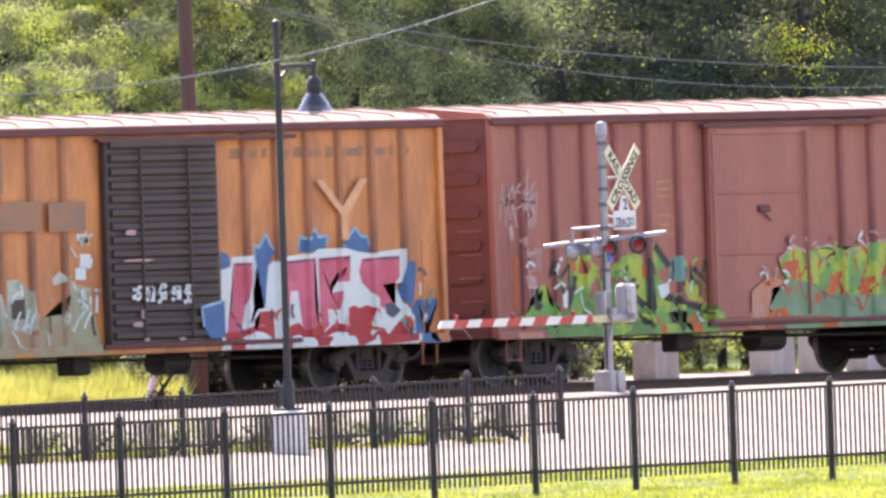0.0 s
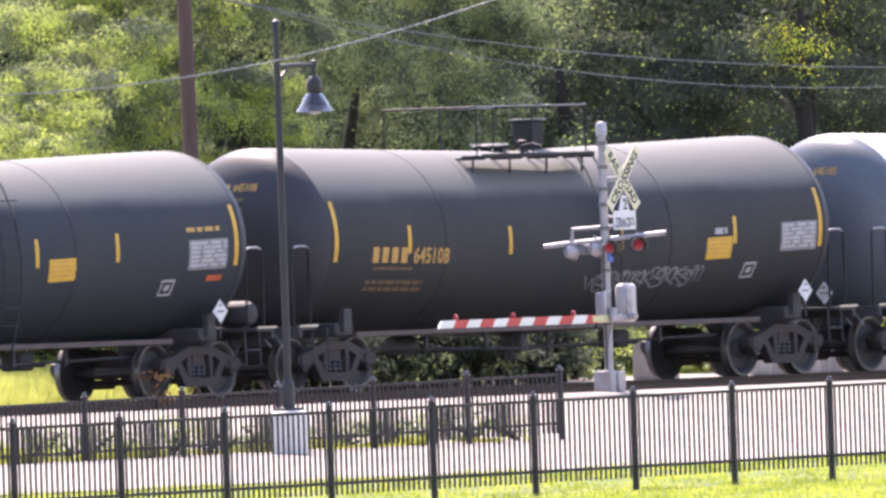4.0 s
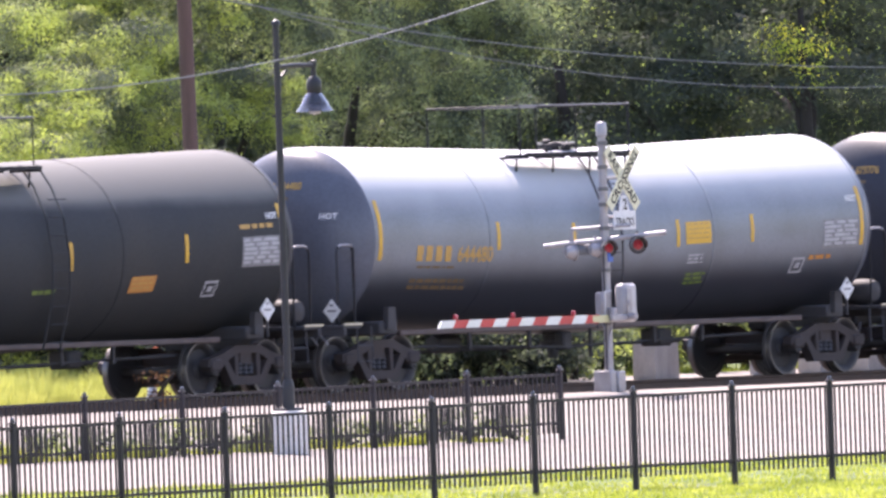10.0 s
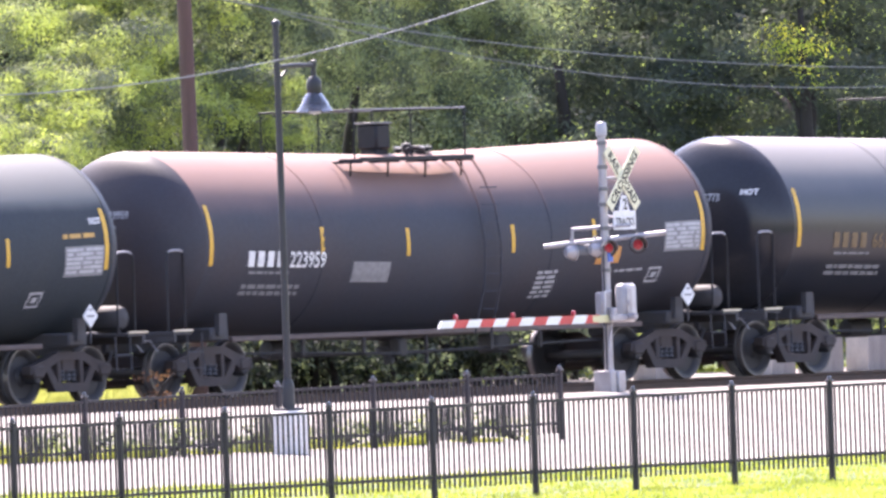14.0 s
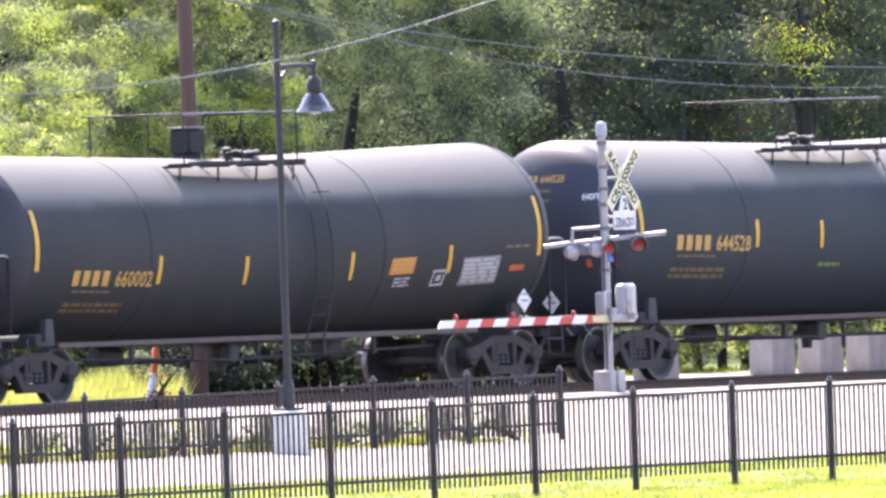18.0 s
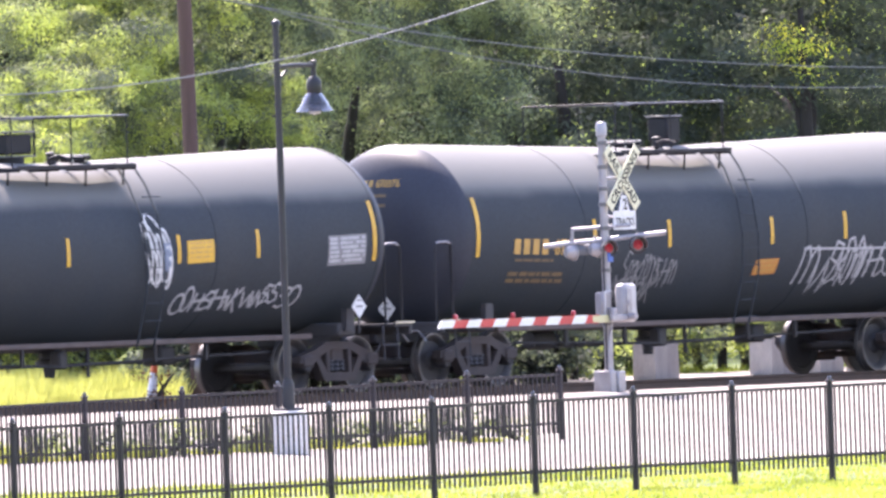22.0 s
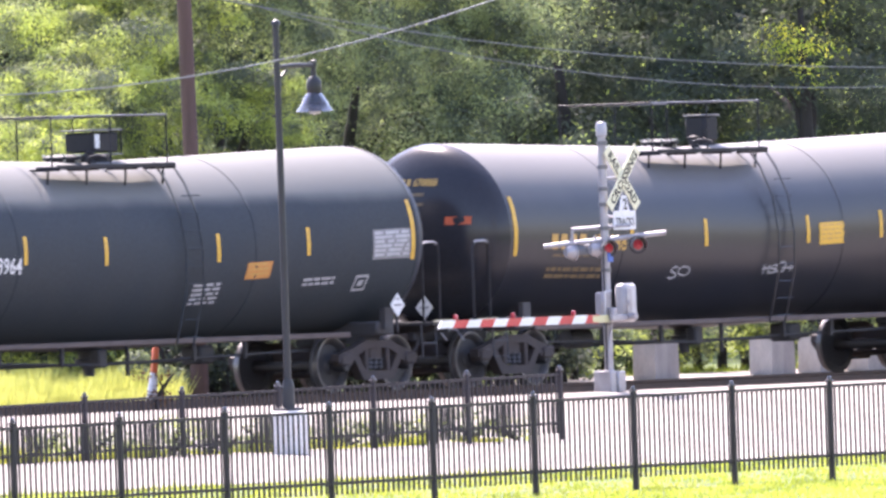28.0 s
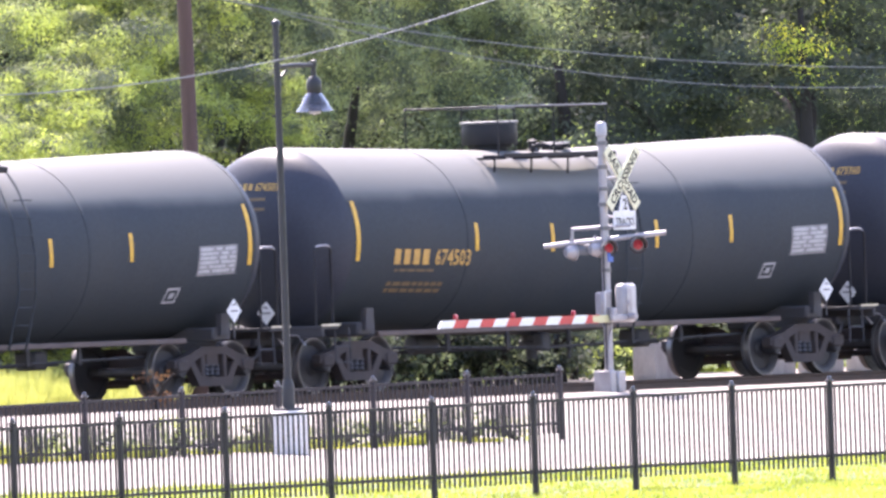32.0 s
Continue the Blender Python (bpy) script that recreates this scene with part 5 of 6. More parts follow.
    part("brake_pipe", lambda: Geo().tube([(-6.2, -0.55, 0.72), (-3.0, -0.6, 0.66), (-0.6, -0.62, 0.60), (2.5, -0.6, 0.66), (6.2, -0.55, 0.72)], 0.025, 6).tube([(-4.2, 0.5, 0.60), (4.4, 0.5, 0.62)], 0.03, 6), M["under"], car, key="pipe")
    part("outlet_valve", lambda: Geo().lathe([(0.16, 0.93), (0.16, 0.72), (0.22, 0.70), (0.22, 0.64), (0.10, 0.58), (0.08, 0.42)], 14), M["under"], car, "bottom outlet valve", key="outlet")
    part("valve_handle", lambda: Geo().box((0.35, -0.5, 0.66), (0.06, 0.06, 0.5), 0.01), M["under"], car, key="vhandle")
    part("steam_box", lambda: Geo().box((-0.5, -0.55, 0.70), (0.25, 0.2, 0.3), 0.03), M["under"], car, key="steambox")
    for x in (-3.4, -1.7, 1.9, 3.3):
        part("hanger", lambda: Geo().box((0, -0.7, 0.78), (0.08, 0.06, 0.34), 0.01), M["under"], car, at=(x, 0, 0), key="hanger")
    part("brake_cylinder", lambda: Geo().lathe([(0.0, -0.35), (0.14, -0.33), (0.16, -0.25), (0.16, 0.25), (0.1, 0.33), (0.0, 0.35)], 14, axis="x", at=(-2.6, 0.35, 0.72)), M["under"], car, key="cylinder")
    part("valve_block", lambda: Geo().box((2.7, -0.2, 0.70), (0.4, 0.4, 0.3), 0.04), M["under"], car, key="valve_block")
    return car


def tag(car, x0, x1, v, h, loops, seed, w=0.035, paint="dim_white", name="spray_tag", label="white spray-painted scrawl"):
    tagged(part(name, scrawl(x0, x1, v, h, loops, seed, w, lambda u, q: on_shell(u, q, 0.010)), M[paint], car, label), kind="stuff")


def rings(car, loops, w, paint, label):
    """Overlapping sprayed rings: centre along and up the barrel, half width, half height."""
    for x, v, a, b in loops:
        part("spray_tag", ribbon([(x + a * math.cos(k * 0.3307 + 1) + 0.10 * math.sin(k * 0.3307), v + b * math.sin(k * 0.3307)) for k in range(20)], w, lambda u, q: on_shell(u, q, 0.010)), M[paint], car, label)


BLACK = "black tank car with yellow stripes on the track"
PALE, FADED = M["stencil"], M["dim_white"]
c = tank_car(-27.57, "grey", "645105", "pale grey tank car with yellow stripes, on the track", housing="low", stripes=(-4.77, -1.25, 1.77, 4.67), sv=-0.35, nv=-0.43, yellow=(3.14, -0.60), square=(4.11, -0.77), data=None, mx=0.6,
             prints=((2.01, 2.82, -0.79, -0.29, 6, 3, PALE), (4.82, 6.48, -0.79, -0.35, 5, 6, FADED), (-0.72, -0.09, -0.68, -0.49, 1, 3, PALE, 0.9)))
c = tank_car(-44.25, "black_brown", "645108", "black tank car scrawled low on its side, on the track", stripes=(-4.9, -2.05, 1.12, 4.43), sv=0.0, yellow=(3.63, -0.46), data=(5.80, -0.41), square=(4.81, -0.84), prints=((3.85, 4.2, -0.06, 0.05, 1, 2, PALE, 0.9),), hx=0.94, mx=-0.4)
tag(c, 0.2, 3.6, -0.72, 0.32, 12, 2, 0.03)
tag(c, 0.6, 3.4, -0.66, 0.26, 9, 22, 0.03)
c = tank_car(-60.92, "black", "671271", BLACK, yellow=(1.87, -0.43), orange_head=(-0.56, 0.18), green=(-1.46, -0.68), reservoir=True, header=True, red=(6.23, -0.60), square=(4.99, -0.81), hx=0.86, mx=-0.55)
c = tank_car(-77.64, "black", "673753", "black tank car scrawled beside its number, on the track", housing="open", yellow=(1.78, -0.17), reservoir=True, square=(4.88, -0.78), hx=1.1, mx=-0.55)
part("spray_tag", ribbon([(-4.45 + k * 0.075, -0.50 + 0.13 * math.sin(k * 0.62 + 3.4)) for k in range(21)], 0.045, lambda u, q: on_shell(u, q, 0.010)), M["lilac_spray"], c, "wavering sprayed tail")
rings(c, ((-2.70, -0.42, 0.16, 0.40), (-2.52, -0.40, 0.20, 0.42), (-2.30, -0.42, 0.16, 0.36), (-2.55, -0.66, 0.22, 0.26), (-2.38, -0.36, 0.12, 0.30), (-2.60, -0.52, 0.10, 0.36)), 0.05, "lilac_spray", "pale lilac sprayed loop")
c = tank_car(-94.38, "black", "673776", BLACK, housing="open", yellow=(1.85, -0.19), reservoir=True, hx=1.15, mx=-0.55)
c = tank_car(-111.09, "grey_dark_below", "644480", "grey tank car, darker low on its sides, with yellow stripes, on the track", housing="low", yellow=(1.77, -0.15), reservoir=True, hot=0.38, rear=-1.2, ladder=-0.45, data=(5.81, -0.39), square=(4.98, -0.79), mx=0.3,
             prints=((5.47, 6.19, -0.57, -0.49, 1, 3, M["orange"], 0.9), (1.86, 2.29, -0.50, -0.32, 3, 2, PALE), (1.92, 2.48, -0.88, -0.64, 3, 3, M["green_mark"])))
c = tank_car(-127.70, "black_brown", "662780", "brownish black tank car with a warning word, on the track", housing="low", stripes=(-3.58, -1.69, 1.16, 4.3), sv=-0.02, orange=(2.82, -0.68), green=(0.2, -0.60), hot=0.57, reservoir=True, data=(5.83, -0.38), header=True, square=(4.9, -0.85), mx=0.0)
c = tank_car(-144.55, "black_gloss", "661773", "glossy black tank car with yellow stripes, on the track", mark="dim_gold", housing="low", stripes=(-3.57, -1.39, 1.69, 4.14), yellow=(2.82, -0.45), green=(1.13, -0.66), hot=0.57, data=(5.84, -0.40), header=True, mx=0.6)
c = tank_car(-161.29, "rust_top", "223959", "rust-streaked black tank car with white lettering, on the track", mark="white", stripes=(-3.88, -1.49, 1.48, 3.8), orange=(3.88, -0.48), reservoir=True, data=(5.84, -0.35), square=(5.50, -0.88), hx=0.0, mx=0.85,
             prints=((2.28, 2.85, -1.06, -0.53, 6, 3, PALE), (4.51, 5.37, -0.67, -0.60, 1, 5, PALE)))
part("worn_patch", patch(-3.0, -1.96, -0.62, -0.28), M["dim_white"], c)
c = tank_car(-178.04, "black", "663146", "black tank car with a sunlit pale top, on the track", orange_head=(-0.74, -0.55), stripes=(-3.58, -1.42, 1.13, 4.3), sv=0.0, orange=(2.78, -0.68), green=(0.1, -0.64), hot=0.14, reservoir=True, data=(5.83, -0.45), square=(5.02, -0.95), header=True, mx=0.3, housing="low")
part("worn_patch", patch(-0.19, 0.37, -0.18, 0.20), M["dim_white"], c)
c = tank_car(-194.77, "black", "644528", BLACK, housing="low", orange_head=(-0.86, -0.58), stripes=(-3.58, -1.68, 1.76, 4.48), sv=-0.05, nv=-0.21, hot=0.57, orange=(3.45, -0.82), green=(-1.69, -0.60), data=(5.68, -0.40), header=True, square=(4.75, -0.82), red=(6.15, -0.62), mx=-0.15,
             prints=((1.55, 2.2, -0.66, -0.46, 2, 3, M["dim_gold"]), (5.2, 5.9, -0.66, -0.46, 2, 3, PALE)))
c = tank_car(-211.62, "black_brown", "660002", "brownish black tank car with low yellow stripes, on the track", stripes=(-3.61, -1.25, 1.68, 4.44), sv=-0.33, nv=-0.47, orange=(2.76, -0.52), data=(4.83, -0.80), square=(4.01, -0.77), red=(6.2, -0.6), prints=((2.95, 3.4, -0.76, -0.58, 3, 3, PALE), (6.0, 6.7, -0.24, -0.17, 1, 3, M["dim_gold"])), hx=-0.5)
c = tank_car(-228.41, "black", "669832", "black tank car with one pale scrawl, on the track", gold_data=True, nv=-0.15, square=(4.95, -0.76), hx=-0.55)
tag(c, -2.3, -1.3, -0.64, 0.85, 7, 7, 0.04)
c = tank_car(-245.17, "black", "670376", "black tank car with long pale scrawls, on the track", gold_data=True, nv=-0.19, orange=(1.09, -0.70), square=None, reservoir=True, hx=0.9, mx=-0.55)
tag(c, -2.75, -1.2, -0.58, 0.55, 8, 8, 0.035)
tag(c, -3.05, -1.7, -0.95, 0.50, 8, 18, 0.035)
tag(c, 2.45, 4.2, -0.64, 0.82, 4, 9, 0.05, "stencil")
tag(c, 3.6, 6.3, -0.62, 0.55, 9, 19, 0.045, "stencil")
part("spray_tag", ribbon([(2.5, -0.30), (4.0, -0.36), (6.4, -0.42)], 0.04, lambda u, q: on_shell(u, q, 0.010)), M["stencil"], c, "long sprayed underscore")
c = tank_car(-261.99, "black", "673762", "black tank car with white looping scrawls, on the track", housing="open", yellow=(1.77, -0.20), square=None)
rings(c, ((0.82, 0.0, 0.30, 0.52), (1.02, 0.08, 0.36, 0.56), (0.72, -0.06, 0.16, 0.40), (1.0, -0.12, 0.14, 0.42), (1.22, -0.10, 0.20, 0.48)), 0.045, "white", "white looping sprayed ring")
part("spray_tag", patch(1.10, 1.32, -0.30, 0.15, 0.009), M["blue_grey_spray"], c, "blue-grey fill inside the sprayed rings")
tag(c, 1.6, 5.1, -0.85, 0.42, 13, 11, 0.05, "stencil")
c = tank_car(-278.79, "black", "674381", BLACK, housing="drum", yellow=(2.03, -0.44), green=(0.62, -0.64), data=(5.60, -0.48), square=(4.8, -0.85), reservoir=True, orange_head=(-0.34, -0.72))
c = tank_car(-295.65, "black", "674376", BLACK, housing="drum", yellow=(1.81, -0.46), green=(-0.94, -0.95), red=(5.64, -0.60), square=(4.94, -0.89), reservoir=True, hx=1.14, mx=0.1)
c = tank_car(-312.86, "black_gloss", "670888", "glossy black tank car mirroring the street, on the track", gold_data=True, nv=-0.13, orange_head=(-0.66, 0.18), yellow=(1.87, -0.23), header=True, red=(6.27, -0.52), square=(4.95, -0.75), hx=0.94, mx=-0.55)
tag(c, -2.4, -1.9, -0.62, 0.2, 2, 12, 0.03, "stencil")
tag(c, 0.3, 1.1, -0.58, 0.18, 4, 15, 0.03, "stencil")
c = tank_car(-329.67, "black", "223964", "black tank car with white lettering, on the track", mark="white", nv=-0.20, stripes=(-3.68, -1.51, 1.55, 4.03), orange=(2.33, -0.50), data=(5.83, -0.33), square=(5.45, -0.85), hx=0.42, mx=-0.55, housing="open",
             prints=((0.95, 1.7, -0.92, -0.52, 5, 3, PALE), (4.0, 4.88, -0.72, -0.56, 2, 5, PALE)))
part("notice_plate", Geo().box((0.16, -0.195, ZC + R + 0.18), (0.12, 0.012, 0.22), 0.003), M["white"], c, "white notice plate on the valve box")
c = tank_car(-346.50, "black", "673760", "black tank car with faint yellow scrawls, on the track", housing="open", yellow=(1.79, -0.17), stripes=(-3.26, -1.51, 1.55, 3.7), reservoir=True, hx=1.1, mx=-0.55)
tag(c, -2.6, -0.9, -0.47, 0.40, 8, 13, 0.03, "faint_mark")
tag(c, 0.6, 1.25, -0.60, 0.6, 5, 14, 0.03, "green_mark")
c = tank_car(-363.26, "black", "674503", BLACK, housing="drum", nv=-0.29, data=(5.50, -0.48), square=(4.77, -0.86))
c = tank_car(-380.17, "black", "674318", BLACK, housing="drum", data=(5.55, -0.50), square=(4.83, -0.95))


# --- boxcars ---
BL, BW, BE, BS = 7.8, 1.45, 4.33, 0.78


def boxcar(off, paint, label, door_paint, ribs, ribbed=True, ends="end_orange"):
    car = thing("boxcar", (off, 0, 0), label, "boxcar", "cars of the train")
    CARS.append((car, off))
    p = M[paint]
    part("body", Geo().box((0, 0, (BE + BS) / 2), (2 * BL - 0.1, 2 * BW - 0.1, BE - BS), 0.02), p, car)
    for s in (-1, 1):
        for y in (-BW + 0.02, BW - 0.02):
            part("corner_post", Geo().box((s * (BL - 0.06), y, (BE + BS) / 2), (0.14, 0.12, BE - BS), 0.02), p, car)
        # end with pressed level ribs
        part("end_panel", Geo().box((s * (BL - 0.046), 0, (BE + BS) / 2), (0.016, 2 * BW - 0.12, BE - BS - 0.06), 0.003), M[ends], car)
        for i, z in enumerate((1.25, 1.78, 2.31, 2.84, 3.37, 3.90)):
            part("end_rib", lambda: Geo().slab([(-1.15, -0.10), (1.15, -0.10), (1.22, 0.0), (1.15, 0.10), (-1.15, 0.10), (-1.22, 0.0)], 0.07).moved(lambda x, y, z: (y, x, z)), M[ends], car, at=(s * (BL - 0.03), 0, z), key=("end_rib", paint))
        for i in range(5):
            part("end_rung", lambda: Geo().tube([(0, -0.22, 0), (0, 0.22, 0)], 0.014, 6), p, car, at=(s * (BL + 0.07), -1.05, 1.0 + i * 0.38), key=("end_rung", paint))
        part("roof_end", Geo().slab([(-BW - 0.02, 0), (BW + 0.02, 0), (BW - 0.1, 0.09), (0, 0.22), (-BW + 0.1, 0.09)], 0.06).moved(lambda x, y, z: (s * (BL - 0.02) + y, x, BE + z)), p, car)
    # roof sheets with raised seams
    for s in (-1, 1):
        g = Geo().slab([(0, 0.22), (s * (BW - 0.1), 0.09), (s * (BW + 0.05), 0.02), (s * (BW + 0.05), -0.02), (0, 0.17)], 2 * BL - 0.12).moved(lambda x, y, z: (y, x, BE + z))
        part("roof_slope", g, M["roof"], car, "pale weathered roof sheet")
    for i in range(17):
        x = -BL + 0.3 + i * (2 * BL - 0.6) / 16
        part("roof_seam", lambda: Geo().slab([(-BW, 0.06), (-BW + 0.1, 0.10), (0, 0.23), (BW - 0.1, 0.10), (BW, 0.06), (BW - 0.1, 0.125), (0, 0.258), (-BW + 0.1, 0.125)], 0.05).moved(lambda x, y, z: (y, x, BE + z)), M["roof"], car, at=(x, 0, 0), key="roof_seam")
    for y in (-BW - 0.02, BW + 0.02):
        part("eave", Geo().box((0, y, BE - 0.05), (2 * BL + 0.02, 0.09, 0.13), 0.015), M["eave"], car, "dark red eave strip")
        part("bottom_sill", Geo().box((0, y, BS + 0.05), (2 * BL - 0.02, 0.08, 0.16), 0.015), p, car)
    # upright side ribs, near and far side
    for x in ribs:
        for y in (-1, 1):
            part("side_rib", lambda: Geo().slab([(-0.09, 0), (0.09, 0), (0.05, 0.07), (-0.05, 0.07)], BE - BS - 0.28).moved(lambda a, b, c: (a, -c, b)), M["rib_" + paint], car, at=(x, y * (BW - 0.052) if y < 0 else BW - 0.052 + 0.07, (BE + BS) / 2), key=("side_rib", paint))
    # door
    d = part("door", Geo().box((-0.10, -BW - 0.03, (BE + BS) / 2 - 0.04), (3.05, 0.12, BE - BS - 0.30), 0.02), M[door_paint], car, "ribbed plug door" if ribbed else "plain plug door with a pressed frame")
    if not ribbed:
        for x, w, z, h in ((-1.50, 0.12, 2.52, 3.0), (1.30, 0.12, 2.52, 3.0), (-0.1, 2.68, 4.02, 0.10), (-0.1, 2.68, 1.02, 0.10), (-0.1, 2.68, 2.02, 0.05), (-0.1, 2.68, 3.02, 0.05)):
            part("door_frame", Geo().box((x, -BW - 0.10, z), (w, 0.022, h), 0.008), M[door_paint], d)
        part("latch", Geo().box((-0.1, -BW - 0.11, 2.75), (0.34, 0.05, 0.12), 0.015).tube([(-0.25, -BW - 0.13, 2.75), (0.06, -BW - 0.13, 2.55)], 0.015, 6), M["eave"], d)
    n = 15 if ribbed else 0
    for i in range(n):
        part("door_rib", lambda: Geo().slab([(-0.08, 0), (0.08, 0), (0.04, 0.05), (-0.04, 0.05)], 2.85).moved(lambda a, b, c: (b, -c, a)), M[door_paint], d, at=(-0.10, -BW - 0.089, 1.05 + i * 0.215), key=("door_rib", door_paint))
    for z in (BS + 0.10, BE - 0.20):
        part("door_track", Geo().box((0.9, -BW - 0.07, z), (5.4, 0.10, 0.07), 0.01), M["eave"], car)
    for x in ((-0.75, 0.55) if ribbed else (1.12,)):
        part("lock_bar", Geo().tube([(x, -BW - 0.15, 1.0), (x, -BW - 0.15, 4.0)], 0.025, 8), M[door_paint], d)
    # underframe
    part("centre_sill", Geo().box((0, 0, 0.86), (2 * BL, 0.4, 0.26), 0.02).box((0, 0, 0.86), (9.0, 2.2, 0.08), 0.01), M["under"], car)
    part("brake_rig", Geo().lathe([(0.0, -0.4), (0.2, -0.38), (0.2, 0.38), (0.0, 0.4)], 16, axis="x", at=(1.5, -0.4, 0.6)).box((-1.2, -0.5, 0.62), (0.5, 0.35, 0.35), 0.04).tube([(-5, -0.6, 0.7), (5, -0.6, 0.62)], 0.03, 6), M["under"], car)
    for s in (-1, 1):
        part("sill_step", Geo().tube([(s * 7.5, -1.44, 0.8), (s * 7.5, -1.44, 0.42), (s * 7.1, -1.44, 0.42), (s * 7.1, -1.44, 0.8)], 0.018, 6), p, car)
        part("ladder", Geo().tube([(s * 7.45, -1.52, 0.9), (s * 7.45, -1.52, 2.4)], 0.012, 6).tube([(s * 7.05, -1.52, 0.9), (s * 7.05, -1.52, 2.4)], 0.012, 6), p, car)
        coupler(car, s, s * 8.05)
        for wsx in truck(car, s * 6.1):
            SPIN.append((wsx, wsx.location.x, off))
    return car


def wall_y(x, z, ribs, layer, door=0.141):
    """The near side wall's surface at a place along it: ribs and the bottom sill stand proud."""
    y = -BW + 0.05
    for q in ribs:
        d = abs(x - q)
        if d < 0.0905:
            y = min(y, -BW + 0.052 - 0.07 * min(1.0, (0.0905 - d) / 0.04))
    if z < 0.915:
        y = min(y, -BW - 0.062)
    if -1.626 < x < 1.425 and z > 0.96:
        y = -BW - door
    return y - 0.004 - 0.0015 * layer


def paint(car, colour, layer, label, outline):
    """Sprayed paint with an outline in (x, z) that lies over the wall and its ribs."""
    ribs, door = (RIBS, 0.141) if car.name == "boxcar" else (RIBS2, 0.112)
    bm = bmesh.new()
    bm.faces.new([bm.verts.new((x, 0, z)) for x, z in outline])
    bmesh.ops.triangulate(bm, faces=bm.faces[:])
    cuts = [((q + d, 0, 0), (1, 0, 0)) for q in ribs for d in (-0.09, -0.05, 0.05, 0.09)] + [((x, 0, 0), (1, 0, 0)) for x in (-1.627, -1.625, 1.424, 1.426)] + [((0, 0, z), (0, 0, 1)) for z in (0.914, 0.916, 0.959, 0.961)]
    for co, no in cuts:
        bmesh.ops.bisect_plane(bm, geom=bm.verts[:] + bm.edges[:] + bm.faces[:], plane_co=co, plane_no=no)
    for v in bm.verts:
        v.co.y = wall_y(v.co.x, v.co.z, ribs, layer, door)
    me = bpy.data.meshes.new("graffiti")
    bm.to_mesh(me)
    bm.free()
    me.materials.append(M[colour])
    return part("graffiti", me, None, car, label)


def flecks(car, box, n, seed, paints, label, long=0.3):
    """Short curved strokes of spray paint over a part of the near wall: (x0, x1, z0, z1)."""
    ribs, door = (RIBS, 0.141) if car.name == "boxcar" else (RIBS2, 0.112)
    rng = np.random.default_rng(seed)
    for i in range(n):
        x, z = rng.uniform(box[0], box[1]), rng.uniform(box[2], box[3])
        a, bend, size = rng.uniform(0.6, 2.6), rng.uniform(-1.6, 1.6), rng.uniform(0.4, 1.0) * long
        pts = [(x, z)]
        for k in range(6):
            x, z = x + math.cos(a + bend * k / 5) * size / 6, z + math.sin(a + bend * k / 5) * size / 6
            pts.append((x, z))
        part("graffiti", ribbon(pts, rng.uniform(0.03, 0.065), lambda u, v: (u, wall_y(u, v, ribs, 9, door), v)), M[paints[i % len(paints)]], car, label)


RIBS = [-6.78, -5.96, -5.17, -4.38, -3.5, -2.63, 2.34, 3.2, 4.05, 4.94, 5.85, 6.72]
c = boxcar(-10.65, "box_orange", "weathered orange boxcar with dark plug door and pink graffiti", "door_brown", RIBS)
W0 = -BW - 0.026
for x, z, w, h in ((-6.2, 3.80, 0.9, 0.16), (-6.55, 3.58, 0.26, 0.5), (-5.55, 3.62, 0.62, 0.46), (-5.0, 3.55, 0.34, 0.34), (-4.42, 3.70, 0.26, 0.72), (-3.95, 2.97, 1.3, 0.46), (-2.6, 2.95, 1.0, 0.46)):
    part("owner_mark", Geo().box((x, W0, z), (w, 0.004, h)), M["logo_grey"], c, "faded dark block of the emblem")
for i, w in enumerate((0.34, 0.16, 0.20, 0.16, 0.24, 0.18, 0.30, 0.14, 0.20, 0.22, 0.16, 0.32, 0.18, 0.20, 0.24, 0.16, 0.20)):
    x = 1.95 + i * 0.295
    part("slogan_bar", Geo().slab([(x, 3.79), (x + w * 0.85, 3.79), (x + w * 0.85 + 0.03, 3.79 + 0.12 + 0.04 * (i % 3 == 0)), (x + 0.03, 3.91 + 0.04 * (i % 3 == 0))], 0.004, (0, wall_y(x + w / 2, 3.8, RIBS, 0) - 0.002, 0)), M["logo_grey"], c)
part("arrow_mark", Geo().slab([(4.22, 3.42), (4.42, 3.42), (4.95, 2.98), (5.45, 3.42), (5.68, 3.42), (5.1, 2.85), (5.1, 2.45), (4.9, 2.45), (4.9, 2.85)], 0.004, (0, W0, 0)), mat("pale_orange_mark", (0.84, 0.44, 0.22), rough=0.6, bump=0.03), c)
paint(c, "spray_blue", 1, "blue sprayed flare", [(1.63, 2.33), (1.83, 2.28), (1.92, 2.1), (1.61, 2.03)])
paint(c, "spray_blue", 1, "blue sprayed crown", [(2.57, 2.43), (2.67, 2.36), (2.9, 2.58), (2.99, 2.42), (3.13, 2.3), (2.93, 2.08), (2.8, 1.41), (2.39, 1.27), (2.34, 1.33), (2.54, 1.82)])
paint(c, "spray_blue", 1, "blue sprayed crown", [(3.77, 2.28), (3.82, 2.53), (4.02, 2.47), (4.25, 2.64), (4.34, 2.51), (4.61, 2.52), (4.51, 2.27)])
paint(c, "spray_blue", 1, "blue sprayed crown", [(4.9, 2.26), (5.03, 2.49), (5.19, 2.51), (5.35, 2.64), (5.55, 2.5), (5.71, 2.48), (5.77, 2.21)])
paint(c, "spray_blue", 1, "blue sprayed flare", [(6.68, 2.05), (7.0, 2.09), (7.06, 2.0), (6.96, 1.46), (6.82, 1.3), (6.49, 1.56), (6.6, 1.74)])
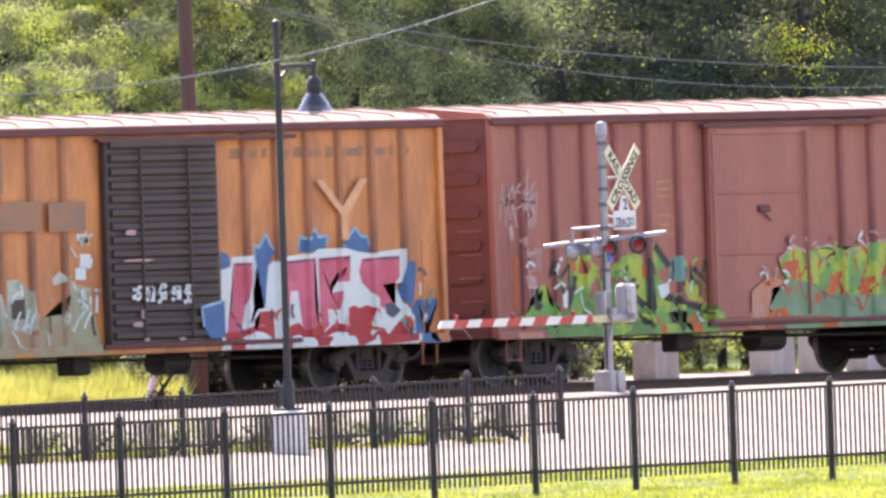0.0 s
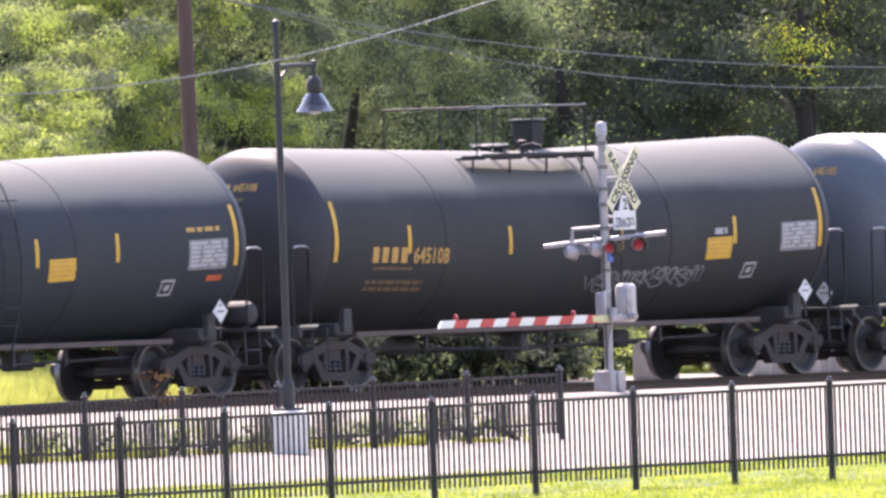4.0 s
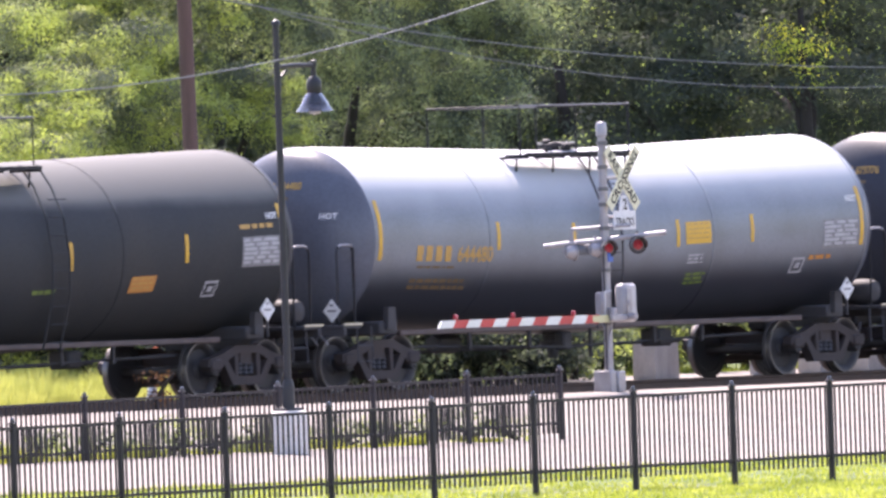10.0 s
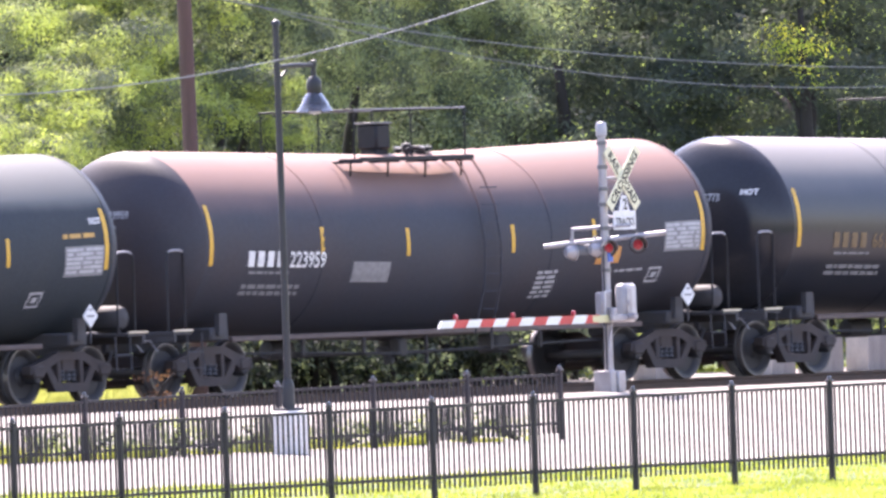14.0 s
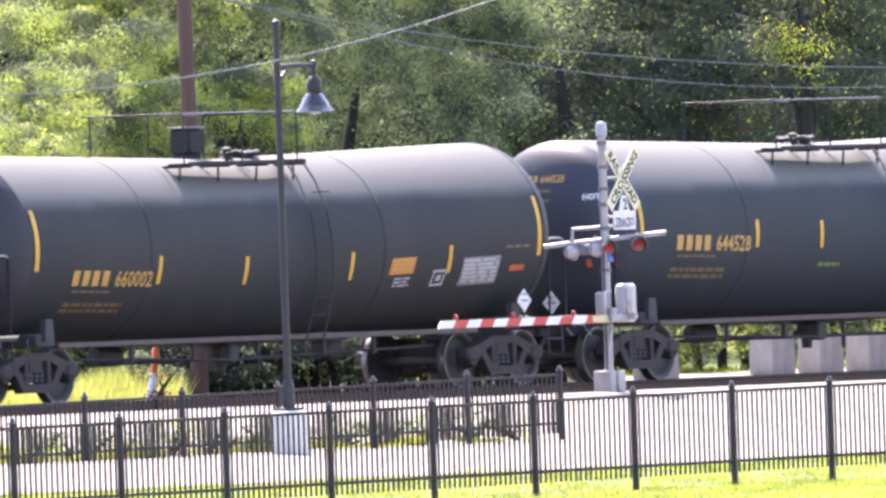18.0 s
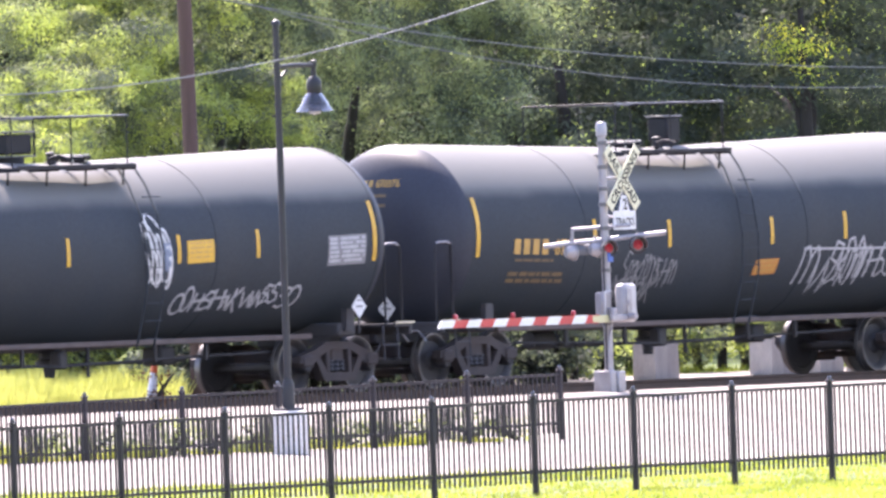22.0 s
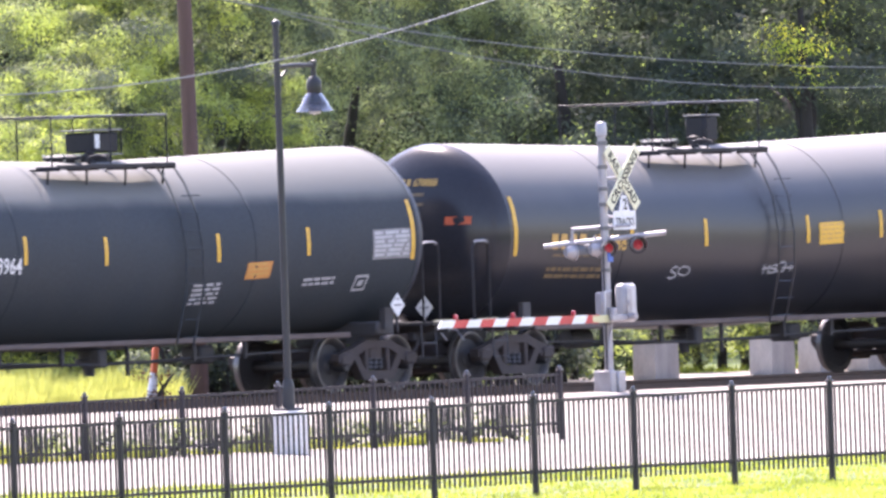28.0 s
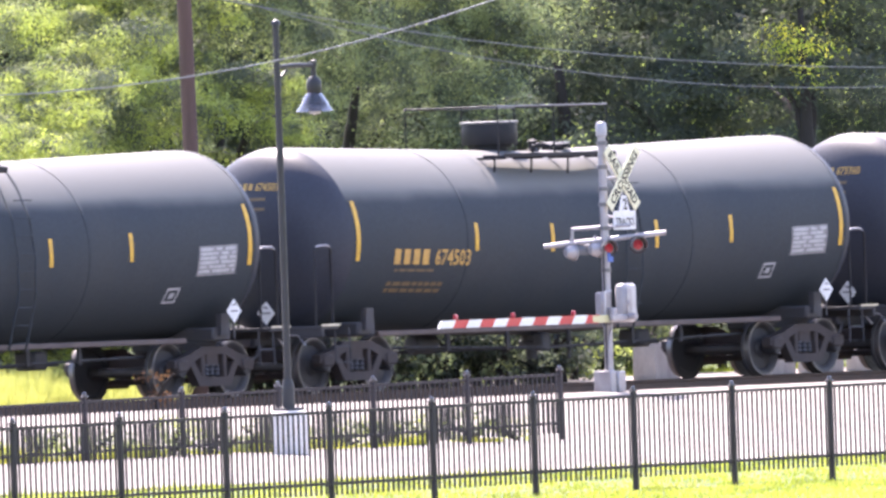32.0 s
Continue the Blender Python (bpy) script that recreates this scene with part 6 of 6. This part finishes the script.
paint(c, "spray_blue", 1, "blue sprayed flare", [(7.02, 1.46), (7.66, 1.46), (7.59, 1.31), (7.32, 1.09), (7.27, 0.82), (7.59, 0.81), (7.5, 0.76), (7.1, 0.76), (6.89, 0.83), (6.91, 1.1), (6.79, 1.25)])
paint(c, "spray_white", 2, "white ground of the sprayed letters", [(1.62, 2.03), (1.87, 2.07), (1.93, 2.23), (2.57, 2.25), (2.61, 2.09), (2.41, 1.42), (2.26, 1.15), (2.5, 1.28), (2.61, 1.39), (2.8, 1.41), (2.93, 2.08), (3.09, 2.15), (3.29, 2.07), (3.3, 2.21), (4.2, 2.26), (4.33, 2.32), (5.11, 2.32), (5.46, 2.25), (5.9, 2.21), (5.99, 2.24), (6.69, 2.28), (6.7, 2.15), (6.63, 1.74), (6.42, 1.72), (6.7, 1.33), (6.95, 1.21), (6.99, 0.82), (6.87, 0.76), (5.8, 0.76), (4.1, 0.76), (1.53, 0.76), (1.38, 0.76), (1.59, 0.94)])
paint(c, "spray_pink", 3, "pink sprayed letter", [(1.97, 2.14), (2.47, 2.14), (2.39, 1.82), (2.2, 1.33), (2.12, 1.04), (1.75, 1.03), (1.91, 1.56)])
paint(c, "spray_red", 4, "red foot of a sprayed letter", [(1.7, 1.04), (2.14, 1.05), (2.41, 1.14), (2.59, 1.05), (2.66, 1.35), (3.02, 1.36), (3.05, 0.91), (2.86, 0.81), (2.31, 0.77), (2.16, 0.76), (1.67, 0.76)])
paint(c, "spray_pink", 3, "pink sprayed letter", [(3.38, 2.14), (4.24, 2.18), (4.17, 1.79), (4.08, 1.65), (4.31, 0.97), (3.89, 0.98), (3.81, 1.12), (3.72, 1.66), (3.53, 1.66), (3.42, 1.08), (3.34, 0.98)])
paint(c, "spray_red", 4, "red lower part of a letter", [(3.24, 0.96), (3.42, 1.08), (3.58, 1.14), (3.77, 1.13), (3.89, 1.02), (4.33, 1.11), (4.43, 0.88), (4.39, 0.77), (3.98, 0.76), (3.87, 0.79), (3.67, 0.82), (3.51, 0.79), (3.38, 0.76), (3.23, 0.76)])
paint(c, "spray_pink", 3, "pink sprayed letter", [(4.32, 2.17), (5.22, 2.2), (5.18, 1.79), (4.64, 1.78), (4.63, 1.6), (4.91, 1.64), (4.86, 1.34), (4.53, 1.35), (4.57, 1.1), (4.37, 0.97), (4.32, 1.24)])
paint(c, "spray_red", 4, "red lower part of a letter", [(4.37, 0.97), (4.76, 1.14), (5.1, 1.05), (5.12, 1.36), (5.28, 1.4), (5.42, 1.35), (5.64, 1.4), (5.81, 1.35), (5.7, 0.85), (5.36, 0.76), (4.95, 0.76), (4.83, 0.79), (4.61, 0.79), (4.45, 0.76)])
paint(c, "spray_pink", 3, "pink sprayed letter", [(5.53, 2.14), (6.0, 2.16), (6.59, 2.17), (6.57, 1.83), (6.45, 1.74), (6.1, 1.72), (6.21, 1.57), (6.43, 1.33), (6.03, 1.34), (5.92, 1.48), (5.51, 1.76), (5.44, 1.94)])
paint(c, "spray_blue_dark", 5, "blue-grey smear between letters", [(6.12, 1.4), (6.36, 1.43), (6.58, 1.29), (6.34, 1.17), (6.15, 1.25)])
paint(c, "spray_red", 4, "red lower part of a letter", [(5.77, 0.94), (5.89, 1.05), (6.09, 1.02), (6.2, 0.91), (6.49, 1.11), (6.79, 1.21), (6.94, 1.1), (6.9, 0.8), (6.32, 0.77), (5.84, 0.76)])
paint(c, "spray_blue", 1, "blue sprayed flare on the door", [(0.79, 1.45), (1.57, 1.57), (1.64, 0.94), (1.06, 0.92), (0.84, 1.14)])
paint(c, "spray_sage", 1, "pale sage sprayed shape", [(-5.98, 1.52), (-5.67, 1.6), (-5.28, 1.4), (-5.24, 1.01), (-5.95, 1.03)])
paint(c, "spray_sage", 1, "pale sage sprayed shape", [(-5.09, 1.96), (-4.43, 1.77), (-4.29, 1.41), (-4.29, 0.92), (-4.48, 0.85), (-4.97, 0.9), (-5.13, 1.32), (-4.87, 1.64)])
paint(c, "spray_sage", 1, "pale sage sprayed shape", [(-4.17, 1.97), (-3.86, 2.0), (-3.53, 1.78), (-3.44, 1.32), (-3.6, 1.12), (-4.21, 1.27)])
paint(c, "door_brown", 2, "dark window in the sprayed shape", [(-4.09, 1.67), (-3.72, 1.68), (-3.71, 1.37), (-4.08, 1.37)])
paint(c, "spray_green_grey", 2, "dull green sprayed ground", [(-6.01, 0.89), (-5.33, 1.01), (-5.09, 0.9), (-4.21, 1.27), (-3.42, 1.08), (-3.21, 1.39), (-2.72, 1.42), (-2.54, 1.73), (-2.01, 1.79), (-1.88, 1.43), (-1.63, 0.79), (-3.26, 0.76), (-5.05, 0.76), (-5.9, 0.76)])
paint(c, "spray_sage", 3, "pale sage sprayed shape", [(-2.96, 1.99), (-2.74, 2.1), (-2.62, 1.94), (-2.94, 1.87)])
paint(c, "spray_sage", 3, "pale sage sprayed shape", [(-2.44, 1.9), (-1.95, 1.82), (-1.91, 1.36), (-2.35, 1.3)])
paint(c, "spray_white", 3, "white sprayed square", [(-2.27, 2.68), (-1.99, 2.67), (-1.99, 2.57), (-2.27, 2.57)])
paint(c, "spray_white", 3, "white sprayed square", [(-2.19, 2.36), (-1.91, 2.35), (-1.93, 2.14), (-2.21, 2.15)])
paint(c, "spray_white", 3, "white sprayed square", [(-2.33, 2.14), (-2.05, 2.14), (-2.06, 1.95), (-2.34, 1.96)])
paint(c, "spray_rose", 1, "faint rose patch of sprayed paint", [(-6.81, 2.34), (-6.6, 2.39), (-6.54, 2.12), (-6.8, 2.11)])
paint(c, "spray_rose", 1, "faint rose patch of sprayed paint", [(-6.86, 1.5), (-6.46, 1.63), (-6.1, 1.45), (-6.24, 1.28), (-6.84, 1.33)])
paint(c, "spray_rose", 1, "faint rose patch of sprayed paint", [(-5.85, 2.04), (-5.61, 2.07), (-5.59, 1.79), (-5.84, 1.76)])
paint(c, "orange", 4, "orange reflector", [(-4.14, 0.83), (-3.65, 0.82), (-3.66, 0.76), (-4.15, 0.76)])
flecks(c, (-6.0, -1.8, 0.85, 1.75), 44, 501, ("spray_white", "spray_sage", "door_brown", "spray_green_grey", "spray_white"), "stroke in the pale sprayed figures", 0.42)
flecks(c, (-2.4, -1.9, 1.3, 2.6), 12, 502, ("spray_white", "spray_sage"), "white sprayed dab", 0.25)
flecks(c, (1.7, 6.8, 0.80, 1.25), 26, 503, ("spray_red", "spray_orange", "spray_blue_dark", "spray_pink"), "darker stroke at the foot of the letters", 0.3)
flecks(c, (6.7, 7.4, 0.9, 1.9), 8, 504, ("spray_teal", "spray_blue_dark", "spray_white"), "stroke in the blue flare", 0.3)
for crown in (((2.54, 1.9), (2.57, 2.43), (2.67, 2.36), (2.9, 2.58), (2.99, 2.42), (3.13, 2.3)), ((3.77, 2.3), (3.82, 2.53), (4.02, 2.47), (4.25, 2.64), (4.34, 2.51), (4.61, 2.52), (4.53, 2.34)), ((4.95, 2.34), (5.03, 2.49), (5.19, 2.51), (5.35, 2.64), (5.55, 2.5), (5.71, 2.48), (5.75, 2.3)), ((0.84, 1.14), (0.79, 1.45), (1.57, 1.57))):
    part("graffiti", ribbon([(a[0] + (b[0] - a[0]) * k / 4, a[1] + (b[1] - a[1]) * k / 4) for a, b in zip(crown, crown[1:]) for k in range(4)], 0.05, lambda u, v: (u, wall_y(u, v, RIBS, 4), v)), M["spray_ice"], c, "pale blue edge of a sprayed crown")
tagged(part("graffiti", scrawl(-7.5, -7.15, 2.35, 0.5, 4, 31, 0.035, lambda u, v: (u, wall_y(u, v, RIBS, 1), v)), M["spray_black"], c, "small dark scrawl"), kind="stuff")
for i in range(5):
    tagged(part("door_word", scrawl(-1.06 + i * 0.35, -0.86 + i * 0.35, 1.70, 0.26, 2, 80 + i, 0.055, lambda u, v: (u, -BW - 0.148, v)), M["spray_white"], c, "white sprayed letter on the door"), kind="stuff")
for x, z, w, h in ((-1.06, 2.67, 0.30, 0.10), (-0.85, 2.23, 0.9, 0.05), (-0.95, 1.22, 0.32, 0.09), (-0.80, 1.38, 0.12, 0.16), (-0.72, 0.98, 0.16, 0.06), (0.25, 0.97, 0.20, 0.05)):
    part("door_scuff", Geo().slab([(x - w / 2, z - h * 0.3), (x + w * 0.3, z - h / 2), (x + w / 2, z + h * 0.2), (x + w * 0.1, z + h / 2), (x - w * 0.4, z + h * 0.3)], 0.003, (0, -BW - 0.147, 0)), M["spray_pale"], c, "pale scuff on the door")
for x, w in ((3.72, 0.36), (4.80, 0.40), (2.55, 0.5)):
    paint(c, "spray_white", 6, "white bubble at the foot of the letters", [(x + w * math.cos(a), 0.765 + 0.55 * w * math.sin(a)) for a in np.linspace(0, math.pi, 9)])
for pts in ([(1.99, 2.11), (2.45, 2.11)], [(3.40, 2.11), (4.22, 2.15)], [(4.34, 2.14), (5.20, 2.17)], [(5.55, 2.11), (6.0, 2.13), (6.56, 2.14)]):
    part("graffiti", ribbon([(a + (b - a) * k / 12, z0 + (z1 - z0) * k / 12) for (a, z0), (b, z1) in zip(pts, pts[1:]) for k in range(13)], 0.03, lambda u, v: (u, wall_y(u, v, RIBS, 6), v)), M["spray_blue_dark"], c, "dark outline over a sprayed letter")
for x in (-6.45,):
    part("reflector", Geo().box((x, -BW - 0.066, BS + 0.12), (0.55, 0.004, 0.17)), M["yellow"], c, "yellow reflector")

RIBS2 = [-6.9, -6.0, -5.1, -4.2, -3.3, -2.4, 2.4, 3.3, 4.2, 5.1, 6.0, 6.9]
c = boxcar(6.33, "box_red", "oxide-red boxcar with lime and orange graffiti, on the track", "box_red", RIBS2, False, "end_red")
paint(c, "spray_green", 1, "dull green sprayed ground", [(-6.46, 0.98), (-5.67, 1.21), (-4.81, 1.45), (-4.31, 1.62), (-3.36, 1.6), (-2.72, 1.4), (-2.07, 1.21), (-1.46, 0.87), (-1.58, 0.76), (-3.25, 0.76), (-6.43, 0.76)])
paint(c, "spray_lime", 2, "lime sprayed shape", [(-7.05, 1.12), (-6.66, 1.3), (-6.42, 1.61), (-6.29, 1.63), (-6.21, 1.34), (-5.92, 1.12)])
paint(c, "spray_green", 2, "green sprayed shape", [(-6.04, 1.7), (-5.88, 1.74), (-5.7, 1.65), (-5.79, 1.52), (-6.0, 1.56)])
paint(c, "spray_lime", 2, "lime sprayed letter", [(-5.64, 1.65), (-5.44, 2.19), (-5.2, 2.19), (-5.0, 2.0), (-4.84, 1.91), (-4.79, 1.72), (-5.08, 1.54), (-5.27, 1.13), (-5.54, 1.14)])
paint(c, "spray_lime", 2, "lime sprayed letter", [(-4.36, 1.88), (-4.15, 2.03), (-3.66, 2.07), (-3.48, 2.02), (-3.43, 1.6), (-3.39, 1.19), (-3.8, 1.17), (-3.88, 1.61), (-4.17, 1.69), (-4.42, 1.71)])
paint(c, "spray_lime", 2, "lime sprayed point", [(-3.23, 2.15), (-3.12, 2.24), (-2.84, 2.01), (-2.75, 1.86), (-3.1, 1.76)])
paint(c, "spray_lime", 2, "lime sprayed letter", [(-3.33, 1.6), (-3.11, 1.73), (-2.9, 1.59), (-2.87, 1.31), (-2.4, 1.26), (-2.22, 1.12), (-2.73, 1.1), (-2.48, 0.94), (-2.25, 0.76), (-3.29, 0.76), (-3.33, 1.05)])
paint(c, "spray_lime", 2, "lime sprayed shape", [(-2.33, 1.56), (-2.12, 1.67), (-1.88, 1.57), (-1.75, 1.24), (-2.15, 1.3)])
paint(c, "spray_lime", 2, "lime sprayed shape", [(-2.01, 0.82), (-1.75, 1.06), (-1.51, 1.16), (-1.32, 1.0), (-1.47, 0.76), (-1.94, 0.76)])
paint(c, "spray_lime", 2, "lime sprayed shape", [(-4.86, 1.08), (-4.21, 1.14), (-3.92, 1.04), (-4.07, 0.77), (-4.85, 0.76)])
paint(c, "spray_teal", 3, "teal sprayed dot", [(-2.68, 1.96), (-2.43, 2.03), (-2.22, 1.95), (-2.17, 1.76), (-2.44, 1.58), (-2.7, 1.68)])
paint(c, "spray_orange", 3, "red sprayed accent", [(-5.62, 2.01), (-5.42, 2.05), (-5.39, 1.82), (-5.6, 1.78)])
paint(c, "spray_orange", 3, "red sprayed accent", [(-5.27, 2.05), (-5.06, 1.91), (-5.15, 1.77), (-5.34, 1.78)])
paint(c, "spray_orange", 3, "red sprayed accent", [(-2.36, 0.97), (-2.0, 1.06), (-1.93, 0.76), (-2.18, 0.76)])
paint(c, "spray_orange", 3, "red sprayed accent", [(-3.51, 1.88), (-3.39, 1.88), (-3.39, 1.69), (-3.49, 1.68)])
paint(c, "spray_orange", 3, "red sprayed accent", [(-3.19, 0.97), (-3.03, 1.04), (-2.99, 0.76), (-3.12, 0.76)])
paint(c, "spray_green", 3, "green sprayed shape", [(-6.36, 0.95), (-5.68, 0.99), (-5.37, 0.81), (-5.46, 0.76), (-6.35, 0.76)])
paint(c, "spray_green", 3, "green sprayed shape", [(-4.23, 0.79), (-3.73, 0.92), (-3.32, 0.86), (-3.34, 0.76), (-4.23, 0.76)])
paint(c, "spray_black", 4, "black sprayed stroke", [(-5.6, 1.75), (-5.37, 1.75), (-5.44, 1.46), (-5.6, 1.19), (-5.65, 1.46)])
paint(c, "spray_black", 4, "black sprayed stroke", [(-3.88, 1.63), (-3.73, 1.7), (-3.65, 1.63), (-3.7, 1.42), (-3.35, 1.25), (-3.55, 1.17), (-3.8, 1.38)])
paint(c, "spray_black", 4, "black sprayed stroke", [(-3.07, 2.26), (-2.64, 1.88), (-2.79, 1.82), (-3.16, 2.15)])
paint(c, "spray_black", 4, "black sprayed stroke", [(-3.37, 2.01), (-3.21, 1.87), (-3.21, 1.41), (-3.09, 1.18), (-3.26, 1.05), (-3.39, 1.19)])
paint(c, "spray_black", 4, "black sprayed stroke", [(-2.89, 1.3), (-2.75, 1.42), (-2.36, 1.3), (-1.74, 1.2), (-1.6, 1.04), (-2.32, 1.2)])
paint(c, "spray_black", 4, "black sprayed stroke", [(-2.07, 1.76), (-1.9, 1.87), (-1.94, 1.66), (-2.18, 1.56)])
paint(c, "spray_black", 4, "black sprayed stroke", [(-3.7, 1.09), (-3.52, 1.12), (-3.27, 0.91), (-3.41, 0.85)])
paint(c, "spray_black", 4, "black sprayed stroke", [(-2.8, 1.1), (-2.64, 1.07), (-2.42, 0.84), (-2.53, 0.76)])
paint(c, "spray_black", 4, "black sprayed stroke", [(-6.55, 1.37), (-6.37, 1.29), (-6.48, 1.19), (-6.64, 1.25)])
paint(c, "spray_white", 4, "white sprayed smear", [(-5.81, 1.47), (-5.65, 1.51), (-5.68, 1.23), (-5.79, 1.24)])
paint(c, "spray_white", 4, "white sprayed smear", [(-3.07, 1.54), (-2.74, 1.59), (-2.72, 1.37), (-2.97, 1.33)])
paint(c, "spray_pale", 4, "pale sprayed smear", [(-6.96, 1.76), (-6.76, 1.81), (-6.54, 1.74), (-6.53, 1.57), (-6.86, 1.55)])
paint(c, "spray_pale", 4, "pale sprayed smear", [(-7.02, 2.36), (-6.85, 2.42), (-6.76, 2.31), (-6.9, 2.22)])
paint(c, "spray_pale", 4, "pale sprayed smear", [(-7.28, 2.56), (-7.17, 2.61), (-7.15, 2.36), (-7.26, 2.33)])
paint(c, "spray_rose", 3, "pale rusty patch", [(-7.27, 0.86), (-6.58, 0.86), (-6.54, 0.76), (-7.23, 0.76)])
paint(c, "spray_orange", 3, "orange streak down the wall", [(-7.15, 2.09), (-7.05, 2.1), (-7.07, 1.24), (-7.19, 1.22)])
paint(c, "spray_lime", 5, "lime sprayed letters with pale outline", [(0.26, 1.89), (0.69, 2.13), (1.06, 2.02), (1.51, 2.07), (1.97, 2.11), (2.42, 2.02), (2.72, 2.09), (3.1, 2.09), (3.49, 2.16), (4.25, 2.15), (4.19, 1.22), (1.45, 1.11), (0.79, 1.38), (0.43, 1.63)])
paint(c, "spray_mint", 6, "dull green sprayed ground", [(0.04, 1.43), (0.8, 1.58), (1.62, 1.36), (4.19, 1.22), (4.16, 0.76), (0.52, 0.76), (-0.05, 1.1)])
paint(c, "spray_orange", 7, "red sprayed accent", [(0.33, 1.84), (0.82, 1.9), (0.92, 1.58), (0.65, 1.55), (0.44, 1.72)])
paint(c, "spray_orange", 7, "red sprayed accent", [(2.02, 1.64), (2.32, 1.68), (2.23, 1.43), (2.07, 1.27), (1.92, 1.27)])
paint(c, "spray_orange", 7, "red sprayed accent", [(2.88, 1.54), (3.26, 1.58), (3.21, 1.28), (2.86, 1.27)])
paint(c, "spray_orange", 7, "red sprayed accent", [(1.53, 1.78), (1.84, 1.9), (1.56, 1.61)])
paint(c, "spray_orange", 7, "red sprayed accent", [(1.28, 1.32), (1.51, 1.36), (1.49, 1.15), (1.31, 1.16)])
paint(c, "spray_orange", 7, "red sprayed accent", [(1.59, 0.94), (2.05, 0.95), (2.03, 0.76), (1.58, 0.76)])
paint(c, "spray_orange", 7, "red sprayed accent", [(-0.13, 1.02), (0.4, 1.13), (0.54, 0.96), (0.0, 0.76)])
paint(c, "spray_rose", 6, "pale sprayed patch", [(-0.56, 1.4), (-0.02, 1.64), (0.43, 1.55), (-0.05, 1.14), (-0.15, 0.77), (-0.6, 0.78)])
flecks(c, (-6.6, -1.6, 0.82, 1.95), 60, 511, ("spray_black", "spray_lime", "spray_black", "spray_green", "spray_white", "spray_lime"), "stroke in the lime sprayed letters", 0.42)
flecks(c, (-0.5, 0.6, 0.85, 1.7), 14, 512, ("spray_white", "spray_orange", "spray_pale"), "white and orange sprayed dab", 0.3)
flecks(c, (0.4, 4.1, 0.95, 2.0), 40, 513, ("spray_red", "spray_lime", "spray_orange", "spray_lime", "spray_mint"), "stroke in the lime sprayed letters", 0.40)
flecks(c, (0.3, 4.1, 2.05, 2.22), 12, 514, ("spray_white", "spray_pale", "spray_red"), "white star over the sprayed letters", 0.22)
for x in (0.95, 1.62, 2.35, 3.05, 3.7):
    part("graffiti", ribbon([(x + 0.10 * math.sin(q * 0.9), 2.02 - q * 0.10) for q in range(9)], 0.035, lambda u, v: (u, wall_y(u, v, RIBS2, 10, 0.112), v)), M["spray_red"], c, "thin red outline between sprayed letters")
part("graffiti", ribbon([(0.26, 1.89), (0.69, 2.13), (1.06, 2.02), (1.51, 2.07), (1.97, 2.11), (2.57, 1.97), (3.03, 2.09), (3.6, 2.16), (4.25, 2.15)], 0.05, lambda u, v: (u, wall_y(u, v, RIBS2, 8, 0.112), v)), M["spray_pale"], c, "pale outline of sprayed letters")
for i, (x, z, h) in enumerate(((-7.5, 2.95, 0.7), (-6.95, 2.9, 0.6), (-6.9, 2.0, 0.4), (-6.85, 1.45, 0.3))):
    tagged(part("graffiti", scrawl(x, x + 0.45, z, h, 3, 45 + i, 0.045, lambda u, v: (u, wall_y(u, v, RIBS2, 2), v)), M["spray_pale"], c, "faded white scrawl"), kind="stuff")
for k in range(9):
    a = k * 0.70
    part("graffiti", ribbon([(-6.75 + r * math.cos(a), 3.02 + r * 1.3 * math.sin(a)) for r in (0.06, 0.16, 0.28 + 0.05 * (k % 3))], 0.05, lambda u, v: (u, wall_y(u, v, RIBS2, 3), v)), M["spray_pale"], c, "ray of a sprayed burst")
for z0, z1 in ((2.98, 3.25), (2.36, 2.70)):
    y0 = wall_y(-2.75, 2.0, RIBS2, 0)
    for a, b, e, d in ((-2.98, -2.54, z1 - 0.03, z1), (-2.98, -2.54, z0, z0 + 0.03), (-2.98, -2.95, z0 + 0.03, z1 - 0.03), (-2.57, -2.54, z0 + 0.03, z1 - 0.03), (-2.90, -2.62, (z0 + z1) / 2 - 0.02, (z0 + z1) / 2 + 0.02)):
        part("notice_line", Geo().box(((a + b) / 2, y0, (e + d) / 2), (b - a, 0.004, d - e)), M["notice_gold"], c, "faded ochre line of a notice frame")
part("door_print", Geo().box((-0.02, -BW - 0.094, 3.02), (0.60, 0.006, 0.04)), M["notice_gold"], c)


def motions():
    """Every car rolls along the track; its wheels turn while it passes."""
    for car, off in CARS:
        walk(car, [(t, pose(off + travelled(t), 0, 0)) for t in range(0, 33, 2)])
    for wheel, dx, off in SPIN:
        seen = [k / FPS for k in range(0, 32 * FPS + 1) if -36 < off + travelled(k / FPS) < 46]
        first = seen[0]
        rows = []
        if first > 0.2:
            rows.append((0.0, pose(dx, 0, WR)))
        for t in seen:
            rows.append((t, pose(dx, 0, WR, 0, math.degrees((travelled(t) - travelled(first)) / WR), 0)))
        if seen[-1] < 31.9:
            rows.append((32.0, rows[-1][1]))
        walk(wheel, rows)


motions()
